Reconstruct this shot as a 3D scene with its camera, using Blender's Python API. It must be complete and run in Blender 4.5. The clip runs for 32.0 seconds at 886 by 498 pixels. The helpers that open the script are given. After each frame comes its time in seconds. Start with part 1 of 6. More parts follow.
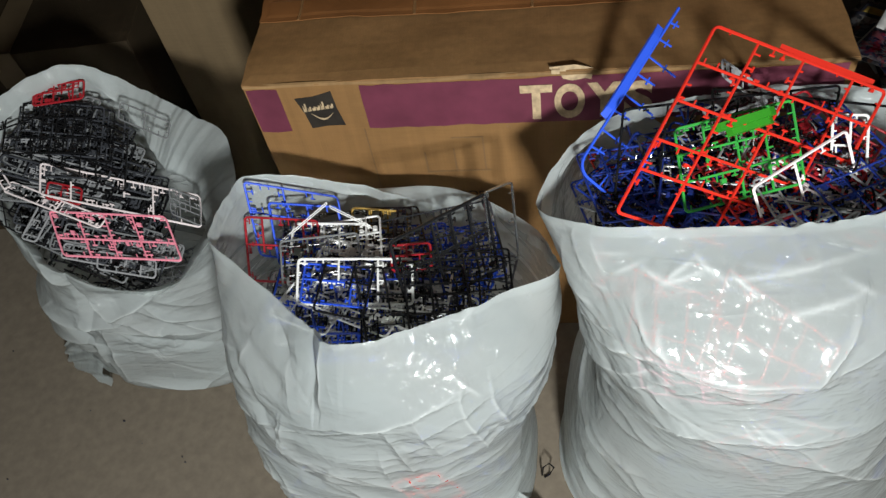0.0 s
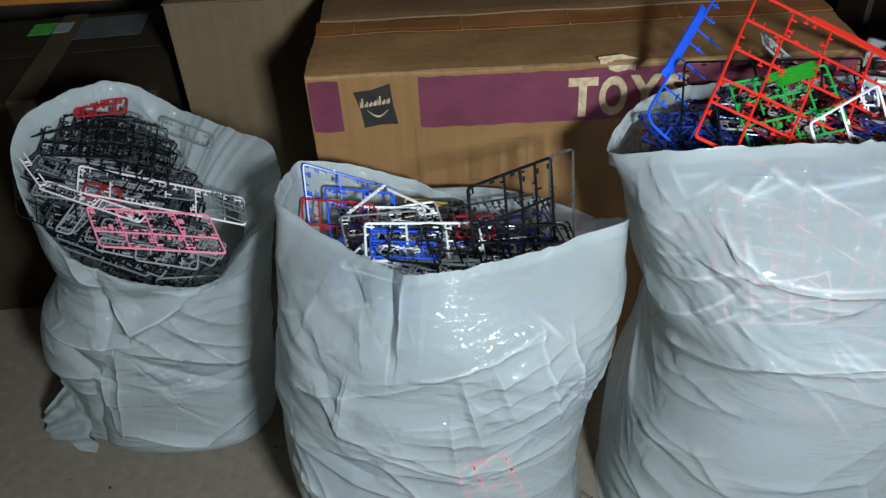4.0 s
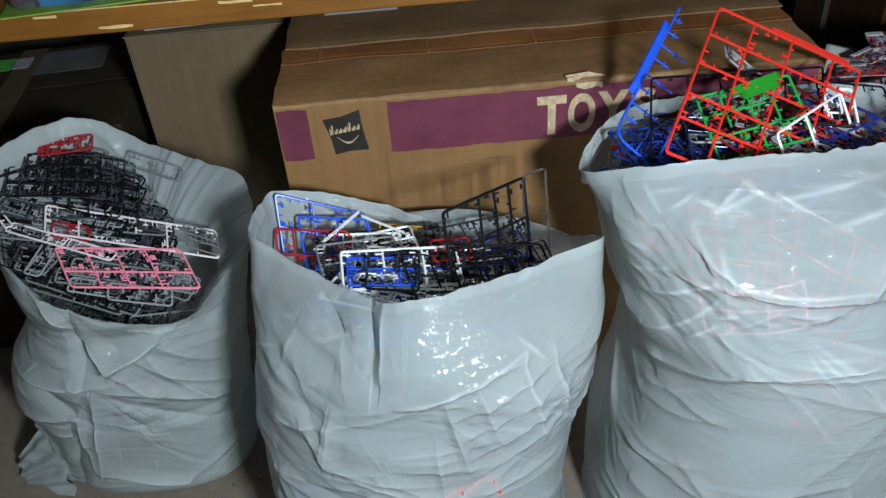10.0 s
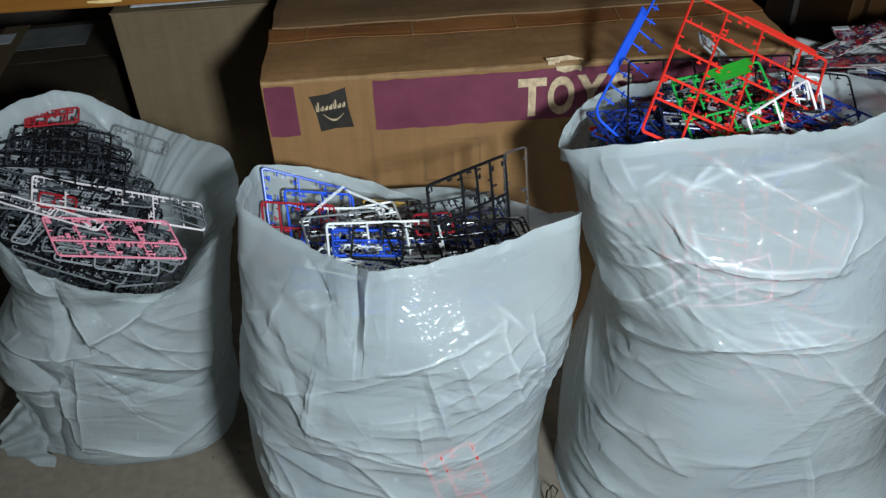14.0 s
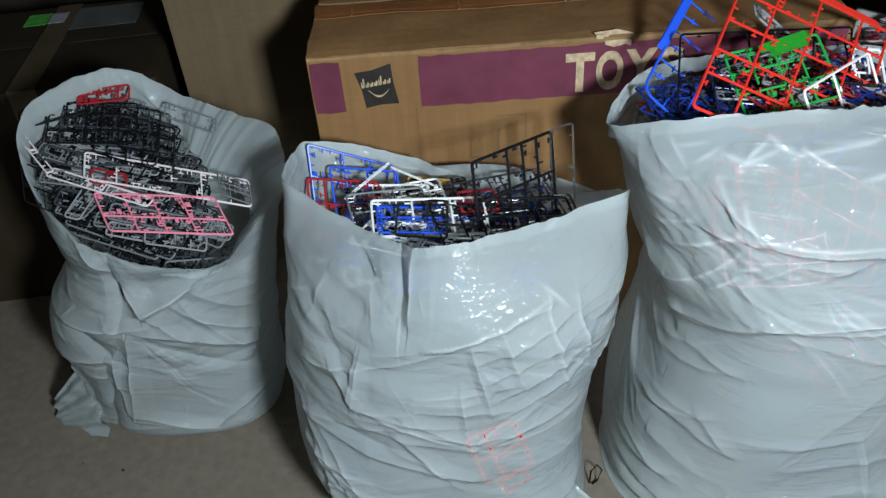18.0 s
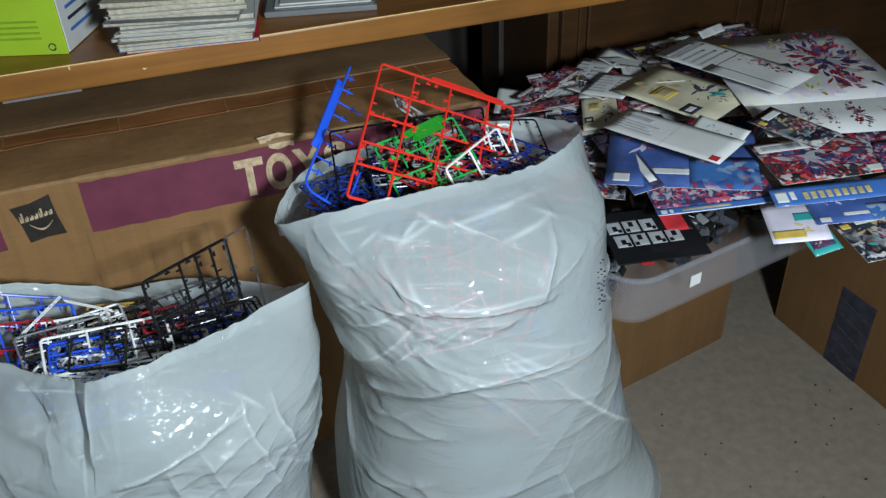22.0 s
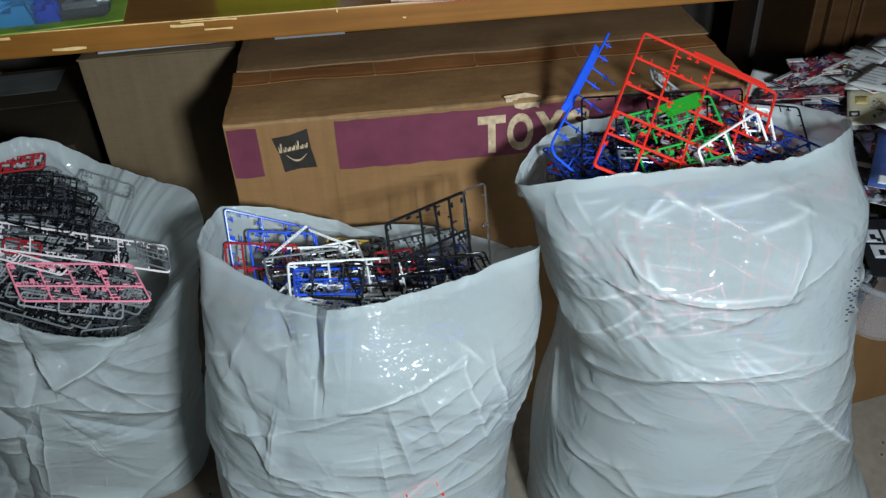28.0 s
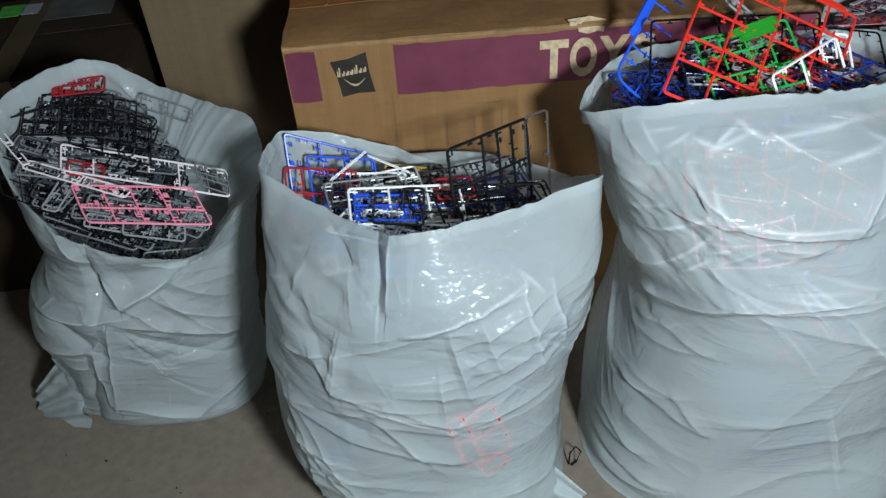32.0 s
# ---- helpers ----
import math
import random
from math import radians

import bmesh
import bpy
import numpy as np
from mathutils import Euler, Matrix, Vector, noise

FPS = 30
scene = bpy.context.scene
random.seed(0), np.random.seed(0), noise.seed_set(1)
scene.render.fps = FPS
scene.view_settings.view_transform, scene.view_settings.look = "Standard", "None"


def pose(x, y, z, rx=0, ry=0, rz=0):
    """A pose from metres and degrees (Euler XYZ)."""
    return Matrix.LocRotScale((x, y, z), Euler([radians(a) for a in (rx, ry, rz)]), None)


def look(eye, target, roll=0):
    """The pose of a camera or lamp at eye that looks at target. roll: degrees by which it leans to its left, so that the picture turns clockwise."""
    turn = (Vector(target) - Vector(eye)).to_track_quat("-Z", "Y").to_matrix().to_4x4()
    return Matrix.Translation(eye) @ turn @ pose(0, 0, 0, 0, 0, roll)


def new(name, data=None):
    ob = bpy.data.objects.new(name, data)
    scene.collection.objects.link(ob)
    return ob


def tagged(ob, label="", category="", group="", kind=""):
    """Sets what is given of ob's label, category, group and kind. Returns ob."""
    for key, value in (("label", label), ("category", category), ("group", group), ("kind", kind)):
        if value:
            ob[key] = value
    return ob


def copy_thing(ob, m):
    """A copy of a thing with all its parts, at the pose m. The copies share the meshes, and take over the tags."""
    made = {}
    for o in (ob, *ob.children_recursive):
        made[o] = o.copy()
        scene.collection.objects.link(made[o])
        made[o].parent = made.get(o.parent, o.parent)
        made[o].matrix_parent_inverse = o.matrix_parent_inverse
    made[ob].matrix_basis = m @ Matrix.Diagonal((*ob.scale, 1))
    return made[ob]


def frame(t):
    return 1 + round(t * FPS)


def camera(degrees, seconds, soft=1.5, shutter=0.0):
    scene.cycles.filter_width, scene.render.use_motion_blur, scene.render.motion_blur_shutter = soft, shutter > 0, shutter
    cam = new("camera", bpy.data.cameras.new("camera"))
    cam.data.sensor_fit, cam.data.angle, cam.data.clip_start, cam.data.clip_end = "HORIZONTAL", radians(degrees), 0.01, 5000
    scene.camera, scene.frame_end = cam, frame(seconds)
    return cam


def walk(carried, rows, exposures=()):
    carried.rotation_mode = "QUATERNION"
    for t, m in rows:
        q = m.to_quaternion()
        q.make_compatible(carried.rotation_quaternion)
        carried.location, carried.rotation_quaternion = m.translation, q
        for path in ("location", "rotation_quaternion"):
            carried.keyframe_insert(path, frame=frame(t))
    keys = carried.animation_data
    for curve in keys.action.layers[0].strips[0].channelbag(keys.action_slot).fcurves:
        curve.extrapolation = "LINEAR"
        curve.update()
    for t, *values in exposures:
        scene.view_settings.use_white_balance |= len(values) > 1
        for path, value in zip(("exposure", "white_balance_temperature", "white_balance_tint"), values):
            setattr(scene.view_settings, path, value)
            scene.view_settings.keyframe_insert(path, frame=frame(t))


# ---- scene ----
EXPOSURES = [(0.0, 0.05, 7600, 16), (1.0, -0.1, 6600, 10), (2.5, -0.1, 6500, 10), (20.5, -0.1, 6500, 10), (22.0, -0.22, 6500, 10), (23.0, -0.2, 6500, 10), (24.5, -0.12, 6500, 10), (32.0, -0.1, 6500, 10)]
cam = camera(57.06, 32.0, soft=1.4)
PATH = [
    (0, (0.586, -0.918, 1.471), (0.370, -0.054, 0.264), -12.36),
    (0.5, (0.550, -0.994, 1.466), (0.464, -0.060, 0.296), -9.23),
    (1, (0.574, -1.047, 1.402), (0.310, -0.086, 0.281), -18.01),
    (1.5, (0.538, -1.058, 1.274), (0.297, -0.016, 0.222), -18.11),
    (2, (0.357, -1.113, 1.204), (0.240, 0.044, 0.256), -9.31),
    (2.5, (0.349, -1.173, 1.212), (0.308, 0.049, 0.343), -4.52),
    (3, (0.358, -1.201, 1.212), (0.359, 0.031, 0.356), -4.07),
    (3.5, (0.343, -1.215, 1.215), (0.300, -0.035, 0.289), -3.78),
    (5.5, (0.340, -1.228, 1.234), (0.339, -0.032, 0.329), -3.21),
    (6, (0.339, -1.233, 1.236), (0.290, -0.051, 0.314), -4.52),
    (6.5, (0.340, -1.233, 1.233), (0.265, -0.072, 0.285), -5.54),
    (7, (0.345, -1.231, 1.232), (0.260, -0.078, 0.277), -6.11),
    (7.5, (0.353, -1.230, 1.230), (0.284, -0.074, 0.276), -5.80),
    (8, (0.364, -1.228, 1.240), (0.412, -0.026, 0.344), -3.31),
    (8.5, (0.372, -1.236, 1.242), (0.457, -0.020, 0.368), -3.45),
    (9, (0.353, -1.231, 1.238), (0.469, -0.008, 0.378), -3.08),
    (9.5, (0.330, -1.208, 1.225), (0.390, -0.003, 0.334), -4.20),
    (10, (0.335, -1.208, 1.231), (0.352, -0.013, 0.325), -4.80),
    (10.5, (0.329, -1.208, 1.231), (0.328, -0.018, 0.319), -4.74),
    (11, (0.326, -1.208, 1.233), (0.310, -0.023, 0.313), -4.54),
    (11.5, (0.314, -1.211, 1.236), (0.294, -0.030, 0.312), -4.18),
    (12, (0.312, -1.230, 1.234), (0.295, -0.045, 0.314), -3.07),
    (12.5, (0.329, -1.271, 1.237), (0.409, -0.085, 0.321), -1.47),
    (13, (0.324, -1.263, 1.228), (0.434, -0.076, 0.318), -1.64),
    (13.5, (0.325, -1.258, 1.226), (0.419, -0.072, 0.313), -2.14),
    (14, (0.316, -1.259, 1.227), (0.383, -0.071, 0.314), -2.46),
    (14.5, (0.319, -1.258, 1.226), (0.369, -0.071, 0.311), -2.59),
    (16.5, (0.320, -1.255, 1.223), (0.314, -0.086, 0.284), -4.77),
    (17, (0.318, -1.253, 1.225), (0.302, -0.086, 0.284), -4.75),
    (17.5, (0.319, -1.253, 1.225), (0.299, -0.085, 0.283), -4.65),
    (18, (0.318, -1.254, 1.222), (0.298, -0.086, 0.281), -4.69),
    (18.5, (0.316, -1.253, 1.223), (0.294, -0.086, 0.280), -4.83),
    (19, (0.316, -1.254, 1.221), (0.290, -0.085, 0.281), -4.84),
    (19.5, (0.327, -1.254, 1.223), (0.303, -0.088, 0.279), -5.23),
    (20, (0.345, -1.257, 1.219), (0.345, -0.089, 0.277), -5.65),
    (20.5, (0.360, -1.265, 1.218), (0.453, -0.100, 0.278), -4.56),
    (21, (0.387, -1.282, 1.226), (0.590, -0.114, 0.307), -3.73),
    (21.5, (0.404, -1.291, 1.234), (0.714, -0.121, 0.347), -2.97),
    (22, (0.432, -1.297, 1.239), (0.858, -0.120, 0.412), -2.49),
    (22.5, (0.426, -1.287, 1.235), (0.868, -0.112, 0.416), -3.69),
    (23, (0.399, -1.280, 1.222), (0.751, -0.079, 0.396), -5.14),
    (23.5, (0.341, -1.269, 1.225), (0.486, -0.070, 0.334), -4.52),
    (24, (0.327, -1.265, 1.223), (0.357, -0.089, 0.293), -4.00),
    (24.5, (0.327, -1.276, 1.231), (0.327, -0.119, 0.275), -4.41),
    (25, (0.337, -1.279, 1.230), (0.298, -0.140, 0.255), -6.32),
    (25.5, (0.345, -1.275, 1.230), (0.321, -0.149, 0.240), -6.45),
    (26, (0.351, -1.276, 1.232), (0.372, -0.140, 0.252), -5.30),
    (26.5, (0.357, -1.277, 1.238), (0.442, -0.097, 0.315), -4.30),
    (28.5, (0.359, -1.267, 1.238), (0.443, -0.043, 0.374), -2.66),
    (29, (0.352, -1.264, 1.229), (0.425, -0.049, 0.353), -2.09),
    (29.5, (0.351, -1.265, 1.226), (0.399, -0.071, 0.319), -2.42),
    (30, (0.340, -1.265, 1.222), (0.378, -0.081, 0.302), -2.76),
    (30.5, (0.355, -1.261, 1.229), (0.360, -0.090, 0.291), -3.96),
    (31, (0.355, -1.265, 1.229), (0.342, -0.102, 0.283), -4.75),
    (31.5, (0.358, -1.266, 1.223), (0.336, -0.105, 0.273), -5.23),
    (32, (0.328, -1.266, 1.229), (0.336, -0.114, 0.269), -4.60),
]
walk(cam, [(t, look(eye, target, roll)) for t, eye, target, roll in PATH],
     exposures=EXPOSURES)

# ---------------------------------------------------------------- light
world = bpy.data.worlds.new("room_dark")
scene.world = world
world.use_nodes = True
world.node_tree.nodes["Background"].inputs[0].default_value = (0.55, 0.6, 0.7, 1)
world.node_tree.nodes["Background"].inputs[1].default_value = 0.004


def area_lamp(name, at, target, watts, sx, sy, colour):
    d = bpy.data.lights.new(name, "AREA")
    d.shape, d.size, d.size_y, d.energy, d.color = "RECTANGLE", sx, sy, watts, colour
    ob = new(name, d)
    ob.matrix_world = look(at, target)
    return ob


area_lamp("room_lamp", (0.86, -1.75, 1.29), (0.45, -0.2, 0.35), 57, 0.2, 0.2, (0.81, 0.965, 1.06))


# ---------------------------------------------------------------- materials
def nodes_of(name):
    m = bpy.data.materials.new(name)
    m.use_nodes = True
    n = m.node_tree.nodes
    return m, n, m.node_tree.links, n["Principled BSDF"]


def node(nt, kind, **inputs):
    x = nt.new(kind)
    for k, v in inputs.items():
        x.inputs[k.replace("_", " ")].default_value = v
    return x


def ramp(nt, stops):
    r = nt.new("ShaderNodeValToRGB")
    e = r.color_ramp.elements
    while len(e) < len(stops):
        e.new(0.5)
    for i, (p, c) in enumerate(stops):
        e[i].position, e[i].color = p, (*c, 1)
    return r


def plain(name, colour, rough=0.5, metal=0.0, spread=0.15, scale=30.0, bump=0.0, bump_scale=200.0, spec=0.5):
    """A surface whose colour drifts a little at two scales, with a fine relief."""
    m, n, l, p = nodes_of(name)
    tc = n.new("ShaderNodeTexCoord")
    a = node(n, "ShaderNodeTexNoise", Scale=scale, Detail=6.0)
    l.new(tc.outputs["Object"], a.inputs["Vector"])
    lo = tuple(max(0, c * (1 - spread)) for c in colour)
    hi = tuple(min(1, c * (1 + spread)) for c in colour)
    r = ramp(n, [(0.3, lo), (0.7, hi)])
    l.new(a.outputs["Fac"], r.inputs[0])
    l.new(r.outputs[0], p.inputs["Base Color"])
    p.inputs["Roughness"].default_value, p.inputs["Metallic"].default_value = rough, metal
    p.inputs["Specular IOR Level"].default_value = spec
    if bump:
        b = node(n, "ShaderNodeTexNoise", Scale=bump_scale, Detail=4.0)
        l.new(tc.outputs["Object"], b.inputs["Vector"])
        u = node(n, "ShaderNodeBump", Strength=bump, Distance=0.002)
        l.new(b.outputs["Fac"], u.inputs["Height"])
        l.new(u.outputs[0], p.inputs["Normal"])
    return m


def cardboard(name, colour, dirt=0.25):
    m, n, l, p = nodes_of(name)
    tc = n.new("ShaderNodeTexCoord")
    big = node(n, "ShaderNodeTexNoise", Scale=4.0, Detail=5.0, Roughness=0.6)
    l.new(tc.outputs["Object"], big.inputs["Vector"])
    fibre = node(n, "ShaderNodeTexNoise", Scale=60.0, Detail=8.0, Roughness=0.7)
    mp = n.new("ShaderNodeMapping")
    mp.inputs["Scale"].default_value = (0.35, 1, 3.0)
    l.new(tc.outputs["Object"], mp.inputs[0])
    l.new(mp.outputs[0], fibre.inputs["Vector"])
    r = ramp(n, [(0.25, tuple(c * (1 - dirt) for c in colour)), (0.75, tuple(c * (1 + dirt * 0.5) for c in colour))])
    mix = node(n, "ShaderNodeMath")
    mix.operation = "MULTIPLY_ADD"
    l.new(fibre.outputs["Fac"], mix.inputs[0])
    mix.inputs[1].default_value = 0.4
    add = node(n, "ShaderNodeMath")
    add.operation = "MULTIPLY_ADD"
    l.new(big.outputs["Fac"], add.inputs[0])
    add.inputs[1].default_value, add.inputs[2].default_value = 0.7, -0.05
    l.new(add.outputs[0], mix.inputs[2])
    upright = n.new("ShaderNodeMapping")
    upright.inputs["Scale"].default_value = (1.0, 1.0, 0.06)
    l.new(tc.outputs["Object"], upright.inputs[0])
    streak = node(n, "ShaderNodeTexNoise", Scale=55.0, Detail=5.0, Roughness=0.65)
    l.new(upright.outputs[0], streak.inputs["Vector"])
    worn = node(n, "ShaderNodeMath")
    worn.operation = "MULTIPLY_ADD"
    l.new(streak.outputs["Fac"], worn.inputs[0])
    worn.inputs[1].default_value = 0.55
    l.new(mix.outputs[0], worn.inputs[2])
    shift = node(n, "ShaderNodeMath")
    shift.operation = "SUBTRACT"
    l.new(worn.outputs[0], shift.inputs[0])
    shift.inputs[1].default_value = 0.27
    l.new(shift.outputs[0], r.inputs[0])
    l.new(r.outputs[0], p.inputs["Base Color"])
    p.inputs["Roughness"].default_value = 0.72
    p.inputs["Specular IOR Level"].default_value = 0.25
    flute = node(n, "ShaderNodeTexWave", Scale=60.0, Distortion=0.6)
    flute.bands_direction = "X"
    l.new(tc.outputs["Object"], flute.inputs["Vector"])
    ht = node(n, "ShaderNodeMath")
    ht.operation = "MULTIPLY_ADD"
    l.new(flute.outputs["Fac"], ht.inputs[0])
    ht.inputs[1].default_value = 0.12
    l.new(fibre.outputs["Fac"], ht.inputs[2])
    u = node(n, "ShaderNodeBump", Strength=0.25, Distance=0.002)
    l.new(ht.outputs[0], u.inputs["Height"])
    l.new(u.outputs[0], p.inputs["Normal"])
    return m


def film_material(name, colour, clear):
    """Thin cloudy polythene: glossy, crinkled, and a little see-through."""
    m, n, l, p = nodes_of(name)
    out = n["Material Output"]
    tc = n.new("ShaderNodeTexCoord")
    a = node(n, "ShaderNodeTexNoise", Scale=5.0, Detail=4.0)
    l.new(tc.outputs["Object"], a.inputs["Vector"])
    r = ramp(n, [(0.3, tuple(c * k for c, k in zip(colour, (0.97, 0.92, 0.91)))), (0.7, colour)])
    l.new(a.outputs["Fac"], r.inputs[0])
    # crease lines go whiter and cloudier: stretched film, plus glints painted into the colour
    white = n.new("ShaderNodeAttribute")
    white.attribute_name = "crease_streak"
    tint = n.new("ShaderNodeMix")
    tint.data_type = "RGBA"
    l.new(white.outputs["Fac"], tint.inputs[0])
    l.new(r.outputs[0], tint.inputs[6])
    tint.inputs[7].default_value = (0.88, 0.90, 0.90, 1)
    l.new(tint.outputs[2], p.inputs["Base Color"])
    p.inputs["Roughness"].default_value = 0.45
    p.inputs["Specular IOR Level"].default_value = 0.15
    p.inputs["Coat Weight"].default_value, p.inputs["Coat Roughness"].default_value = 1.0, 0.06
    heights = []
    for crease_streak, turn, wide in (((4, 4, 22), (0.1, 0.38, 0.0), 0.04), ((8, 8, 46), (0.0, -0.6, 0.0), 0.07), ((24, 24, 6), (0.0, 0.35, 0.0), 0.05)):
        mp = n.new("ShaderNodeMapping")
        mp.inputs["Scale"].default_value, mp.inputs["Rotation"].default_value = crease_streak, turn
        l.new(tc.outputs["Object"], mp.inputs[0])
        w = node(n, "ShaderNodeTexNoise", Scale=1.0, Detail=1.0, Roughness=0.4)
        l.new(mp.outputs[0], w.inputs["Vector"])
        d = n.new("ShaderNodeMath")
        d.operation = "SUBTRACT"
        l.new(w.outputs["Fac"], d.inputs[0])
        d.inputs[1].default_value = 0.5
        e = n.new("ShaderNodeMath")
        e.operation = "ABSOLUTE"
        l.new(d.outputs[0], e.inputs[0])
        g = n.new("ShaderNodeMapRange")
        l.new(e.outputs[0], g.inputs[0])
        g.inputs[1].default_value, g.inputs[2].default_value, g.inputs[3].default_value, g.inputs[4].default_value = 0.0, wide, 1.0, 0.0
        heights.append(g)
    patch = node(n, "ShaderNodeTexNoise", Scale=6.5, Detail=2.0)
    l.new(tc.outputs["Object"], patch.inputs["Vector"])
    pr = n.new("ShaderNodeMapRange")
    l.new(patch.outputs["Fac"], pr.inputs[0])
    pr.inputs[1].default_value, pr.inputs[2].default_value = 0.42, 0.62
    mul = n.new("ShaderNodeMath")
    mul.operation = "MULTIPLY"
    l.new(heights[1].outputs[0], mul.inputs[0])
    l.new(pr.outputs[0], mul.inputs[1])
    tot = n.new("ShaderNodeMath")
    tot.operation = "MULTIPLY_ADD"
    l.new(mul.outputs[0], tot.inputs[0])
    tot.inputs[1].default_value = 0.35
    weak = n.new("ShaderNodeMath")
    weak.operation = "MULTIPLY_ADD"
    l.new(heights[0].outputs[0], weak.inputs[0])
    weak.inputs[1].default_value = 0.06
    third = n.new("ShaderNodeMath")
    third.operation = "MULTIPLY"
    l.new(heights[2].outputs[0], third.inputs[0])
    third.inputs[1].default_value = 0.06
    l.new(third.outputs[0], weak.inputs[2])
    l.new(weak.outputs[0], tot.inputs[2])
    # crumpled patches of small sharp facets
    mp = n.new("ShaderNodeMapping")
    mp.inputs["Scale"].default_value, mp.inputs["Rotation"].default_value = (11, 11, 24), (0.0, 0.5, 0.3)
    wob = node(n, "ShaderNodeTexNoise", Scale=14.0, Detail=2.0)
    l.new(tc.outputs["Object"], wob.inputs["Vector"])
    add = node(n, "ShaderNodeVectorMath")
    add.operation = "MULTIPLY_ADD"
    l.new(wob.outputs["Color"], add.inputs[0])
    add.inputs[1].default_value = (0.05, 0.05, 0.05)
    l.new(tc.outputs["Object"], add.inputs[2])
    l.new(add.outputs[0], mp.inputs[0])
    vo = node(n, "ShaderNodeTexNoise", Scale=1.0, Detail=2.0, Roughness=0.5)
    vo.noise_type = "RIDGED_MULTIFRACTAL"
    l.new(mp.outputs[0], vo.inputs["Vector"])
    area = node(n, "ShaderNodeTexNoise", Scale=4.2, Detail=1.0)
    l.new(mp.inputs[0].links[0].from_socket, area.inputs["Vector"])
    ar = n.new("ShaderNodeMapRange")
    l.new(area.outputs["Fac"], ar.inputs[0])
    ar.inputs[1].default_value, ar.inputs[2].default_value, ar.inputs[3].default_value, ar.inputs[4].default_value = 0.42, 0.64, 0.1, 0.8
    fac = n.new("ShaderNodeMath")
    fac.operation = "MULTIPLY_ADD"
    l.new(vo.outputs["Fac"], fac.inputs[0])
    l.new(ar.outputs[0], fac.inputs[1])
    l.new(tot.outputs[0], fac.inputs[2])
    u = node(n, "ShaderNodeBump", Strength=0.35, Distance=0.004)
    l.new(fac.outputs[0], u.inputs["Height"])
    l.new(u.outputs[0], p.inputs["Normal"])
    skin = node(n, "ShaderNodeBump", Strength=1.0, Distance=0.005)
    fine = node(n, "ShaderNodeTexNoise", Scale=4.2, Detail=1.0, Roughness=0.5)
    fine.noise_type = "RIDGED_MULTIFRACTAL"
    l.new(mp.outputs[0], fine.inputs["Vector"])
    both = n.new("ShaderNodeMath")
    both.operation = "MULTIPLY_ADD"
    l.new(fine.outputs["Fac"], both.inputs[0])
    both.inputs[1].default_value = 0.95
    l.new(fac.outputs[0], both.inputs[2])
    l.new(both.outputs[0], skin.inputs["Height"])
    l.new(skin.outputs[0], p.inputs["Coat Normal"])
    tr = node(n, "ShaderNodeBsdfTranslucent")
    tr.inputs[0].default_value = (*colour, 1)
    ts, rf, see = node(n, "ShaderNodeBsdfTransparent"), node(n, "ShaderNodeBsdfRefraction", Roughness=0.5, IOR=1.12), n.new("ShaderNodeMixShader")
    see.inputs[0].default_value = 0.7
    l.new(ts.outputs[0], see.inputs[1])
    l.new(rf.outputs[0], see.inputs[2])
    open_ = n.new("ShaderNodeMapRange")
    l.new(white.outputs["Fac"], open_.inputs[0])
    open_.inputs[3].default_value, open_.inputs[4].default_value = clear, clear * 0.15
    m1, m2 = n.new("ShaderNodeMixShader"), n.new("ShaderNodeMixShader")
    m1.inputs[0].default_value = 0.32
    l.new(open_.outputs[0], m2.inputs[0])
    l.new(p.outputs[0], m1.inputs[1])
    l.new(tr.outputs[0], m1.inputs[2])
    l.new(m1.outputs[0], m2.inputs[1])
    l.new(see.outputs[0], m2.inputs[2])
    l.new(m2.outputs[0], out.inputs["Surface"])
    return m


CARD = cardboard("cardboard_kraft", (0.222, 0.112, 0.042))
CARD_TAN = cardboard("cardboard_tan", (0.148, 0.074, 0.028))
CARD_TALL = cardboard("cardboard_pale", (0.150, 0.102, 0.056))
CARD_DARK = cardboard("cardboard_brown", (0.18, 0.100, 0.046))
# kraft darkened to near black: the low carton's shade is in its colour
CARD_LOW = cardboard("cardboard_shaded", (0.034, 0.022, 0.011))
CARD_EDGE = cardboard("cardboard_rubbed", (0.27, 0.155, 0.07), 0.45)
CARD_INNER = plain("cardboard_edge", (0.42, 0.30, 0.18), 0.8, spread=0.3, scale=90)
TAPE = plain("packing_tape", (0.21, 0.085, 0.030), 0.32, spread=0.25, scale=12, bump=0.2, bump_scale=60)
PURPLE = plain("purple_print", (0.125, 0.026, 0.045), 0.62, spread=0.16, scale=24, spec=0.25)
BLACK_PRINT = plain("black_print", (0.024, 0.019, 0.015), 0.6, spread=0.3, scale=40, spec=0.25)
FILM = film_material("white_polythene", (0.71, 0.785, 0.785), 0.47)
CARPET = plain("beige_carpet", (0.186, 0.152, 0.117), 0.95, spread=0.11, scale=55, bump=0.3, bump_scale=1100, spec=0.1)


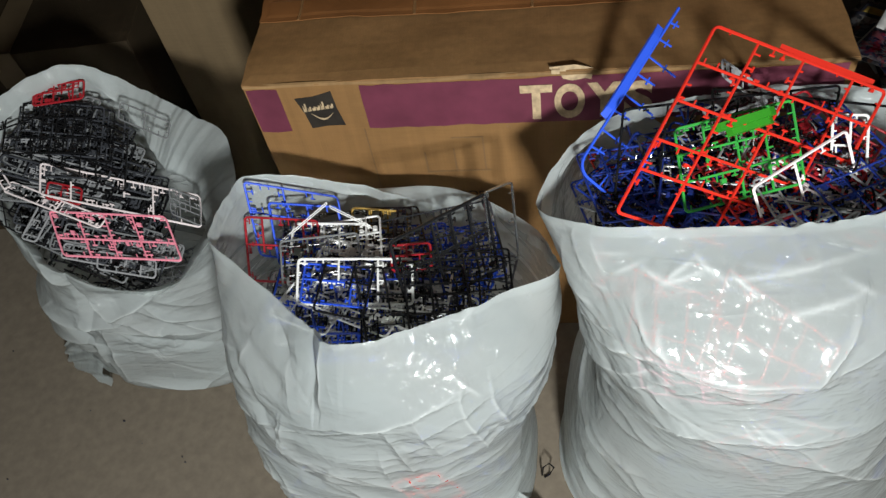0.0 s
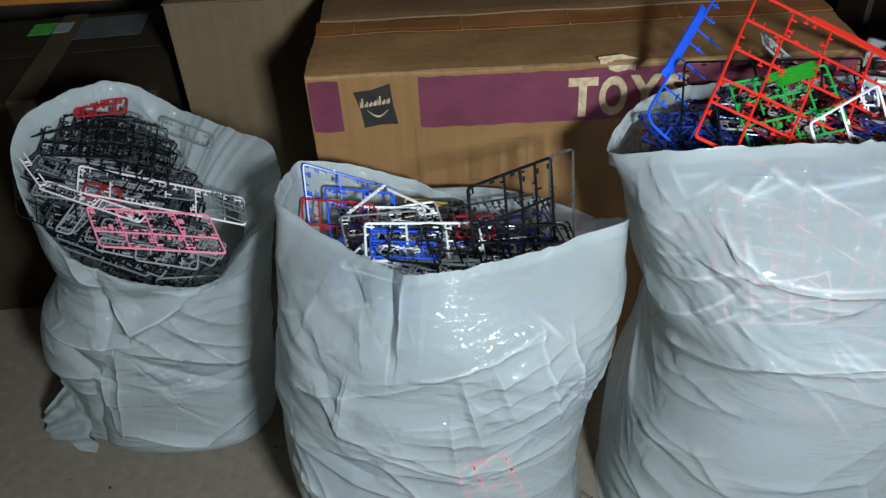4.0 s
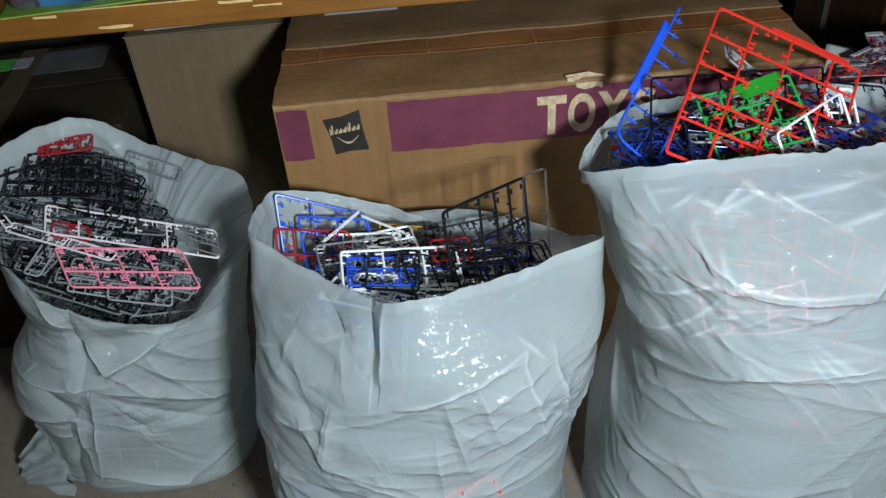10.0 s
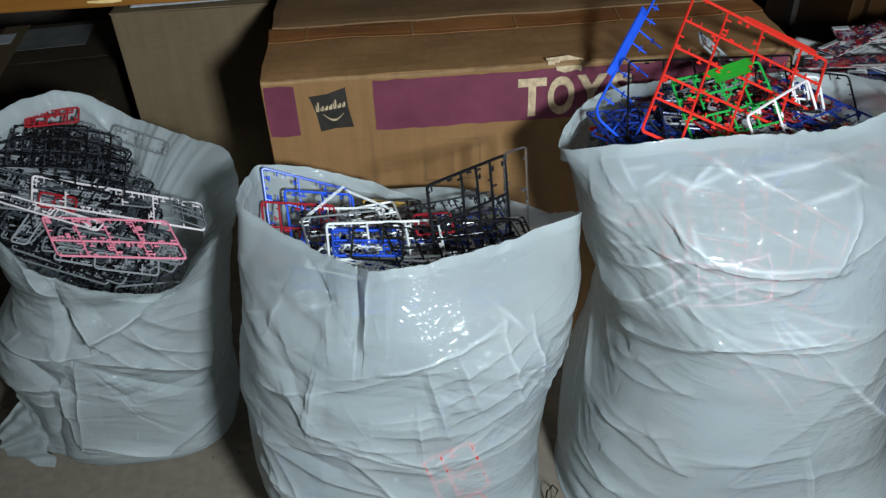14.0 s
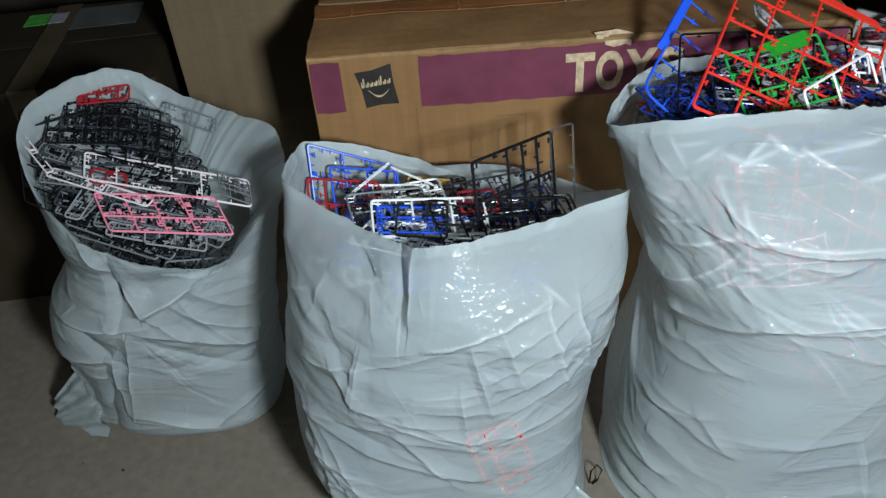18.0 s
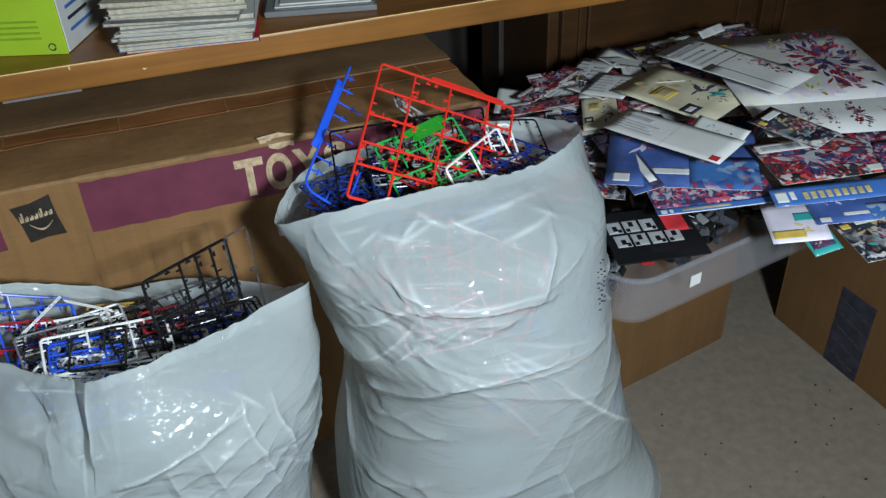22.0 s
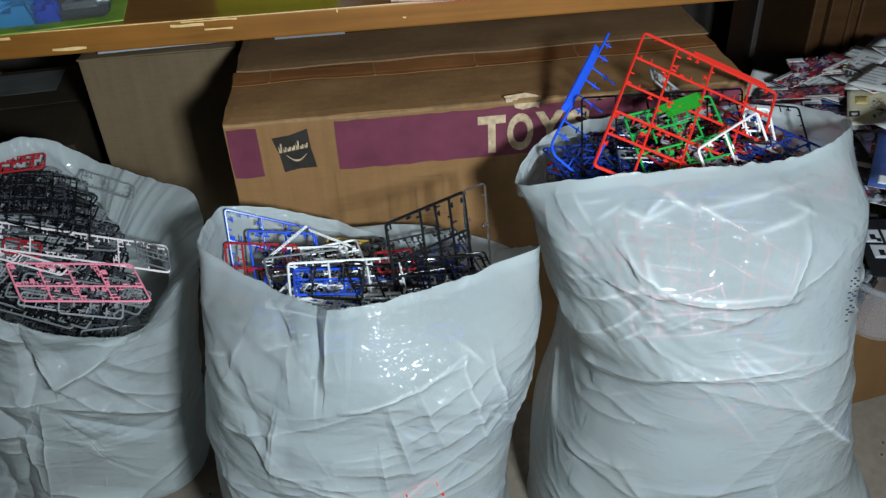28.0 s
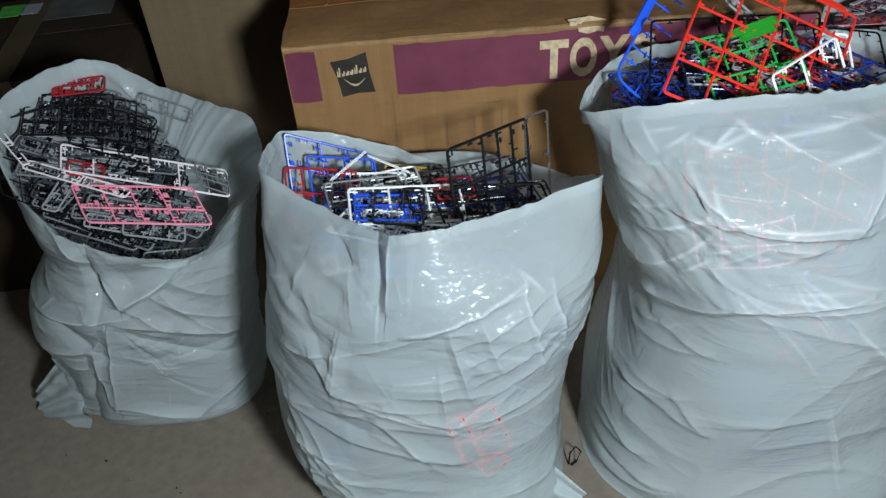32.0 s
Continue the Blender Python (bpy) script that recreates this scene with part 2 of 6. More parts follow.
def wood(name, colour, rough, grain=0.3):
    """Long-grained wood: streaks along x, with a few darker stains."""
    m, n, l, p = nodes_of(name)
    tc, mp = n.new("ShaderNodeTexCoord"), n.new("ShaderNodeMapping")
    mp.inputs["Scale"].default_value = (1.2, 22, 30)
    l.new(tc.outputs["Object"], mp.inputs[0])
    a = node(n, "ShaderNodeTexNoise", Scale=1.6, Detail=8.0, Roughness=0.65, Distortion=0.6)
    l.new(mp.outputs[0], a.inputs["Vector"])
    b = node(n, "ShaderNodeTexNoise", Scale=5.0, Detail=4.0)
    l.new(tc.outputs["Object"], b.inputs["Vector"])
    mix = n.new("ShaderNodeMath")
    mix.operation = "MULTIPLY_ADD"
    l.new(b.outputs["Fac"], mix.inputs[0])
    mix.inputs[1].default_value = 0.5
    sc = n.new("ShaderNodeMath")
    sc.operation = "MULTIPLY"
    l.new(a.outputs["Fac"], sc.inputs[0])
    sc.inputs[1].default_value = 0.5
    l.new(sc.outputs[0], mix.inputs[2])
    r = ramp(n, [(0.35, tuple(c * (1 - grain) for c in colour)), (0.65, tuple(c * (1 + grain * 0.4) for c in colour))])
    l.new(mix.outputs[0], r.inputs[0])
    l.new(r.outputs[0], p.inputs["Base Color"])
    p.inputs["Roughness"].default_value = rough
    u = node(n, "ShaderNodeBump", Strength=0.12, Distance=0.002)
    l.new(a.outputs["Fac"], u.inputs["Height"])
    l.new(u.outputs[0], p.inputs["Normal"])
    return m


PINE = wood("varnished_pine", (0.27, 0.105, 0.018), 0.36, 0.4)
WALL = plain("wall_paint", (0.22, 0.19, 0.155), 0.85, spread=0.05, scale=6, bump=0.1)
CEIL = plain("ceiling_paint", (0.36, 0.35, 0.335), 0.9, spread=0.04, scale=6)
CARD_TOP = cardboard("cardboard_scuffed", (0.235, 0.120, 0.048), 0.35)
TAPE_CLEAR = plain("clear_tape", (0.10, 0.07, 0.04), 0.3, spread=0.1, scale=10)
LABEL_DULL = plain("dull_label", (0.10, 0.105, 0.10), 0.4, spread=0.2, scale=20)
STICKER = plain("green_sticker", (0.10, 0.45, 0.07), 0.4, spread=0.25, scale=60)
PINE_RAW = plain("scratched_pine", (0.72, 0.48, 0.2), 0.6, spread=0.2, scale=60)
GREEN_CARD = plain("green_card", (0.22, 0.36, 0.05), 0.4, spread=0.5, scale=9)
PAGES = plain("page_edges", (0.43, 0.38, 0.29), 0.8, spread=0.25, scale=120)
# near black, holds the shade behind the shelf in its colour
SHADE_DARK = plain("shade_dark_surface", (0.03, 0.022, 0.018), 0.5, spread=0.3, scale=12)
WALNUT = wood("stained_wood", (0.055, 0.024, 0.008), 0.35, 0.45)


def plastic(name, colour, rough=0.28, clear=0.0):
    m = plain(name, colour, rough, spread=0.06, scale=20)
    if clear:
        p = m.node_tree.nodes["Principled BSDF"]
        p.inputs["Transmission Weight"].default_value = clear
        p.inputs["IOR"].default_value = 1.3
    return m


P_BLACK = plastic("black_plastic", (0.007, 0.007, 0.008), 0.17)
P_GUN = plastic("gunmetal_plastic", (0.045, 0.048, 0.056), 0.18)
P_GREY = plastic("grey_plastic", (0.17, 0.175, 0.18), 0.25)
P_SILVER = plastic("pale_grey_plastic", (0.27, 0.27, 0.28), 0.22)
P_WHITE = plastic("white_plastic", (0.78, 0.77, 0.75), 0.3)
P_ROSE = plastic("white_pink_plastic", (0.78, 0.68, 0.68), 0.3)
P_RED = plastic("red_plastic", (0.66, 0.030, 0.018), 0.26)
P_DRED = plastic("dark_red_plastic", (0.33, 0.015, 0.022), 0.28)
P_PINK = plastic("pink_plastic", (0.82, 0.25, 0.33), 0.3)
P_BLUE = plastic("blue_plastic", (0.018, 0.085, 0.60), 0.26)
P_NAVY = plastic("dark_blue_plastic", (0.012, 0.035, 0.22), 0.26)
P_GREEN = plastic("green_plastic", (0.02, 0.33, 0.06), 0.26)
P_LIME = plastic("clear_green_plastic", (0.03, 0.34, 0.03), 0.2, 0.35)
P_GOLD = plastic("gold_plastic", (0.42, 0.25, 0.05), 0.3)
P_CLEAR = plastic("clear_plastic", (0.6, 0.62, 0.63), 0.12, 0.95)
P_SKY = plastic("sky_blue_plastic", (0.05, 0.38, 0.75), 0.25)
P_BIN = plastic("cloudy_bin_plastic", (0.36, 0.35, 0.37), 0.2)
_n, _l = P_BIN.node_tree.nodes, P_BIN.node_tree.links
_clear, _mix = _n.new("ShaderNodeBsdfTransparent"), _n.new("ShaderNodeMixShader")
_mix.inputs[0].default_value = 0.86
_l.new(_n["Principled BSDF"].outputs[0], _mix.inputs[1])
_l.new(_clear.outputs[0], _mix.inputs[2])
_l.new(_mix.outputs[0], _n["Material Output"].inputs["Surface"])
PAPER = plain("white_paper", (0.54, 0.53, 0.51), 0.55, spread=0.08, scale=14)
PAPER_GREY = plain("grey_print", (0.33, 0.33, 0.35), 0.55, spread=0.15, scale=90)
INK = plain("dark_print", (0.03, 0.03, 0.045), 0.4, spread=0.4, scale=50)
P_PRINT_BLUE = plain("blue_print", (0.045, 0.13, 0.38), 0.3, spread=0.25, scale=12)
P_PRINT_RED = plain("red_print", (0.50, 0.03, 0.04), 0.3, spread=0.3, scale=30)
P_PRINT_YEL = plain("gold_print", (0.55, 0.38, 0.08), 0.3, spread=0.2, scale=30)
P_PRINT_TEAL = plain("teal_print", (0.03, 0.28, 0.26), 0.3, spread=0.2, scale=20)
LIME_CARD = plain("lime_card", (0.34, 0.50, 0.03), 0.35, spread=0.12, scale=8)
LIME_INK = plain("lime_small_print", (0.22, 0.36, 0.02), 0.4, spread=0.1, scale=30)


def picture(name, colours, scale, warp=0.02):
    """Printed picture matter: torn patches of several inks at two sizes."""
    m, n, l, p = nodes_of(name)
    tc, info = n.new("ShaderNodeTexCoord"), n.new("ShaderNodeObjectInfo")
    off = n.new("ShaderNodeVectorMath")
    off.operation = "SCALE"
    off.inputs[0].default_value = (7, 3, 5)
    l.new(info.outputs["Random"], off.inputs["Scale"])
    add = n.new("ShaderNodeVectorMath")
    l.new(tc.outputs["Object"], add.inputs[0])
    l.new(off.outputs[0], add.inputs[1])
    wob = node(n, "ShaderNodeTexNoise", Scale=scale * 1.3, Detail=3.0)
    l.new(add.outputs[0], wob.inputs["Vector"])
    bend = n.new("ShaderNodeVectorMath")
    bend.operation = "SCALE"
    l.new(wob.outputs["Color"], bend.inputs[0])
    bend.inputs["Scale"].default_value = warp
    bent = n.new("ShaderNodeVectorMath")
    l.new(add.outputs[0], bent.inputs[0])
    l.new(bend.outputs[0], bent.inputs[1])
    made = []
    for k in (1.0, 3.2):
        v = node(n, "ShaderNodeTexVoronoi", Scale=scale * k)
        l.new(bent.outputs[0], v.inputs["Vector"])
        sep = n.new("ShaderNodeSeparateColor")
        l.new(v.outputs["Color"], sep.inputs[0])
        r = ramp(n, [(i / len(colours), c) for i, c in enumerate(colours)])
        r.color_ramp.interpolation = "CONSTANT"
        l.new(sep.outputs[0], r.inputs[0])
        made.append(r)
    mask = node(n, "ShaderNodeTexNoise", Scale=scale * 0.8, Detail=2.0)
    l.new(add.outputs[0], mask.inputs["Vector"])
    mr = n.new("ShaderNodeMapRange")
    l.new(mask.outputs["Fac"], mr.inputs[0])
    mr.inputs[1].default_value, mr.inputs[2].default_value = 0.42, 0.55
    mix = n.new("ShaderNodeMix")
    mix.data_type = "RGBA"
    l.new(mr.outputs[0], mix.inputs["Factor"])
    l.new(made[0].outputs[0], mix.inputs["A"])
    l.new(made[1].outputs[0], mix.inputs["B"])
    l.new(mix.outputs["Result"], p.inputs["Base Color"])
    p.inputs["Roughness"].default_value = 0.28
    return m


ART_RED = picture("red_picture", [(0.02, 0.015, 0.02), (0.34, 0.02, 0.03), (0.04, 0.03, 0.05), (0.02, 0.02, 0.02), (0.45, 0.06, 0.05), (0.40, 0.36, 0.35), (0.12, 0.02, 0.03)], 45)
ART_PINK = picture("pink_picture", [(0.03, 0.03, 0.08), (0.05, 0.08, 0.22), (0.50, 0.04, 0.09), (0.04, 0.03, 0.09), (0.52, 0.12, 0.16), (0.05, 0.07, 0.2), (0.4, 0.38, 0.42)], 45)
ART_DARK = picture("dark_picture", [(0.012, 0.012, 0.02), (0.03, 0.04, 0.06), (0.20, 0.20, 0.22), (0.015, 0.015, 0.02), (0.16, 0.06, 0.04), (0.02, 0.02, 0.03), (0.4, 0.38, 0.36)], 40)
ART_BLUE = picture("blue_picture", [(0.04, 0.12, 0.34), (0.05, 0.15, 0.38), (0.03, 0.06, 0.2), (0.25, 0.33, 0.45), (0.05, 0.14, 0.36), (0.2, 0.04, 0.08)], 22)
ART_PALE = picture("pale_picture", [(0.55, 0.5, 0.58), (0.6, 0.58, 0.57), (0.58, 0.56, 0.48), (0.62, 0.6, 0.6), (0.5, 0.42, 0.48)], 12)


# ---------------------------------------------------------------- builders
def mesh_from(name, verts, faces, mat, smooth=False):
    me = bpy.data.meshes.new(name)
    me.from_pydata([tuple(v) for v in verts], [], faces)
    me.materials.append(mat)
    if smooth:
        me.polygons.foreach_set("use_smooth", [True] * len(me.polygons))
    me.update()
    return me


def part(name, data, material, parent=None, label="", smooth=False):
    """Links a bmesh or a mesh as one object under a thing or a part."""
    if isinstance(data, bmesh.types.BMesh):
        me = bpy.data.meshes.new(name)
        data.to_mesh(me)
        data.free()
        me.materials.append(material)
        if smooth:
            me.polygons.foreach_set("use_smooth", [True] * len(me.polygons))
    else:
        me = data
    ob = new(name, me)
    if parent:
        ob.parent = parent
    if label:
        tagged(ob, label)
    return ob


def box_bm(x0, x1, y0, y1, z0, z1, bevel=0.0, seg=2):
    bm = bmesh.new()
    bmesh.ops.create_cube(bm, size=1)
    bmesh.ops.scale(bm, vec=(x1 - x0, y1 - y0, z1 - z0), verts=bm.verts)
    bmesh.ops.translate(bm, vec=((x0 + x1) / 2, (y0 + y1) / 2, (z0 + z1) / 2), verts=bm.verts)
    if bevel:
        bmesh.ops.bevel(bm, geom=bm.edges[:], offset=bevel, segments=seg, affect="EDGES", profile=0.5)
    return bm


def empty(name, at=(0, 0, 0), rz=0.0):
    ob = new(name)
    ob.matrix_world = pose(*at, 0, 0, rz)
    return ob


# ---------------------------------------------------------------- room
def slab(name, x0, x1, y0, y1, z0, z1, mat, label):
    return tagged(part(name, box_bm(x0, x1, y0, y1, z0, z1), mat), label, name.split("_")[0], kind="structure")


FLOOR = -0.1
slab("floor", -2.6, 3.4, -3.6, 1.3, FLOOR - 0.1, FLOOR, CARPET, "worn beige low-pile carpet floor")
slab("ceiling", -2.6, 3.4, -3.6, 1.3, 2.4, 2.5, CEIL, "plain white painted ceiling")
# closing wall, coloured dark in place of the shade behind the shelf
slab("wall_north", -2.6, 3.4, 1.2, 1.3, FLOOR, 2.4, SHADE_DARK, "plain wall behind the shelf, coloured near black for the shade")
slab("wall_south", -2.6, 3.4, -3.7, -3.6, FLOOR, 2.4, WALL, "plain painted wall")
slab("wall_west", -2.7, -2.6, -3.6, 1.3, FLOOR, 2.4, WALL, "plain painted wall")
slab("wall_east", 3.4, 3.5, -3.6, 1.3, FLOOR, 2.4, WALL, "plain painted wall")

# ---------------------------------------------------------------- shelf
shelf = empty("shelf")
tagged(shelf, "long varnished pine shelf board above the cartons", "shelf")
part("board", box_bm(-1.6, 1.42, 0.205, 0.66, 0.703, 0.75, 0.004), PINE, shelf)
part("support", box_bm(1.30, 1.315, 0.60, 0.64, FLOOR, 0.7025, 0.003), SHADE_DARK, shelf, "dark upright of the shelf")
part("support", box_bm(-1.6, -1.56, 0.25, 0.64, FLOOR, 0.7025, 0.003), WALNUT, shelf, "dark upright of the shelf")


# ---------------------------------------------------------------- cartons
def carton(name, x0, x1, y0, y1, z1, mat, label, z0=FLOOR, rz=0.0, bevel=0.004):
    """The four walls of a closed carton that stands on z0; its top flaps are laid on later."""
    ob = empty(name, ((x0 + x1) / 2, (y0 + y1) / 2, 0), rz)
    w, d = (x1 - x0) / 2, (y1 - y0) / 2
    part("front_wall", box_bm(-w, w, -d, -d + 0.006, z0, z1 - 0.006, bevel * 0.5), mat, ob)
    part("back_wall", box_bm(-w, w, d - 0.006, d, z0, z1 - 0.006, bevel * 0.5), mat, ob)
    part("side_wall", box_bm(-w, -w + 0.006, -d + 0.0062, d - 0.0062, z0, z1 - 0.006, 0.001), mat, ob)
    part("side_wall", box_bm(w - 0.006, w, -d + 0.0062, d - 0.0062, z0, z1 - 0.006, 0.001), mat, ob)
    return tagged(ob, label, "box"), w, d, z1


def crumpled(x0, x1, y0, y1, z, thick, seed, amount, nx=60, ny=10):
    """A slightly buckled board with a rounded, battered outline."""
    verts, faces = [], []
    for side in (0, 1):
        for j in range(ny + 1):
            for i in range(nx + 1):
                x, y = x0 + (x1 - x0) * i / nx, y0 + (y1 - y0) * j / ny
                edge = min(i, nx - i, 3) / 3 * min(j, ny - j, 2) / 2
                h = amount * noise.noise(Vector((x * 7 + seed, y * 11, seed)))
                e = 0.004 * noise.noise(Vector((x * 25, y * 25, seed + 3))) * (1 - edge)
                zz = z + h + (thick if side else 0) - (0 if edge > 0 else (0.0015 if side else -0.0005))
                verts.append((x + e, y + e * (0.6 if j in (0, ny) else 0), zz))
    k = (nx + 1) * (ny + 1)
    for j in range(ny):
        for i in range(nx):
            a = j * (nx + 1) + i
            faces.append((a, a + nx + 1, a + nx + 2, a + 1))
            faces.append((k + a, k + a + 1, k + a + nx + 2, k + a + nx + 1))
    ringi = [i for i in range(nx + 1)] + [j * (nx + 1) + nx for j in range(1, ny + 1)]
    ringi += [ny * (nx + 1) + i for i in range(nx - 1, -1, -1)] + [j * (nx + 1) for j in range(ny - 1, 0, -1)]
    for a, b in zip(ringi, ringi[1:] + ringi[:1]):
        faces.append((a, b, k + b, k + a))
    return verts, faces


big, BW, BD, BH = carton("toy_carton", 0.095, 1.005, 0.0, 0.37, 0.64, CARD, "large worn brown cardboard carton with a purple printed band")
v, f = crumpled(-BW, BW, -BD - 0.003, 0.02, BH - 0.006, 0.005, 2.0, 0.004)
part("top_flap", mesh_from("top_flap", v, f, CARD_TOP), CARD_TOP, big, "scuffed front top flap")
v, f = crumpled(-BW + 0.004, BW + 0.002, 0.012, BD, BH + 0.0045, 0.005, 5.0, 0.003)
part("top_flap", mesh_from("top_flap", v, f, CARD_DARK), CARD_DARK, big, "darker back top flap")
v, f = crumpled(-BW + 0.002, BW - 0.004, -0.045, 0.02, BH + 0.0035, 0.0008, 2.0, 0.004, 60, 4)
part("packing_tape", mesh_from("packing_tape", v, f, TAPE), TAPE, big, "brown packing tape along the flaps")
for i in range(5):
    x = -BW + 0.07 + 0.19 * i
    v, f = crumpled(x, x + 0.004, -0.044, 0.012, BH + 0.0046, 0.0006, 2.0, 0.004, 2, 4)
    part("tape_crease", mesh_from("tape_crease", v, f, CARD_TOP), CARD_TOP, big)


def front_patch(name, pts, mat, parent, y, label=""):
    """A thin printed or torn patch with a many-cornered outline on a front wall; pts: x, z."""
    bm = bmesh.new()
    vs = [bm.verts.new((x, y, z)) for x, z in pts]
    fc = bm.faces.new(vs)
    r = bmesh.ops.extrude_face_region(bm, geom=[fc])
    bmesh.ops.translate(bm, vec=(0, 0.0008, 0), verts=[g for g in r["geom"] if isinstance(g, bmesh.types.BMVert)])
    bmesh.ops.recalc_face_normals(bm, faces=bm.faces[:])
    return part(name, bm, mat, parent, label)


BX, BF = 0.55, -BD - 0.0006      # middle of the carton in x; its front face


def worn_rect(x0, z0, x1, z1, seed, rag=0.0015):
    """An outline with slightly ragged sides."""
    rnd = random.Random(seed)
    pts = []
    for (ax, az), (bx, bz) in (((x0, z0), (x1, z0)), ((x1, z0), (x1, z1)), ((x1, z1), (x0, z1)), ((x0, z1), (x0, z0))):
        k = max(2, int(math.hypot(bx - ax, bz - az) / 0.02))
        for i in range(k):
            pts.append((ax + (bx - ax) * i / k + rnd.uniform(-rag, rag) * 0.5, az + (bz - az) * i / k + rnd.uniform(-rag, rag)))
    return pts


front_patch("printed_band", worn_rect(0.281 - BX, 0.531, 0.995 - BX, 0.624, 1), PURPLE, big, BF, "purple printed band")
front_patch("printed_band", worn_rect(0.098 - BX, 0.531, 0.149 - BX, 0.624, 2), PURPLE, big, BF, "purple printed band")
front_patch("printed_logo", [(0.172 - BX, 0.603), (0.202 - BX, 0.606), (0.234 - BX, 0.616), (0.236 - BX, 0.580), (0.242 - BX, 0.541), (0.212 - BX, 0.541), (0.185 - BX, 0.536), (0.181 - BX, 0.570)],
            BLACK_PRINT, big, BF, "dark skewed printed square")
for i in range(7):
    x, z = 0.181 + 0.0074 * i, 0.574 + 0.0010 * i
    hgt = (0.017, 0.009, 0.008, 0.009, 0.016, 0.008, 0.009)[i]
    front_patch("logo_mark", [(x - BX, z), (x + 0.0055 - BX, z + 0.001), (x + 0.0062 - BX, z + hgt), (x + 0.0035 - BX, z + hgt + 0.001), (x + 0.003 - BX, z + 0.004), (x + 0.0005 - BX, z + hgt * 0.8)], CARD_INNER, big, BF - 0.0008)
arc = [(0.192 + 0.036 * k / 10, 0.570 - 0.011 * math.sin(math.pi * k / 10)) for k in range(11)]
front_patch("logo_mark", [(x - BX, z) for x, z in arc] + [(x - BX, z - 0.003 * math.sin(math.pi * k / 10) - 0.0006) for k, (x, z) in list(enumerate(arc))[::-1]], CARD_INNER, big, BF - 0.0008)


def lettering(text, size, mat, parent, m, name="lettering", depth=0.0004, bold=0.0):
    """Raised letters as a mesh."""
    cu = bpy.data.curves.new(name, "FONT")
    cu.body, cu.size, cu.extrude, cu.offset = text, size, depth, bold
    tmp = new(name + "_tmp", cu)
    dg = bpy.context.evaluated_depsgraph_get()
    me = bpy.data.meshes.new_from_object(tmp.evaluated_get(dg))
    bpy.data.objects.remove(tmp)
    me.materials.clear()
    me.materials.append(mat)
    ob = part(name, me, mat, parent)
    ob.matrix_local = m
    return ob


for ch, x0, x1 in (("T", 0.527, 0.576), ("O", 0.579, 0.625), ("Y", 0.628, 0.681), ("S", 0.684, 0.726)):
    ob = lettering(ch, 0.1, CARD_INNER, big, Matrix(), "letter", 0.0003, 0.0038)
    co = np.array([v.co for v in ob.data.vertices])
    lo, hi = co.min(0), co.max(0)
    kx, kz = (x1 - x0) / (hi[0] - lo[0]), 0.0715 / (hi[1] - lo[1])
    ob.matrix_local = Matrix.Translation((x0 - BX - lo[0] * kx, BF - 0.0012, 0.5385 - lo[1] * kz)) @ pose(0, 0, 0, 90) @ Matrix.Diagonal((kx, kz, 1, 1))
lettering("US. IMPOR", 0.024, BLACK_PRINT, big, pose(0.345 - BX, BF - 0.0004, 0.352, 90, 2, 0), "small_print", 0.0002)
# torn patch on the upper front edge
tear = front_patch("torn_patch", [(0.572 - BX, 0.645), (0.580 - BX, 0.632), (0.588 - BX, 0.634), (0.592 - BX, 0.622), (0.606 - BX, 0.617), (0.625 - BX, 0.621), (0.634 - BX, 0.618), (0.637 - BX, 0.640), (0.61 - BX, 0.648)],
                   CARD_INNER, big, BF - 0.0022, "torn pale patch of cardboard")
part("torn_scrap", box_bm(0.575 - BX, 0.588 - BX, BF - 0.006, BF - 0.001, 0.634, 0.642, 0.0015), CARD_INNER, big)
v, f = crumpled(-BW, BW, -BD - 0.0045, -BD + 0.002, BH - 0.010, 0.007, 9.0, 0.003, 90, 2)
part("crushed_edge", mesh_from("crushed_edge", v, f, CARD_EDGE), CARD_EDGE, big, "pale worn front edge")
part("corner_crease", box_bm(0.270 - BX, 0.2715 - BX, BF - 0.0003, BF + 0.0008, 0.36, 0.53), CARD_DARK, big)
for x0, x1, z0, z1 in ((0.36, 0.47, 0.418, 0.421), (0.36, 0.363, 0.421, 0.468), (0.41, 0.4125, 0.421, 0.475), (0.46, 0.4625, 0.421, 0.50), (0.41, 0.4625, 0.5, 0.5025)):
    part("faint_stamp", box_bm(x0 - BX, x1 - BX, BF - 0.0002, BF + 0.0008, z0, z1), CARD_DARK, big)

tall, w, d, h = carton("tall_carton", -0.247, 0.075, 0.395, 0.66, 0.625, CARD_TALL, "tall plain pale brown cardboard carton beneath the shelf")
v, f = crumpled(-w, w, -d, -0.002, h - 0.006, 0.005, 4.0, 0.002, 20, 6)
part("top_flap", mesh_from("top_flap", v, f, CARD_TALL), CARD_TALL, tall)
v, f = crumpled(-w, w, 0.002, d, h - 0.006, 0.005, 6.0, 0.002, 20, 6)
part("top_flap", mesh_from("top_flap", v, f, CARD_TALL), CARD_TALL, tall)
papers = empty("paper_pad", (-0.08, 0.49, 0.628), 3)
tagged(papers, "thin pad of grey papers on the tall carton", "paper")
for i in range(4):
    part("sheet", box_bm(-0.13 + 0.004 * i, 0.14 - 0.003 * i, -0.08, 0.1, 0.004 * i, 0.0035 + 0.004 * i), PAPER_GREY, papers)

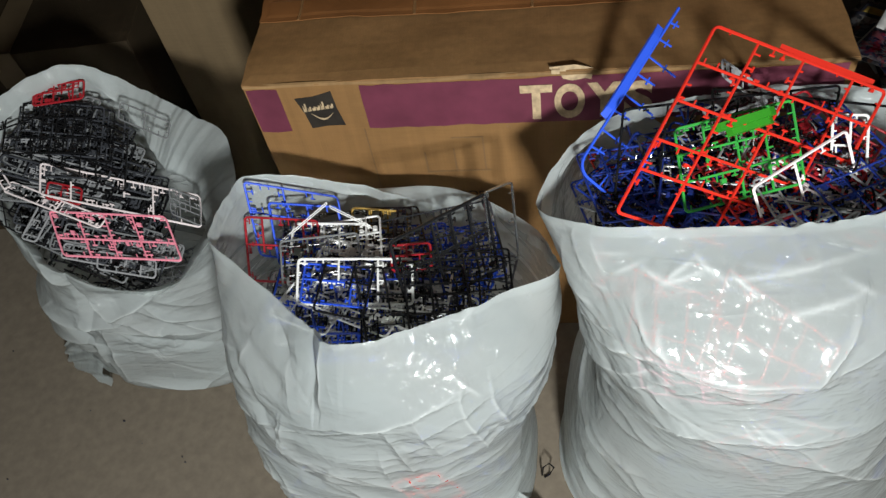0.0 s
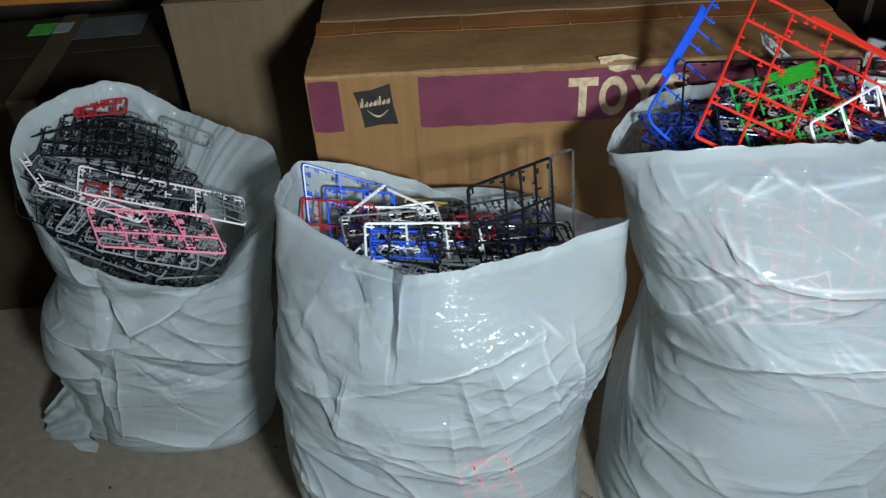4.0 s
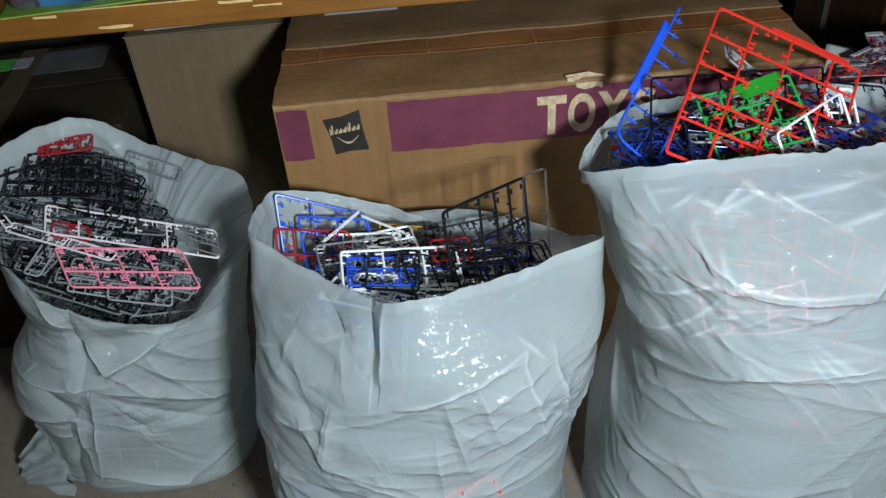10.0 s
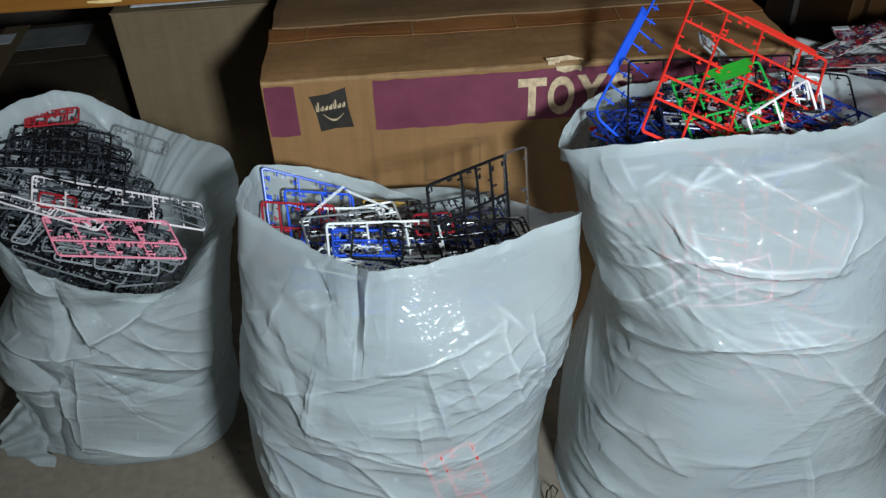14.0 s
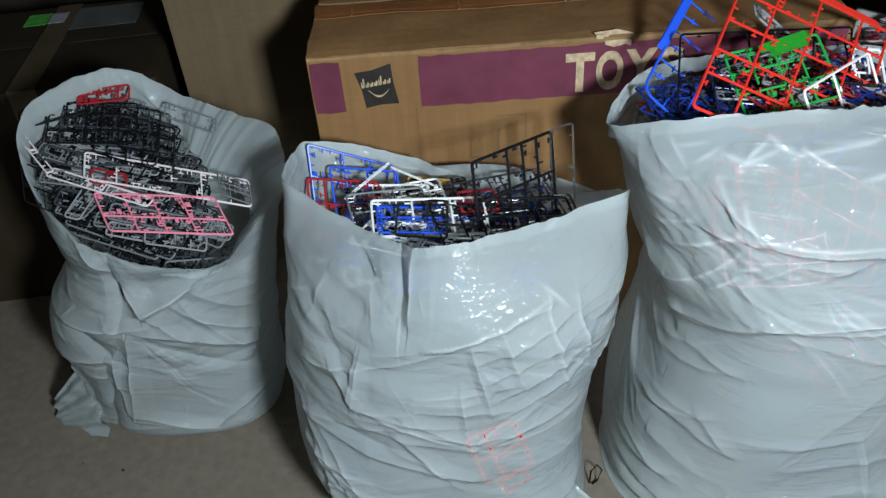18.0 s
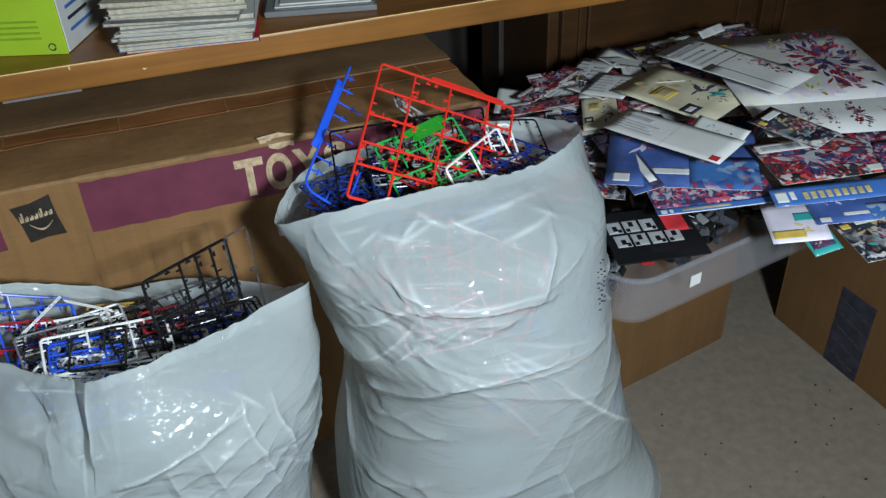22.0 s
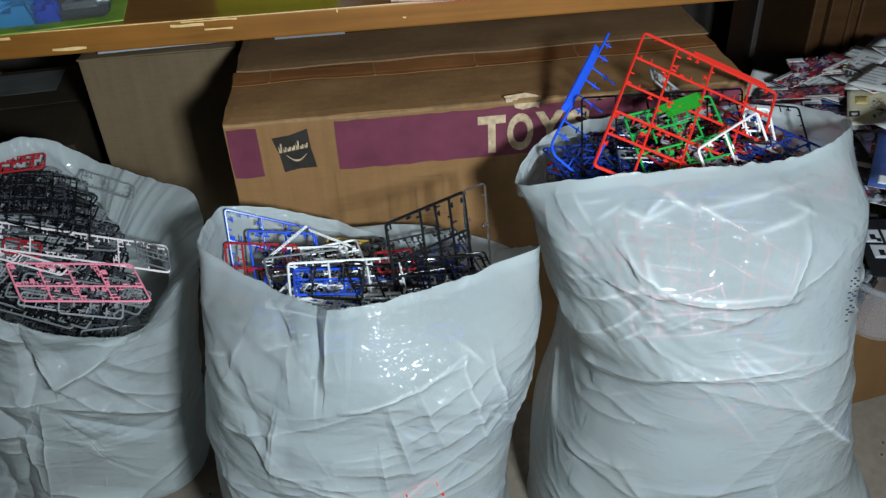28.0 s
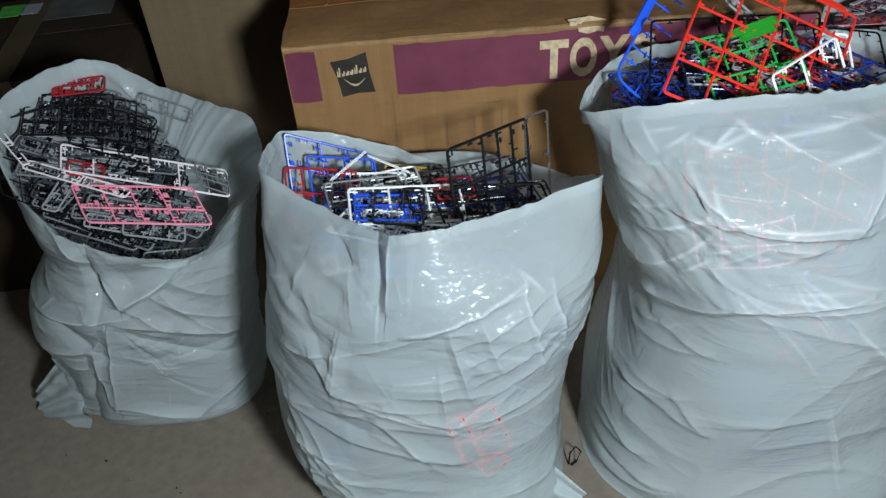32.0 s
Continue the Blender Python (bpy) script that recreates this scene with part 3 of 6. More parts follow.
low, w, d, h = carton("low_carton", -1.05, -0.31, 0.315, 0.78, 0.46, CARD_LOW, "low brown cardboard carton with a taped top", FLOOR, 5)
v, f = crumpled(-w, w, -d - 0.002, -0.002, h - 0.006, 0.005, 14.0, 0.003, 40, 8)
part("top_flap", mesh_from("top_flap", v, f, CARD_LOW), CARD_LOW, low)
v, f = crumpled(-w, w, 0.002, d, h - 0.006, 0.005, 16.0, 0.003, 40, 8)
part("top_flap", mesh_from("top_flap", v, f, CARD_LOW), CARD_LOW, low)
part("clear_tape", box_bm(0.06, 0.12, -d - 0.001, d, h + 0.0012, h + 0.0022), TAPE_CLEAR, low, "glossy strip of clear tape")
part("clear_tape", box_bm(0.06, 0.12, -d - 0.0035, -d - 0.0025, h - 0.09, h + 0.001), TAPE_CLEAR, low, "glossy strip of clear tape")
part("sticker", box_bm(0.00, 0.055, 0.115, 0.185, h + 0.0022, h + 0.003), STICKER, low, "small green sticker")
part("sticker", box_bm(0.058, 0.098, 0.12, 0.18, h + 0.0024, h + 0.0032), PAPER_GREY, low, "grey label")
part("shipping_label", box_bm(0.12, 0.28, 0.07, 0.2, h + 0.0016, h + 0.0024), LABEL_DULL, low, "grey shipping label")


# ---------------------------------------------------------------- bags
def spline_ring(pts, n):
    """A closed smooth curve through pts, as n points evenly spread by turn about its middle."""
    p = np.array(pts, float)
    k = len(p)
    fine = []
    for i in range(k):
        a, b, c, d = p[i - 1], p[i], p[(i + 1) % k], p[(i + 2) % k]
        for s in np.linspace(0, 1, 40, endpoint=False):
            fine.append(0.5 * (2 * b + (c - a) * s + (2 * a - 5 * b + 4 * c - d) * s * s + (3 * b - a - 3 * c + d) * s ** 3))
    fine = np.array(fine)
    mid = (fine.max(0) + fine.min(0)) / 2
    ang = np.arctan2(fine[:, 1] - mid[1], fine[:, 0] - mid[0])
    order = np.argsort(ang)
    want = np.linspace(-math.pi, math.pi, n, endpoint=False)
    want = want - 0.5 * np.cos(want)
    return np.stack([np.interp(want, ang[order], fine[order, a], period=2 * math.pi) for a in range(3)], 1), want


def ring(level, ang):
    z, left, right, near, far, e = level
    c, s = np.cos(ang), np.sin(ang)
    r = (np.abs(c * 2 / (right - left)) ** e + np.abs(s * 2 / (far - near)) ** e) ** (-1 / e)
    return np.stack([(left + right) / 2 + r * c, (near + far) / 2 + r * s, np.full(len(ang), z)], 1)


def crumple(p, size, seed, squash=(1, 1, 1)):
    """Flat facets that meet in sharp creases: space pleated several times over along turned axes."""
    rng = np.random.default_rng(int(seed * 10))
    q = p * np.array(squash) / size
    for gap in (1.0, 1.7, 0.8, 1.3, 0.9):
        n = rng.normal(size=3)
        n /= np.linalg.norm(n)
        d = (q @ n) / gap + rng.uniform(0, 9)
        q = q + ((np.abs(d % 2 - 1) - d) * gap)[..., None] * n
    n = rng.normal(size=3)
    h = q @ (n / np.linalg.norm(n)) * size
    return h - h.mean()


def ridged(p):
    return 1 - 2.4 * abs(noise.noise(p))


SURFACE = {}


def bag(name, rim, levels, folds, seed, label, slack, taut=0.3, lean=0.3, shoulder=0.0, amount=0.008, inner=0.022, droop=None, stop=None, gain=0.7):
    """A thin film bag: rings from the base to the rim, pulled into folds (x, z to x, z, height, breadth on its front) and
    crumpled where it hangs slack (x, z, breadth, height, strength), less so where it is taut."""
    N, M, K = 640, 360, 12
    top, ang = spline_ring(rim, N)
    rings = [ring(lv, ang) for lv in levels] + [top]
    k = len(rings)
    grid = np.zeros((M, N, 3))
    for j in range(M):
        f = j / (M - 1) * (k - 1)
        i = min(int(f), k - 2)
        s = f - i
        a, b, c, d = rings[max(i - 1, 0)], rings[i], rings[i + 1], rings[min(i + 2, k - 1)]
        grid[j] = 0.5 * (2 * b + (c - a) * s + (2 * a - 5 * b + 4 * c - d) * s * s + (3 * b - a - 3 * c + d) * s ** 3)
    mid = grid.mean((0, 1))
    out = grid - np.array([mid[0], mid[1], 0])
    out[..., 2] = 0
    out /= np.linalg.norm(out, axis=2, keepdims=True) + 1e-9
    fine = np.zeros((M, N))
    for j in range(M):
        h = j / (M - 1)
        ease = min(1, h * 8) * (0.25 + 0.75 * min(1, (1 - h) * 12))
        for i in range(N):
            x, y, z = grid[j, i]
            x, y = x + seed * 3.1, y + seed * 1.7
            sway = noise.noise(Vector((x * 4, y * 4, z * 4)))
            a1 = max(0.0, ridged(Vector((x * 2.6 + z * 3.0, y * 2.6, z * 6 - x * 2.0 + sway)))) ** 3
            a3 = noise.noise(Vector((x * 3, y * 3, z * 3)))
            fine[j, i] = amount * ease * (0.4 * a1 + 1.3 * a3 - 0.2)
    # how far the film whitens along its creases, drawn-in glints included
    mark = np.zeros((M, N))
    loose = np.full((M, N), float(taut))
    for x0, z0, wx, wz, k in slack:
        g = np.exp(-((grid[..., 0] - x0) / wx) ** 2 - ((grid[..., 2] - z0) / wz) ** 2)
        loose += (k - loose) * g
    rise = np.linspace(0, 1, M)[:, None]
    loose *= np.clip(rise * 10, 0, 1) * (0.3 + 0.7 * np.clip((1 - rise) * 9, 0, 1))
    bend = np.stack([np.sin(grid[..., 2] * 31 + seed), np.cos(grid[..., 0] * 27 + seed), np.sin(grid[..., 0] * 23 - seed)], -1) * 0.008
    fine += shoulder * np.clip(-out[..., 1] * 1.5, 0, 1) * np.exp(-((rise - 0.9) / 0.06) ** 2)
    slid = grid + bend
    slid[..., 2] += lean * slid[..., 0]
    fine += loose * (0.15 * crumple(grid + bend, 0.09, seed, (0.8, 0.8, 1.3)) + 0.12 * crumple(slid, 0.030, seed + 4, (0.28, 0.28, 1.5)))
    fine += np.clip(loose - 0.4, 0, 1) * 0.32 * crumple(slid, 0.015, seed + 7, (0.4, 0.4, 1.3))
    # straight tension creases, many of them fanning out from a few points of pull
    rnd = random.Random(int(seed * 100))
    arc = np.unwrap(np.arctan2(grid[..., 1] - mid[1], grid[..., 0] - mid[0]), axis=1) * 0.24
    height = np.linspace(0, 1, M)[:, None] * 0.58 + 0 * arc
    a_lo, a_hi = arc.min(), arc.max()
    pulls = [(rnd.uniform(a_lo, a_hi), rnd.uniform(0.1, 0.5), rnd.uniform(-1, 1)) for _ in range(14)]
    for i in range(260):
        if i % 3:
            px, pz, pw = pulls[rnd.randrange(len(pulls))]
            w = pw * 0.4 - lean * 0.8 + rnd.uniform(-0.35, 0.35)
            s0, ln = rnd.uniform(0.0, 0.06), rnd.uniform(0.06, 0.26)
            x0, z0 = px + math.cos(w) * s0, pz + math.sin(w) * s0
        else:
            x0, z0, w, ln = rnd.uniform(a_lo, a_hi), rnd.uniform(0.03, 0.54), rnd.uniform(-0.9, 0.9), rnd.uniform(0.03, 0.12)
        dx, dz = math.cos(w) * ln, math.sin(w) * ln
        amp, wide = rnd.choice((1, 1, -1)) * rnd.uniform(0.0005, 0.0017), rnd.uniform(0.0014, 0.0042)
        t = np.clip(((arc - x0) * dx + (height - z0) * dz) / (ln * ln), 0, 1)
        dist = np.hypot(arc - x0 - t * dx, height - z0 - t * dz)
        side = np.where((arc - x0) * dz - (height - z0) * dx > 0, 1.0, 3.0)
        sides = 1 + 1.3 * np.clip((out[..., 1] + 0.75) / 0.5, 0, 1)
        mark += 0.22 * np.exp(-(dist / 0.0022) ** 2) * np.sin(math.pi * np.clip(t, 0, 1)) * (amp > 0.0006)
        fine += sides * amp * np.exp(-dist / (wide * side)) * np.sin(math.pi * np.clip(t, 0.02, 0.98)) ** 0.7 * np.clip((0.58 - height) * 30, 0.15, 1)
    X, Z = grid[..., 0], grid[..., 2]
    front = np.clip((0.25 - out[..., 1]) / 0.5, 0, 1)
    for x0, z0, x1, z1, amp, wide in folds:
        dx, dz, wide = x1 - x0, z1 - z0, wide * 0.65
        t = np.clip(((X - x0) * dx + (Z - z0) * dz) / (dx * dx + dz * dz), 0, 1)
        dist = np.sqrt((X - x0 - t * dx) ** 2 + (Z - z0 - t * dz) ** 2 + 0.0014 ** 2)
        side = np.where((X - x0) * dz - (Z - z0) * dx > 0, 0.9, 3.2) if abs(amp) > 0.0036 else 1.0
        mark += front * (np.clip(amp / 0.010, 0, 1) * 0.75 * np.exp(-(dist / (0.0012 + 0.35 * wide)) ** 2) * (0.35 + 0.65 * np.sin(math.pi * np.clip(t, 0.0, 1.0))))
        tent = 0.6 * np.exp(-dist / (wide * side)) + 0.5 * np.clip(1 - dist / ((2.6 * wide + 0.006) * side ** 0.5), 0, 1)
        fine += front * gain * amp * tent * (0.45 + 0.55 * np.sin(math.pi * np.clip(t, 0.03, 0.97)))
    # film has no knife edges: ease every crest over a few millimetres
    fine[1:-1] = (fine[:-2] + 4 * fine[1:-1] + fine[2:]) / 6
    grid += out * fine[..., None]
    if stop:
        against = (grid[..., 1] > stop[1]) & (grid[..., 2] < stop[2])
        grid[..., 0] = np.where(against, np.minimum(grid[..., 0], stop[0]), grid[..., 0])
    # the loose, uneven edge of the mouth
    for k in range(1, 26):
        for i in range(N):
            w = noise.noise(Vector((math.cos(ang[i]) * 5, math.sin(ang[i]) * 5, seed * 5 + k * 0.06))) + 0.35 * noise.noise(Vector((math.cos(ang[i]) * 15, math.sin(ang[i]) * 15, seed + k * 0.12)))
            grid[M - k, i] += out[M - k, i] * (0.0045 * w * (1 - k / 26))
    grid[-1, :, 2] += 0.005 * np.array([noise.noise(Vector((math.cos(a) * 5, math.sin(a) * 5, seed * 7))) + 0.5 * noise.noise(Vector((math.cos(a) * 14, math.sin(a) * 14, seed * 3))) for a in ang])
    grid[0, :, 2] = FLOOR + 0.002
    inside = []
    for j in range(1, K + 1):
        s = j / K
        row = grid[-1].copy()
        depth = 0.004 if droop is None else 0.010 + droop[0] * np.clip(np.cos(ang - droop[1]), 0, 1) ** 1.3
        row -= out[-1] * (0.0012 + depth * s + 0.006 * s * (1 - s))[:, None] if droop else out[-1] * (0.0012 + depth * s)
        row[:, 2] -= inner * s + (0.0 if droop is None else 0.55 * depth * s ** 1.5)
        row -= out[-1] * (0.0015 * s * np.sin(ang * 17 + 5 * s + seed) * np.sin(ang * 5 + 1))[:, None]
        if droop:
            row[:, 2] += 0.10 * s * crumple(row, 0.06, seed + 2, (1, 1, 0.3))
        inside.append(row)
    allr = np.concatenate([grid, np.array(inside)])
    R = len(allr)
    faces = [(j * N + i, j * N + (i + 1) % N, (j + 1) * N + (i + 1) % N, (j + 1) * N + i) for j in range(R - 1) for i in range(N)]
    faces.append(tuple(range(N - 1, -1, -1)))
    ob = empty(name)
    cut = (M - 1) * N
    outer = [fc for fc in faces if min(fc) < cut]
    lining = [tuple(i - cut for i in fc) for fc in faces if min(fc) >= cut]
    flat = allr.reshape(-1, 3)
    film = mesh_from("film", flat[:M * N], outer, FILM, True)
    film.attributes.new("crease_streak", "FLOAT", "POINT").data.foreach_set("value", np.clip(mark, 0, 1).reshape(-1))
    part("film", film, FILM, ob)
    part("inside_film", mesh_from("inside_film", flat[cut:], lining, FILM, True), FILM, ob, "folded hem round the mouth")
    SURFACE[ob.name] = grid[::2, ::2]
    return tagged(ob, label, "plastic bag", "bags of model kit frames")


def on_front(ob, x, z, out=0.0):
    """The place on a bag's front at x and z, moved out (or, if negative, in) by some metres."""
    g = SURFACE[ob.name].reshape(-1, 3)
    far = np.hypot(g[:, 0] - x, g[:, 2] - z) + np.where(g[:, 1] > g[:, 1].mean(), 9, 0)
    p = g[int(far.argmin())]
    return (x, float(p[1]) - out, z)


def inside(ob, p, gap=0.006):
    """Whether a point lies within a bag's film, or above its mouth within the rim."""
    g = SURFACE[ob.name]
    mid = g.mean((0, 1))
    a = np.arctan2(g[..., 1] - mid[1], g[..., 0] - mid[0]) - math.atan2(p[1] - mid[1], p[0] - mid[0])
    near = np.abs((a + math.pi) % (2 * math.pi) - math.pi)
    far = np.abs(g[..., 2] - p[2]) + near * 0.6
    q = g[np.unravel_index(int(far.argmin()), far.shape)]
    return math.hypot(p[0] - mid[0], p[1] - mid[1]) < math.hypot(q[0] - mid[0], q[1] - mid[1]) - gap and p[2] > FLOOR + 0.01


def clear_of(ob, m, w, h, gap):
    return all(inside(ob, m @ Vector((w * u, -h * v, 0)), gap) for u, v in ((0, 0), (1, 0), (0, 1), (1, 1), (0.5, 0), (0.5, 1)))


def corner_fin(parent, root_a, root_b, tip, seed, pleats=5):
    """A pleated corner of film that sticks out at the foot of a bag."""
    a, b, c = Vector(root_a), Vector(root_b), Vector(tip)
    n = (b - a).cross(c - a).normalized()
    verts, faces, U, V = [], [], 24, 12
    for side in (0, 1):
        for j in range(V + 1):
            for i in range(U + 1):
                p = a.lerp(b, i / U).lerp(c + (a.lerp(b, i / U) - a.lerp(b, 0.5)) * 0.45, j / V)
                w = 0.007 * math.sin(i / U * math.pi * pleats + seed) * (1 - 0.4 * j / V) + 0.004 * noise.noise(p * 30)
                verts.append(p + n * (w + side * 0.0012))
    k = (U + 1) * (V + 1)
    for s in (0, 1):
        for j in range(V):
            for i in range(U):
                q = s * k + j * (U + 1) + i
                faces.append((q, q + 1, q + U + 2, q + U + 1) if s else (q, q + U + 1, q + U + 2, q + 1))
    return part("corner", mesh_from("corner", verts, faces, FILM, True), FILM, parent, "crumpled film corner")


# folds of the small bag
FOLDS_1 = [(-0.3, 0.431, -0.253, 0.356, 0.01, 0.008), (-0.253, 0.356, -0.242, 0.276, 0.012, 0.007), (-0.242, 0.276, -0.15, 0.316, 0.01, 0.005), (-0.241, 0.28, -0.261, 0.404, -0.008, 0.006),
           (-0.433, 0.25, -0.232, 0.246, 0.012, 0.006), (-0.228, 0.265, -0.173, 0.19, 0.008, 0.004), (-0.162, 0.276, -0.083, 0.109, 0.008, 0.003), (-0.141, 0.303, -0.064, 0.227, 0.006, 0.003),
           (-0.47, 0.135, -0.323, 0.157, 0.01, 0.006), (-0.323, 0.157, -0.33, -0.025, 0.01, 0.006), (-0.25, 0.199, -0.08, 0.069, -0.008, 0.006), (-0.33, -0.025, -0.189, -0.065, 0.01, 0.004),
           (-0.189, -0.065, -0.067, -0.002, 0.007, 0.004), (-0.429, 0.122, -0.421, -0.1, 0.012, 0.006), (-0.415, 0.104, -0.407, -0.1, -0.008, 0.006), (-0.08, 0.104, -0.028, 0.258, 0.008, 0.006)]
FOLDS_1D = [(-0.428, 0.235, -0.282, 0.246, 0.014, 0.008), (-0.398, 0.227, -0.304, 0.144, -0.012, 0.008), (-0.282, 0.246, -0.172, 0.199, 0.012, 0.006), (-0.172, 0.199, -0.065, 0.118, 0.014, 0.006),
            (-0.251, 0.353, -0.23, 0.276, 0.016, 0.008), (-0.23, 0.276, -0.139, 0.317, 0.014, 0.007), (-0.254, 0.408, -0.276, 0.25, -0.014, 0.008), (-0.179, 0.276, -0.058, 0.153, 0.01, 0.005),
            (-0.278, 0.215, -0.319, -0.006, 0.012, 0.007), (-0.319, -0.006, -0.195, -0.063, 0.012, 0.006), (-0.435, 0.028, -0.424, -0.1, 0.014, 0.006), (-0.344, 0.144, -0.404, -0.1, -0.012, 0.006),
            (-0.219, 0.118, -0.066, 0.113, -0.006, 0.01)]
# upper half of the middle bag
FOLDS_2 = [(0.166, 0.523, 0.211, 0.468, -0.018, 0.009), (0.188, 0.508, 0.213, 0.473, 0.006, 0.004), (0.263, 0.539, 0.248, 0.451, 0.02, 0.008), (0.241, 0.523, 0.235, 0.456, -0.03, 0.011),
           (0.189, 0.468, 0.186, 0.44, 0.003, 0.003), (0.272, 0.418, 0.367, 0.441, 0.009, 0.004), (0.367, 0.441, 0.441, 0.46, 0.008, 0.004), (0.307, 0.427, 0.352, 0.441, 0.006, 0.002),
           (0.331, 0.414, 0.366, 0.41, 0.006, 0.003), (0.161, 0.393, 0.282, 0.418, 0.006, 0.003), (0.282, 0.418, 0.333, 0.41, 0.006, 0.003), (0.161, 0.393, 0.144, 0.294, 0.011, 0.004),
           (0.143, 0.289, 0.242, 0.298, 0.007, 0.003), (0.242, 0.317, 0.357, 0.308, 0.006, 0.003), (0.12, 0.275, 0.229, 0.275, 0.009, 0.004), (0.465, 0.529, 0.446, 0.523, 0.008, 0.005)]
# its lower half
FOLDS_2B = [(0.228, 0.284, 0.322, 0.226, 0.01, 0.004), (0.322, 0.226, 0.493, 0.231, 0.01, 0.004), (0.323, 0.206, 0.413, 0.231, 0.006, 0.003), (0.114, 0.246, 0.201, 0.216, -0.01, 0.006),
            (0.15, 0.265, 0.325, 0.206, 0.007, 0.003), (0.204, 0.255, 0.266, 0.166, 0.007, 0.003), (0.201, 0.211, 0.32, 0.139, 0.007, 0.003), (0.152, 0.108, 0.293, 0.076, 0.006, 0.004),
            (0.076, 0.236, 0.189, 0.014, 0.012, 0.007), (0.312, 0.331, 0.319, 0.236, 0.009, 0.0025), (0.313, 0.043, 0.346, 0.038, 0.006, 0.003), (0.348, -0.003, 0.432, 0.014, 0.007, 0.004),
            (0.53, 0.139, 0.554, 0.335, -0.008, 0.006), (0.438, 0.38, 0.505, 0.38, 0.006, 0.003), (0.109, 0.423, 0.152, 0.335, -0.012, 0.01)]
# ribs of a frame that presses against the film from within
FOLDS_2C = [(0.331, 0.41, 0.358, 0.279, 0.012, 0.0022), (0.375, 0.432, 0.405, 0.326, 0.011, 0.0022), (0.438, 0.46, 0.472, 0.289, 0.012, 0.0022), (0.484, 0.45, 0.505, 0.322, 0.011, 0.0022),
            (0.344, 0.384, 0.481, 0.432, 0.011, 0.0022), (0.356, 0.344, 0.487, 0.402, 0.011, 0.0022), (0.367, 0.303, 0.495, 0.362, 0.011, 0.0022), (0.38, 0.265, 0.501, 0.326, 0.011, 0.0022)]
# broad folds where the film hangs in planes
FOLDS_2D = [(0.058, 0.241, 0.337, 0.134, 0.012, 0.004), (0.058, 0.241, 0.224, 0.265, 0.01, 0.004), (0.224, 0.265, 0.341, 0.221, 0.01, 0.004), (0.062, 0.241, 0.113, -0.09, 0.012, 0.005),
            (0.063, 0.226, 0.117, 0.102, 0.012, 0.006), (0.117, 0.102, 0.19, 0.003, 0.014, 0.006), (0.054, 0.344, 0.126, 0.354, 0.014, 0.008), (0.126, 0.354, 0.152, 0.298, 0.014, 0.006),
            (0.027, 0.216, 0.062, 0.246, -0.012, 0.008), (0.152, 0.298, 0.31, 0.26, 0.01, 0.004), (0.101, 0.349, 0.322, 0.418, 0.008, 0.005), (0.281, 0.414, 0.34, 0.432, 0.014, 0.004),
            (0.34, 0.432, 0.406, 0.446, 0.016, 0.005), (0.406, 0.446, 0.44, 0.45, 0.012, 0.004), (0.134, 0.477, 0.104, 0.436, 0.012, 0.006), (0.173, 0.497, 0.22, 0.482, -0.014, 0.008),
            (0.135, 0.486, 0.107, 0.479, 0.01, 0.006), (0.199, 0.494, 0.195, 0.436, 0.008, 0.004), (0.128, 0.445, 0.13, 0.415, 0.008, 0.004), (0.168, 0.389, 0.152, 0.298, 0.01, 0.003),
            (0.213, 0.251, 0.298, 0.124, 0.008, 0.004), (0.326, 0.211, 0.174, 0.294, 0.008, 0.004), (0.246, 0.326, 0.356, 0.326, 0.008, 0.004), (0.245, 0.303, 0.395, 0.279, 0.008, 0.004),
            (0.083, -0.03, 0.349, 0.038, 0.01, 0.006), (0.349, 0.038, 0.494, 0.009, 0.01, 0.005), (0.433, 0.475, 0.471, 0.441, 0.008, 0.004), (0.486, 0.428, 0.556, 0.358, -0.01, 0.01),
            (0.349, 0.026, 0.384, -0.039, 0.008, 0.003)]
# the large bag
FOLDS_3 = [(0.603, 0.548, 0.634, 0.55, 0.012, 0.007), (0.602, 0.467, 0.715, 0.539, 0.014, 0.006), (0.715, 0.539, 0.887, 0.524, 0.014, 0.005), (0.73, 0.529, 0.872, 0.518, 0.008, 0.003),
           (0.888, 0.518, 0.916, 0.583, 0.016, 0.006), (0.888, 0.518, 0.965, 0.55, 0.007, 0.005), (0.617, 0.398, 0.71, 0.513, 0.009, 0.004), (0.62, 0.394, 0.644, 0.332, 0.012, 0.006),
           (0.644, 0.332, 0.771, 0.409, 0.009, 0.004), (0.731, 0.402, 1.015, 0.383, 0.009, 0.004), (0.771, 0.426, 1.013, 0.386, 0.007, 0.003), (0.761, 0.39, 1.096, 0.268, 0.006, 0.003),
           (1.094, 0.282, 0.937, 0.254, 0.004, 0.005), (1.034, 0.606, 1.025, 0.578, 0.008, 0.008), (0.631, 0.632, 0.654, 0.596, 0.009, 0.008)]
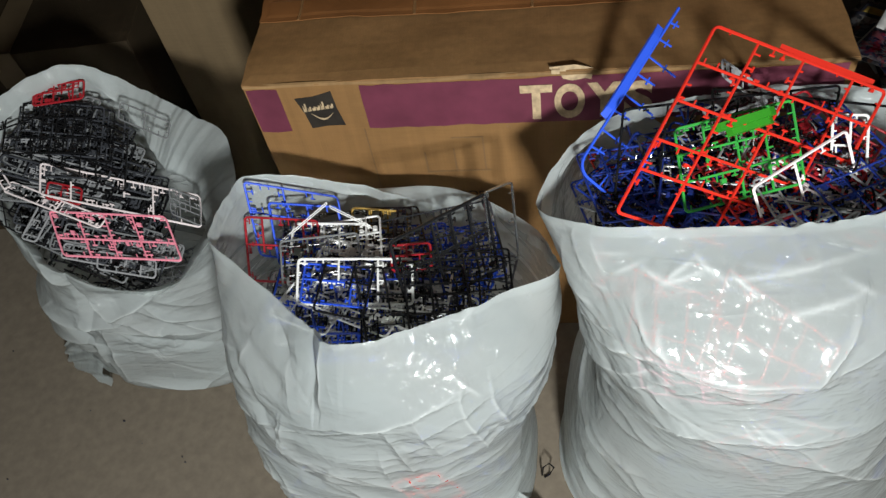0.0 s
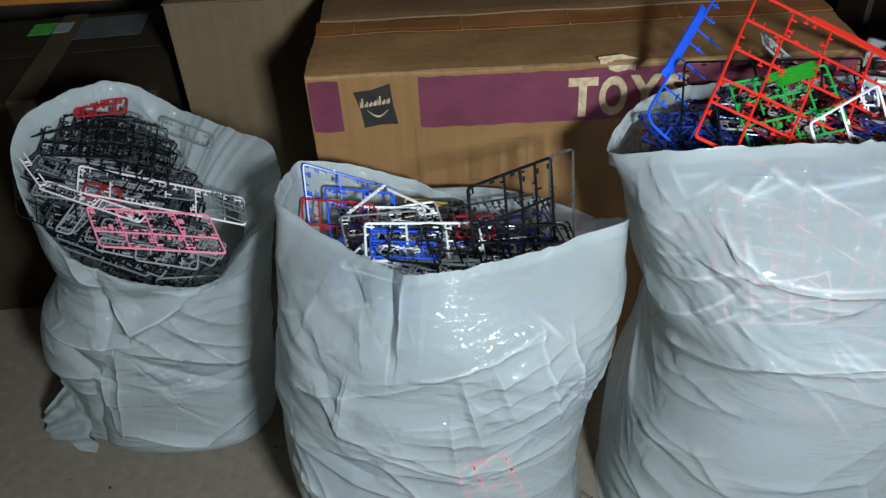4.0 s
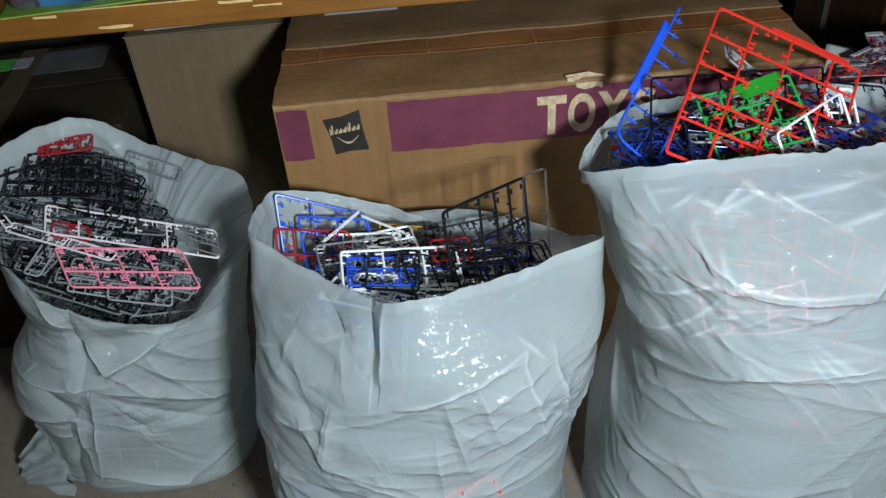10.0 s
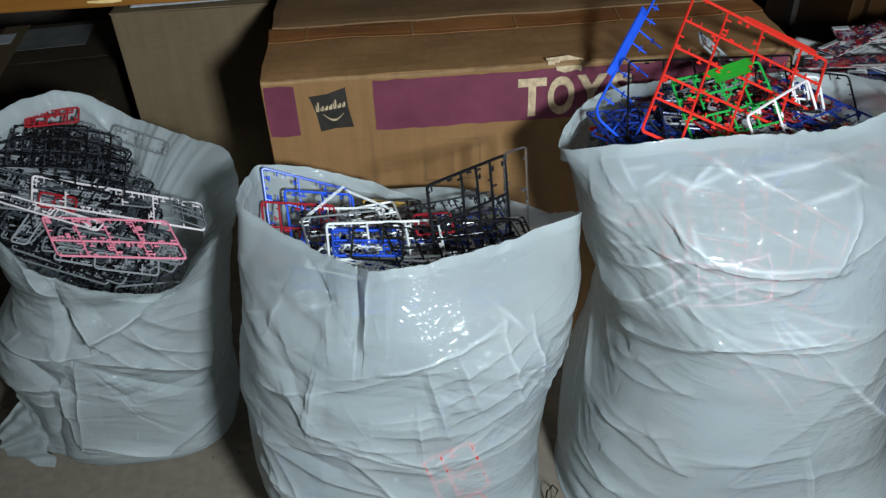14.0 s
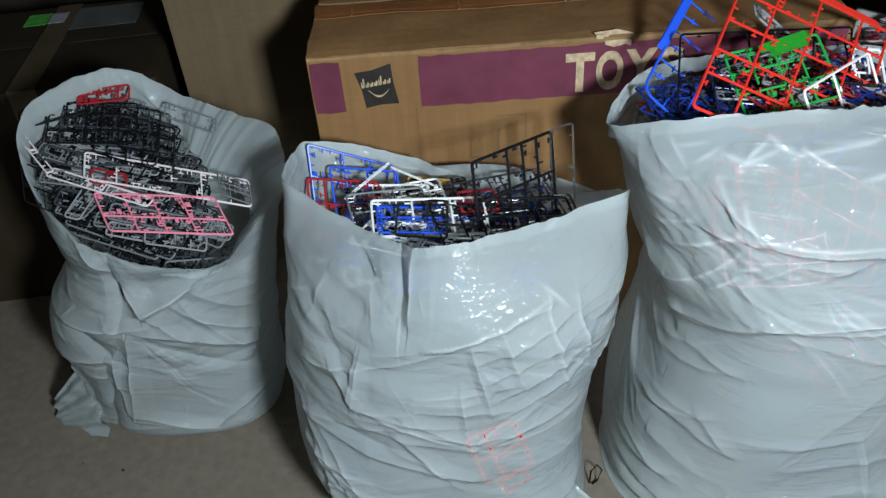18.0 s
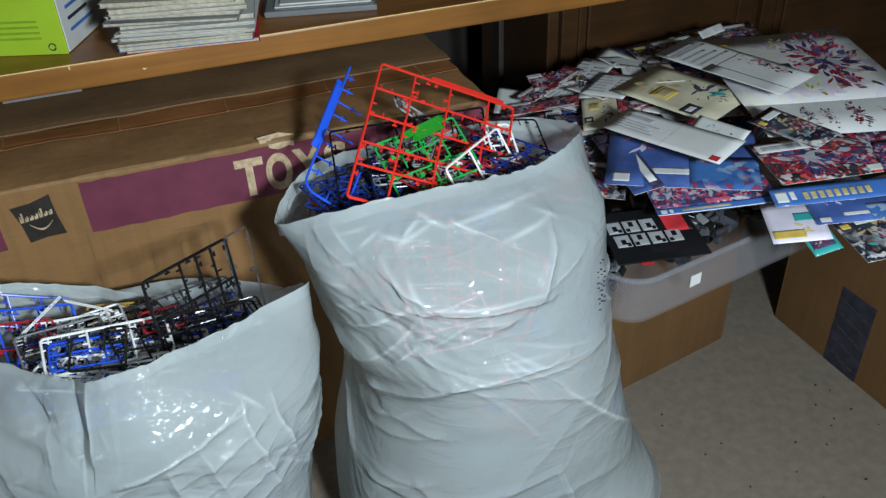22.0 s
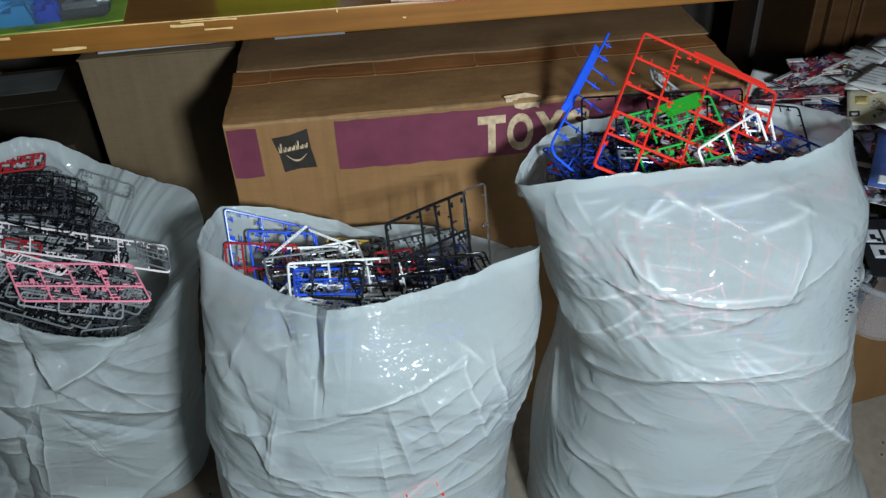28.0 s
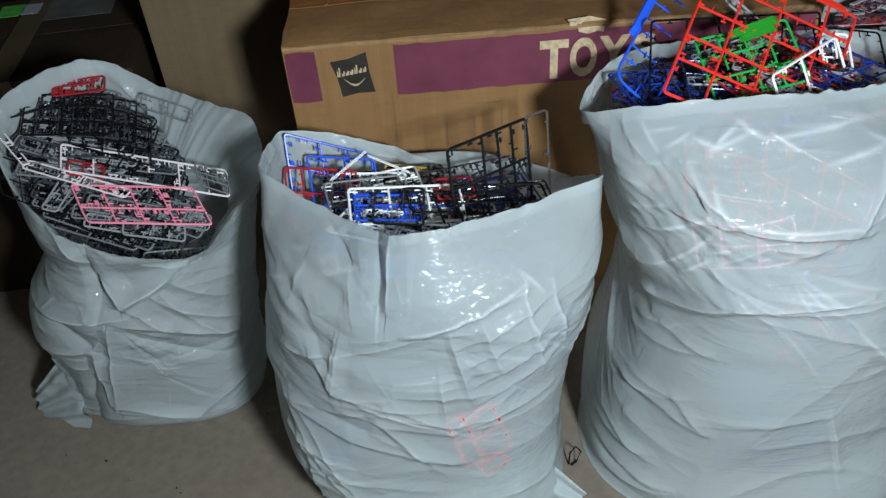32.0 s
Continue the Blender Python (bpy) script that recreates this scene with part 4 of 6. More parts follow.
FOLDS_3B = [(0.701, 0.466, 0.731, 0.436, 0.012, 0.004), (0.671, 0.436, 0.704, 0.471, 0.01, 0.004), (0.715, 0.466, 0.775, 0.502, 0.008, 0.003), (0.775, 0.502, 0.836, 0.497, 0.01, 0.004),
            (0.633, 0.451, 0.657, 0.436, -0.008, 0.005), (0.628, 0.254, 0.714, 0.288, 0.01, 0.004), (0.605, 0.153, 0.684, 0.186, 0.01, 0.004), (0.684, 0.186, 0.728, 0.133, 0.008, 0.004),
            (0.578, 0.056, 0.645, 0.024, 0.01, 0.004), (0.558, -0.061, 0.67, -0.044, 0.012, 0.006), (0.71, 0.166, 0.905, 0.18, 0.005, 0.003), (0.905, 0.18, 0.982, -0.04, 0.007, 0.003),
            (0.915, 0.353, 1.111, 0.126, 0.014, 0.008), (0.63, 0.261, 0.599, 0.133, -0.008, 0.006)]
FOLDS_3C = [(0.641, 0.617, 0.682, 0.625, 0.008, 0.004), (0.623, 0.576, 0.661, 0.585, 0.008, 0.003), (0.681, 0.585, 0.715, 0.562, 0.01, 0.004), (0.712, 0.562, 0.719, 0.545, 0.011, 0.004),
            (0.694, 0.592, 0.714, 0.586, -0.008, 0.003), (0.761, 0.632, 0.79, 0.616, 0.012, 0.007), (0.79, 0.616, 0.881, 0.622, 0.009, 0.004), (0.817, 0.626, 0.945, 0.619, 0.006, 0.003),
            (0.664, 0.602, 0.698, 0.62, 0.009, 0.004), (0.722, 0.604, 0.776, 0.622, 0.009, 0.004), (0.902, 0.611, 0.933, 0.594, 0.009, 0.003)]
FOLDS_3D = [(0.596, 0.613, 0.604, 0.544, 0.018, 0.008), (0.597, 0.495, 0.652, 0.534, 0.012, 0.006), (0.652, 0.534, 0.73, 0.529, 0.016, 0.006), (0.73, 0.529, 0.904, 0.508, 0.016, 0.005),
            (0.599, 0.456, 0.639, 0.343, 0.016, 0.01), (0.639, 0.343, 0.661, 0.353, 0.014, 0.007), (0.661, 0.353, 0.748, 0.402, 0.012, 0.004), (0.748, 0.402, 0.927, 0.409, 0.012, 0.004),
            (0.651, 0.518, 0.69, 0.524, -0.012, 0.006), (0.672, 0.513, 0.707, 0.481, -0.01, 0.006), (0.7, 0.481, 0.73, 0.492, 0.012, 0.005), (0.638, 0.32, 0.608, 0.146, 0.014, 0.01),
            (0.632, 0.275, 0.664, 0.302, 0.01, 0.004), (0.664, 0.302, 0.732, 0.288, 0.01, 0.004), (0.609, 0.166, 0.657, 0.16, 0.012, 0.004), (0.612, 0.18, 0.696, 0.193, 0.009, 0.003),
            (0.657, 0.16, 0.724, 0.133, 0.008, 0.005), (0.571, 0.024, 0.64, 0.037, 0.012, 0.004), (0.563, -0.018, 0.667, -0.029, 0.014, 0.005), (0.56, -0.04, 0.615, -0.029, -0.012, 0.005),
            (0.713, 0.153, 0.913, 0.18, 0.006, 0.003), (0.913, 0.18, 0.962, 0.037, 0.007, 0.003), (0.609, 0.635, 0.617, 0.607, 0.014, 0.008), (0.617, 0.607, 0.639, 0.584, 0.012, 0.006),
            (0.701, 0.615, 0.733, 0.61, 0.014, 0.007), (0.733, 0.61, 0.758, 0.627, 0.012, 0.006), (0.694, 0.592, 0.738, 0.545, 0.014, 0.006), (0.711, 0.598, 0.75, 0.58, -0.01, 0.005),
            (0.738, 0.545, 0.728, 0.574, 0.01, 0.004), (0.803, 0.621, 0.829, 0.604, 0.012, 0.006), (0.856, 0.591, 0.916, 0.6, 0.01, 0.005), (0.794, 0.652, 0.84, 0.649, 0.008, 0.004),
            (0.805, 0.486, 0.856, 0.497, 0.01, 0.004)]

bag_a = bag("plastic_bag",
    [(-0.405, -0.05, 0.535), (-0.4, 0.03, 0.575), (-0.33, 0.11, 0.585), (-0.262, 0.145, 0.574), (-0.17, 0.14, 0.517), (-0.06, 0.085, 0.497),
     (0.008, 0.035, 0.492), (0.036, -0.04, 0.468), (0.034, -0.09, 0.445), (-0.033, -0.17, 0.395), (-0.07, -0.2, 0.375), (-0.128, -0.22, 0.385),
     (-0.248, -0.2, 0.412), (-0.345, -0.14, 0.462)],
    [(-0.1, -0.445, -0.075, -0.165, 0.1, 2.6), (-0.06, -0.445, -0.068, -0.175, 0.12, 2.6), (0.05, -0.438, -0.058, -0.185, 0.12, 2.5), (0.16, -0.478, -0.035, -0.195, 0.115, 2.2),
     (0.26, -0.43, -0.012, -0.2, 0.115, 2.2), (0.345, -0.392, 0.006, -0.195, 0.115, 2.2)],
    FOLDS_1 + FOLDS_1D, 1.0, "half-collapsed white plastic bag of dark model kit frames",
    [(-0.30, 0.26, 0.15, 0.10, 0.9), (-0.15, 0.25, 0.10, 0.08, 0.7), (-0.15, 0.02, 0.12, 0.09, 0.15), (-0.43, 0.0, 0.05, 0.10, 0.9)], 0.5, shoulder=0.008, gain=1.0, droop=(0.085, 0.45))
corner_fin(bag_a, (-0.44, -0.10, 0.07), (-0.42, -0.165, FLOOR + 0.012), (-0.545, -0.10, FLOOR + 0.012), 0.4, 7)
bag_b = bag("plastic_bag",
    [(0.07, -0.235, 0.56), (0.076, -0.15, 0.548), (0.101, -0.1, 0.537), (0.216, -0.08, 0.496), (0.326, -0.07, 0.436), (0.432, -0.08, 0.395),
     (0.501, -0.1, 0.4), (0.54, -0.15, 0.432), (0.582, -0.272, 0.518), (0.512, -0.315, 0.528), (0.437, -0.355, 0.532), (0.322, -0.407, 0.547),
     (0.268, -0.398, 0.541), (0.235, -0.37, 0.529), (0.184, -0.325, 0.527), (0.118, -0.275, 0.541)],
    [(-0.1, 0.125, 0.525, -0.495, -0.13, 2.5), (-0.06, 0.088, 0.53, -0.502, -0.1, 2.5), (0.07, 0.022, 0.526, -0.5, -0.07, 2.5), (0.2, 0.02, 0.544, -0.492, -0.06, 2.4),
     (0.32, 0.038, 0.563, -0.485, -0.06, 2.3), (0.43, 0.057, 0.576, -0.47, -0.06, 2.2)],
    FOLDS_2 + FOLDS_2B + FOLDS_2C + FOLDS_2D, 2.0, "wide white plastic bag of coloured model kit frames",
    [(0.13, 0.44, 0.09, 0.12, 1.0), (0.34, 0.40, 0.16, 0.07, 0.8), (0.14, 0.13, 0.12, 0.12, 0.3), (0.35, 0.25, 0.2, 0.08, 0.35), (0.44, 0.51, 0.12, 0.05, 0.45), (0.40, 0.10, 0.12, 0.10, 0.4)], 0.4, shoulder=0.003, gain=0.55)
corner_fin(bag_b, (0.49, -0.40, 0.0), (0.44, -0.45, FLOOR + 0.012), (0.545, -0.44, FLOOR + 0.012), 1.1)
bag_c = bag("plastic_bag",
    [(0.556, -0.225, 0.605), (0.6, -0.14, 0.612), (0.676, -0.08, 0.62), (0.866, -0.02, 0.594), (1.04, -0.04, 0.6), (1.08, -0.08, 0.608),
     (1.097, -0.165, 0.628), (1.03, -0.25, 0.645), (0.93, -0.29, 0.642), (0.8, -0.305, 0.653), (0.66, -0.3, 0.648), (0.6, -0.275, 0.632)],
    [(-0.1, 0.575, 1.24, -0.51, -0.05, 2.3), (-0.06, 0.558, 1.225, -0.52, -0.03, 2.4), (0.06, 0.578, 1.165, -0.495, 0, 2.6), (0.2, 0.616, 1.12, -0.488, 0, 2.5),
     (0.34, 0.636, 1.094, -0.475, 0, 2.4), (0.43, 0.6, 1.082, -0.462, -0.005, 2.3), (0.54, 0.586, 1.07, -0.425, -0.01, 2.2)],
    FOLDS_3 + FOLDS_3B + FOLDS_3C + FOLDS_3D, 3.0, "bulging white plastic bag heaped with coloured model kit frames",
    [(0.68, 0.55, 0.14, 0.10, 1.0), (0.95, 0.58, 0.12, 0.06, 0.7), (0.70, 0.44, 0.12, 0.06, 0.8), (0.85, 0.20, 0.22, 0.16, 0.1), (0.62, 0.15, 0.06, 0.20, 0.25)], 0.35, lean=0.6, gain=0.6, stop=(1.12, -0.185, 0.36))
for i in range(9):
    for k, x in enumerate((1.012, 1.021, 1.030)):
        if (i * 3 + k) % 5:
            a = on_front(bag_c, x, 0.505 - 0.009 * i, 0.0012)
            part("small_print", box_bm(a[0] - 0.0032, a[0] + 0.0022, a[1] - 0.0004, a[1] + 0.0004, a[2] - 0.0011 - 0.0005 * (k % 2), a[2] + 0.0011), INK, bag_c)


# ---------------------------------------------------------------- model kit frames
class Wire:
    """Collects tubes and small blocks into one mesh."""

    def __init__(self):
        self.v, self.f = [], []

    def tube(self, pts, r, sides=6, closed=False):
        pts = [Vector(p) for p in pts]
        n, start = len(pts), len(self.v)
        for i, p in enumerate(pts):
            a = pts[(i - 1) % n] if closed or i else p
            b = pts[(i + 1) % n] if closed or i < n - 1 else p
            d = (b - a).normalized()
            up = Vector((0, 0, 1)) if abs(d.z) < 0.9 else Vector((1, 0, 0))
            s = d.cross(up).normalized()
            u = s.cross(d)
            for k in range(sides):
                w = 2 * math.pi * k / sides
                self.v.append(p + s * (r * math.cos(w)) + u * (r * math.sin(w)))
        for i in range(n if closed else n - 1):
            for k in range(sides):
                a, b = start + i * sides, start + (i + 1) % n * sides
                self.f.append((a + k, a + (k + 1) % sides, b + (k + 1) % sides, b + k))
        if not closed:
            self.f.append(tuple(start + k for k in range(sides))[::-1])
            self.f.append(tuple(start + (n - 1) * sides + k for k in range(sides)))
        return self

    def block(self, x, y, z, sx, sy, sz):
        b = len(self.v)
        for k in (-1, 1):
            for x1, y1 in ((-1, -1), (1, -1), (1, 1), (-1, 1)):
                self.v.append(Vector((x + x1 * sx * (1 if k < 0 else 0.8), y + y1 * sy * (1 if k < 0 else 0.8), z + k * sz)))
        self.f += [(b + 3, b + 2, b + 1, b), (b + 4, b + 5, b + 6, b + 7)] + [(b + i, b + (i + 1) % 4, b + 4 + (i + 1) % 4, b + 4 + i) for i in range(4)]
        return self

    def link(self, name, mat, parent, label=""):
        return part(name, mesh_from(name, self.v, self.f, mat, False), mat, parent, label)


def rounded(w, h, c, k=4):
    """A rectangle with rounded corners, from its upper left, x to the right and y down to -h."""
    pts = []
    for cx, cy, a0 in ((w - c, -c, 90), (w - c, -h + c, 0), (c, -h + c, -90), (c, -c, 180)):
        for i in range(k + 1):
            a = radians(a0 - 90 * i / k)
            pts.append((cx + c * math.cos(a), cy + c * math.sin(a), 0))
    return pts


def model_frame(mat, w, h, cols, rows, seed, r=0.0017, label="", tab=None, step=0.015, bits=0.06, single=True, full=False):
    """A moulded frame left over from a model kit: rim, bars, and the stubs where parts were cut off."""
    rnd = random.Random(seed)
    ob = empty("model_frame")
    tagged(ob, label, "model kit frame", "cut-out model kit frames")
    Wire().tube(rounded(w, h, min(0.006, h * 0.2)), r, closed=True).link("rim", mat, ob)
    xs = sorted(w * (i + 1 + rnd.uniform(-0.25, 0.25)) / (cols + 1) for i in range(cols))
    ys = sorted(-h * (i + 1 + rnd.uniform(-0.25, 0.25)) / (rows + 1) for i in range(rows))
    lines = [((0, -h * 0.02), (0, -h), 1), ((w, 0), (w, -h), -1), ((0, 0), (w, 0), 1), ((0, -h), (w, -h), 1)]
    for x in xs:
        y0, y1 = (0, -h) if full else rnd.choice(((0, -h), (0, -h), (0, -h * 0.55), (-h * 0.4, -h)))
        Wire().tube([(x, y0, 0), (x, y1, 0)], r * 0.88).link("bar", mat, ob)
        lines.append(((x, y0), (x, y1), 0))
    for y in ys:
        x0, x1 = (0, w) if full else rnd.choice(((0, w), (0, w), (0, xs[-1] if xs else w), (xs[0] if xs else 0, w)))
        Wire().tube([(x0, y, 0), (x1, y, 0)], r * 0.88).link("bar", mat, ob)
        lines.append(((x0, y), (x1, y), 0))
    stubs = Wire()
    for (x0, y0), (x1, y1), way in lines:
        L = math.hypot(x1 - x0, y1 - y0)
        dx, dy = (x1 - x0) / L, (y1 - y0) / L
        s = rnd.uniform(0.004, step)
        while s < L - 0.006:
            side = rnd.choice((-1, 1))
            px, py = x0 + dx * s, y0 + dy * s
            nx, ny = -dy * side, dx * side
            ln = rnd.uniform(0.004, 0.011)
            ex, ey = px + nx * ln, py + ny * ln
            if -0.001 < ex < w + 0.001 and -h - 0.001 < ey < 0.001:
                if single:
                    stubs = Wire()
                stubs.tube([(px, py, 0), (ex, ey, 0)], r * 0.62, 5)
                q = rnd.random()
                if q < 0.35:
                    stubs.tube([(ex - dx * 0.004, ey - dy * 0.004, 0), (ex + dx * 0.004, ey + dy * 0.004, 0)], r * 0.7, 5)
                elif q < 0.35 + bits:
                    stubs.block(ex, ey, 0, rnd.uniform(0.002, 0.005), rnd.uniform(0.002, 0.004), rnd.uniform(0.0012, 0.003))
                if single:
                    stubs.link("stub", mat, ob)
            s += rnd.uniform(0.6, 1.5) * step
    if not single:
        tagged(stubs.link("stub", mat, ob), kind="stuff")
    if tab:
        Wire().block((tab[0] + tab[1]) / 2 * w, 0.004, 0, (tab[1] - tab[0]) / 2 * w, 0.006, 0.0014).link("name_tab", mat, ob, "flat moulded tab")
    return ob


def span(tl, tr, bl):
    """The pose that lays a frame's upper left on tl, its top along tl-tr and its side towards bl."""
    o, x, y = Vector(tl), Vector(tr) - Vector(tl), Vector(tl) - Vector(bl)
    x.normalize()
    y = (y - x * y.dot(x)).normalized()
    z = x.cross(y)
    return Matrix(((x.x, y.x, z.x, o.x), (x.y, y.y, z.y, o.y), (x.z, y.z, z.z, o.z), (0, 0, 0, 1)))


def lay(ob, tl, tr, bl):
    """Lays a frame by three corners; one whose corners are not square is racked by that much."""
    m = span(tl, tr, bl)
    ob.matrix_world = m
    d = m.inverted().to_3x3() @ (Vector(bl) - Vector(tl))
    rack = d.x / d.y
    for o in ob.children:
        for v in o.data.vertices:
            v.co.x += rack * v.co.y
    return ob


# stood-up frames that show singly
lay(model_frame(P_RED, 0.262, 0.262, 3, 4, 11, 0.0024, "bright red plastic model kit frame standing out of a bag", (0.36, 0.92), 0.02, 0.06, True, True),
    (0.783, -0.074, 0.765), (1.016, -0.082, 0.645), (0.652, -0.288, 0.656))
blue = empty("model_frame")
tagged(blue, "bright blue plastic model kit frame with a long flat tab", "model kit frame", "cut-out model kit frames")
Wire().tube([(0.255, 0, 0)] + [(0.02 - 0.02 * math.sin(a), -0.02 + 0.02 * math.cos(a), 0) for a in np.linspace(0, 1.57, 6)] + [(0, -0.14, 0)], 0.0022).link("rim", P_BLUE, blue)
Wire().tube([(0.0, -0.075, 0), (0.10, -0.078, 0)], 0.0019).link("bar", P_BLUE, blue)
Wire().block(0.148, 0.005, 0, 0.072, 0.0075, 0.0014).link("name_tab", P_BLUE, blue, "flat moulded tab")
for u, ln in ((0.035, 0.022), (0.062, 0.045), (0.092, 0.026), (0.118, 0.05), (0.15, 0.03), (0.178, 0.048), (0.205, 0.02), (0.232, 0.014)):
    Wire().tube([(u, 0, 0), (u + 0.004, -ln, 0)], 0.0015, 5).tube([(u - 0.003, -ln * 0.6, 0), (u + 0.008, -ln * 0.6, 0)], 0.0014, 5).link("stub", P_BLUE, blue)
for v, ln in ((0.04, 0.02), (0.10, 0.018), (0.125, -0.012)):
    Wire().tube([(0, -v, 0), (ln, -v - 0.002, 0)], 0.0015, 5).link("stub", P_BLUE, blue)
lay(blue, (0.608, -0.195, 0.640), (0.737, -0.020, 0.735), (0.70, -0.235, 0.56))
lay(model_frame(P_ROSE, 0.15, 0.14, 1, 1, 13, 0.0021, "white plastic model kit frame leaning in a bag"), (0.825, -0.238, 0.642), (0.928, -0.170, 0.650), (0.86, -0.28, 0.55))
lay(model_frame(P_BLACK, 0.30, 0.17, 3, 2, 14, 0.0018, "thin black plastic model kit frame"), (0.668, -0.150, 0.700), (0.975, -0.075, 0.655), (0.655, -0.235, 0.575))
lay(model_frame(P_BLACK, 0.27, 0.16, 2, 1, 15, 0.0018, "thin black plastic model kit frame"), (0.79, -0.085, 0.668), (1.04, -0.09, 0.622), (0.80, -0.2, 0.56))
lay(model_frame(P_GREEN, 0.16, 0.11, 3, 2, 16, 0.002, "green plastic model kit frame", None, 0.011), (0.735, -0.155, 0.665), (0.855, -0.12, 0.665), (0.745, -0.25, 0.615))
lime = empty("clear_green_part")
tagged(lime, "glossy clear green moulded plastic strip", "model part")
Wire().block(0.82, -0.155, 0.677, 0.040, 0.006, 0.003).link("strip", P_LIME, lime)
Wire().block(0.825, -0.165, 0.672, 0.030, 0.005, 0.003).link("strip", P_LIME, lime)
lime.matrix_world = pose(0.82, -0.155, 0.677, 30, -8, 14) @ pose(-0.82, 0.155, -0.671)
lay(model_frame(P_WHITE, 0.05, 0.07, 1, 1, 17, 0.002, "white plastic model kit frame"), (0.945, -0.115, 0.640), (0.985, -0.11, 0.632), (0.94, -0.19, 0.585))
lay(model_frame(P_SILVER, 0.11, 0.02, 2, 0, 18, 0.002, "pale grey plastic model kit frame"), (0.80, -0.07, 0.705), (0.875, -0.075, 0.640), (0.80, -0.09, 0.69))

lay(model_frame(P_BLACK, 0.16, 0.15, 4, 1, 21, 0.0027, "black plastic model kit frame standing against a carton", None, 0.014),
    (0.352, -0.271, 0.584), (0.478, -0.175, 0.568), (0.360, -0.300, 0.450))
lay(model_frame(P_CLEAR, 0.045, 0.15, 0, 0, 22, 0.0021, "clear colourless plastic model kit frame"), (0.477, -0.176, 0.571), (0.514, -0.155, 0.568), (0.480, -0.205, 0.44))
lay(model_frame(P_BLUE, 0.15, 0.12, 2, 2, 23, 0.002, "blue plastic model kit frame leaning on the film", None, 0.011), (0.094, -0.118, 0.543), (0.215, -0.10, 0.482), (0.098, -0.178, 0.43))
lay(model_frame(P_BLUE, 0.11, 0.10, 1, 1, 24, 0.002, "blue plastic model kit frame"), (0.125, -0.13, 0.505), (0.22, -0.125, 0.485), (0.135, -0.2, 0.43))
lay(model_frame(P_DRED, 0.115, 0.10, 3, 1, 25, 0.002, "dark red plastic model kit frame"), (0.090, -0.155, 0.502), (0.197, -0.150, 0.482), (0.10, -0.25, 0.44))
lay(model_frame(P_WHITE, 0.12, 0.10, 2, 1, 26, 0.0021, "white plastic model kit frame"), (0.165, -0.155, 0.482), (0.27, -0.15, 0.470), (0.16, -0.25, 0.44))
lay(model_frame(P_WHITE, 0.17, 0.07, 2, 0, 27, 0.0021, "long white plastic model kit frame lying in a bag", None, 0.016), (0.198, -0.247, 0.514), (0.368, -0.24, 0.500), (0.203, -0.315, 0.497))
for tl, tr in (((0.150, -0.19, 0.482), (0.222, -0.135, 0.508)), ((0.225, -0.135, 0.50), (0.29, -0.16, 0.478))):
    lay(model_frame(P_WHITE, (Vector(tr) - Vector(tl)).length, 0.003, 0, 0, int(tl[0] * 1000), 0.0009, "white plastic strut cut from a model kit frame", None, 0.009), tl, tr, (tl[0] + 0.006, tl[1] - 0.012, tl[2] - 0.004))
lay(model_frame(P_GREY, 0.12, 0.08, 2, 1, 58, 0.0018, "grey plastic model kit frame", None, 0.010), (0.155, -0.20, 0.495), (0.26, -0.18, 0.485), (0.17, -0.27, 0.485))
lay(model_frame(P_BLACK, 0.075, 0.10, 1, 1, 54, 0.0020, "black plastic model kit frame"), (0.240, -0.235, 0.506), (0.312, -0.250, 0.505), (0.236, -0.325, 0.513))
lay(model_frame(P_BLUE, 0.10, 0.07, 2, 1, 55, 0.0019, "blue plastic model kit frame", None, 0.010), (0.205, -0.245, 0.500), (0.30, -0.255, 0.498), (0.21, -0.31, 0.505))
lay(model_frame(P_NAVY, 0.2, 0.12, 3, 2, 28, 0.002, "dark blue plastic model kit frame"), (0.20, -0.24, 0.500), (0.40, -0.22, 0.47), (0.23, -0.34, 0.485))
lay(model_frame(P_GOLD, 0.09, 0.05, 2, 1, 29, 0.002, "gold plastic model kit frame"), (0.25, -0.11, 0.462), (0.33, -0.105, 0.442), (0.25, -0.15, 0.43))
lay(model_frame(P_BLACK, 0.16, 0.12, 3, 2, 30, 0.002, "black plastic model kit frame"), (0.285, -0.26, 0.508), (0.44, -0.24, 0.475), (0.31, -0.36, 0.49))
lay(model_frame(P_BLACK, 0.15, 0.12, 2, 2, 31, 0.002, "black plastic model kit frame"), (0.355, -0.25, 0.505), (0.49, -0.22, 0.475), (0.37, -0.34, 0.49))
lay(model_frame(P_DRED, 0.06, 0.04, 1, 1, 32, 0.002, "dark red plastic model kit frame"), (0.33, -0.21, 0.492), (0.385, -0.20, 0.485), (0.335, -0.25, 0.48))

lay(model_frame(P_PINK, 0.197, 0.078, 3, 1, 41, 0.0020, "pink plastic model kit frame on top of dark ones", None, 0.007, 0.1, True, True), (-0.277, -0.113, 0.476), (-0.083, -0.105, 0.444), (-0.241, -0.180, 0.452))
lay(model_frame(P_ROSE, 0.185, 0.022, 1, 0, 42, 0.0017, "thin white plastic model kit frame sticking out over the rim", None, 0.007), (-0.359, -0.085, 0.500), (-0.189, -0.136, 0.458), (-0.352, -0.063, 0.500))
lay(model_frame(P_ROSE, 0.105, 0.012, 0, 0, 46, 0.0016, "thin white hooked plastic model kit frame"), (-0.422, -0.009, 0.536), (-0.355, -0.085, 0.504), (-0.417, -0.003, 0.534))
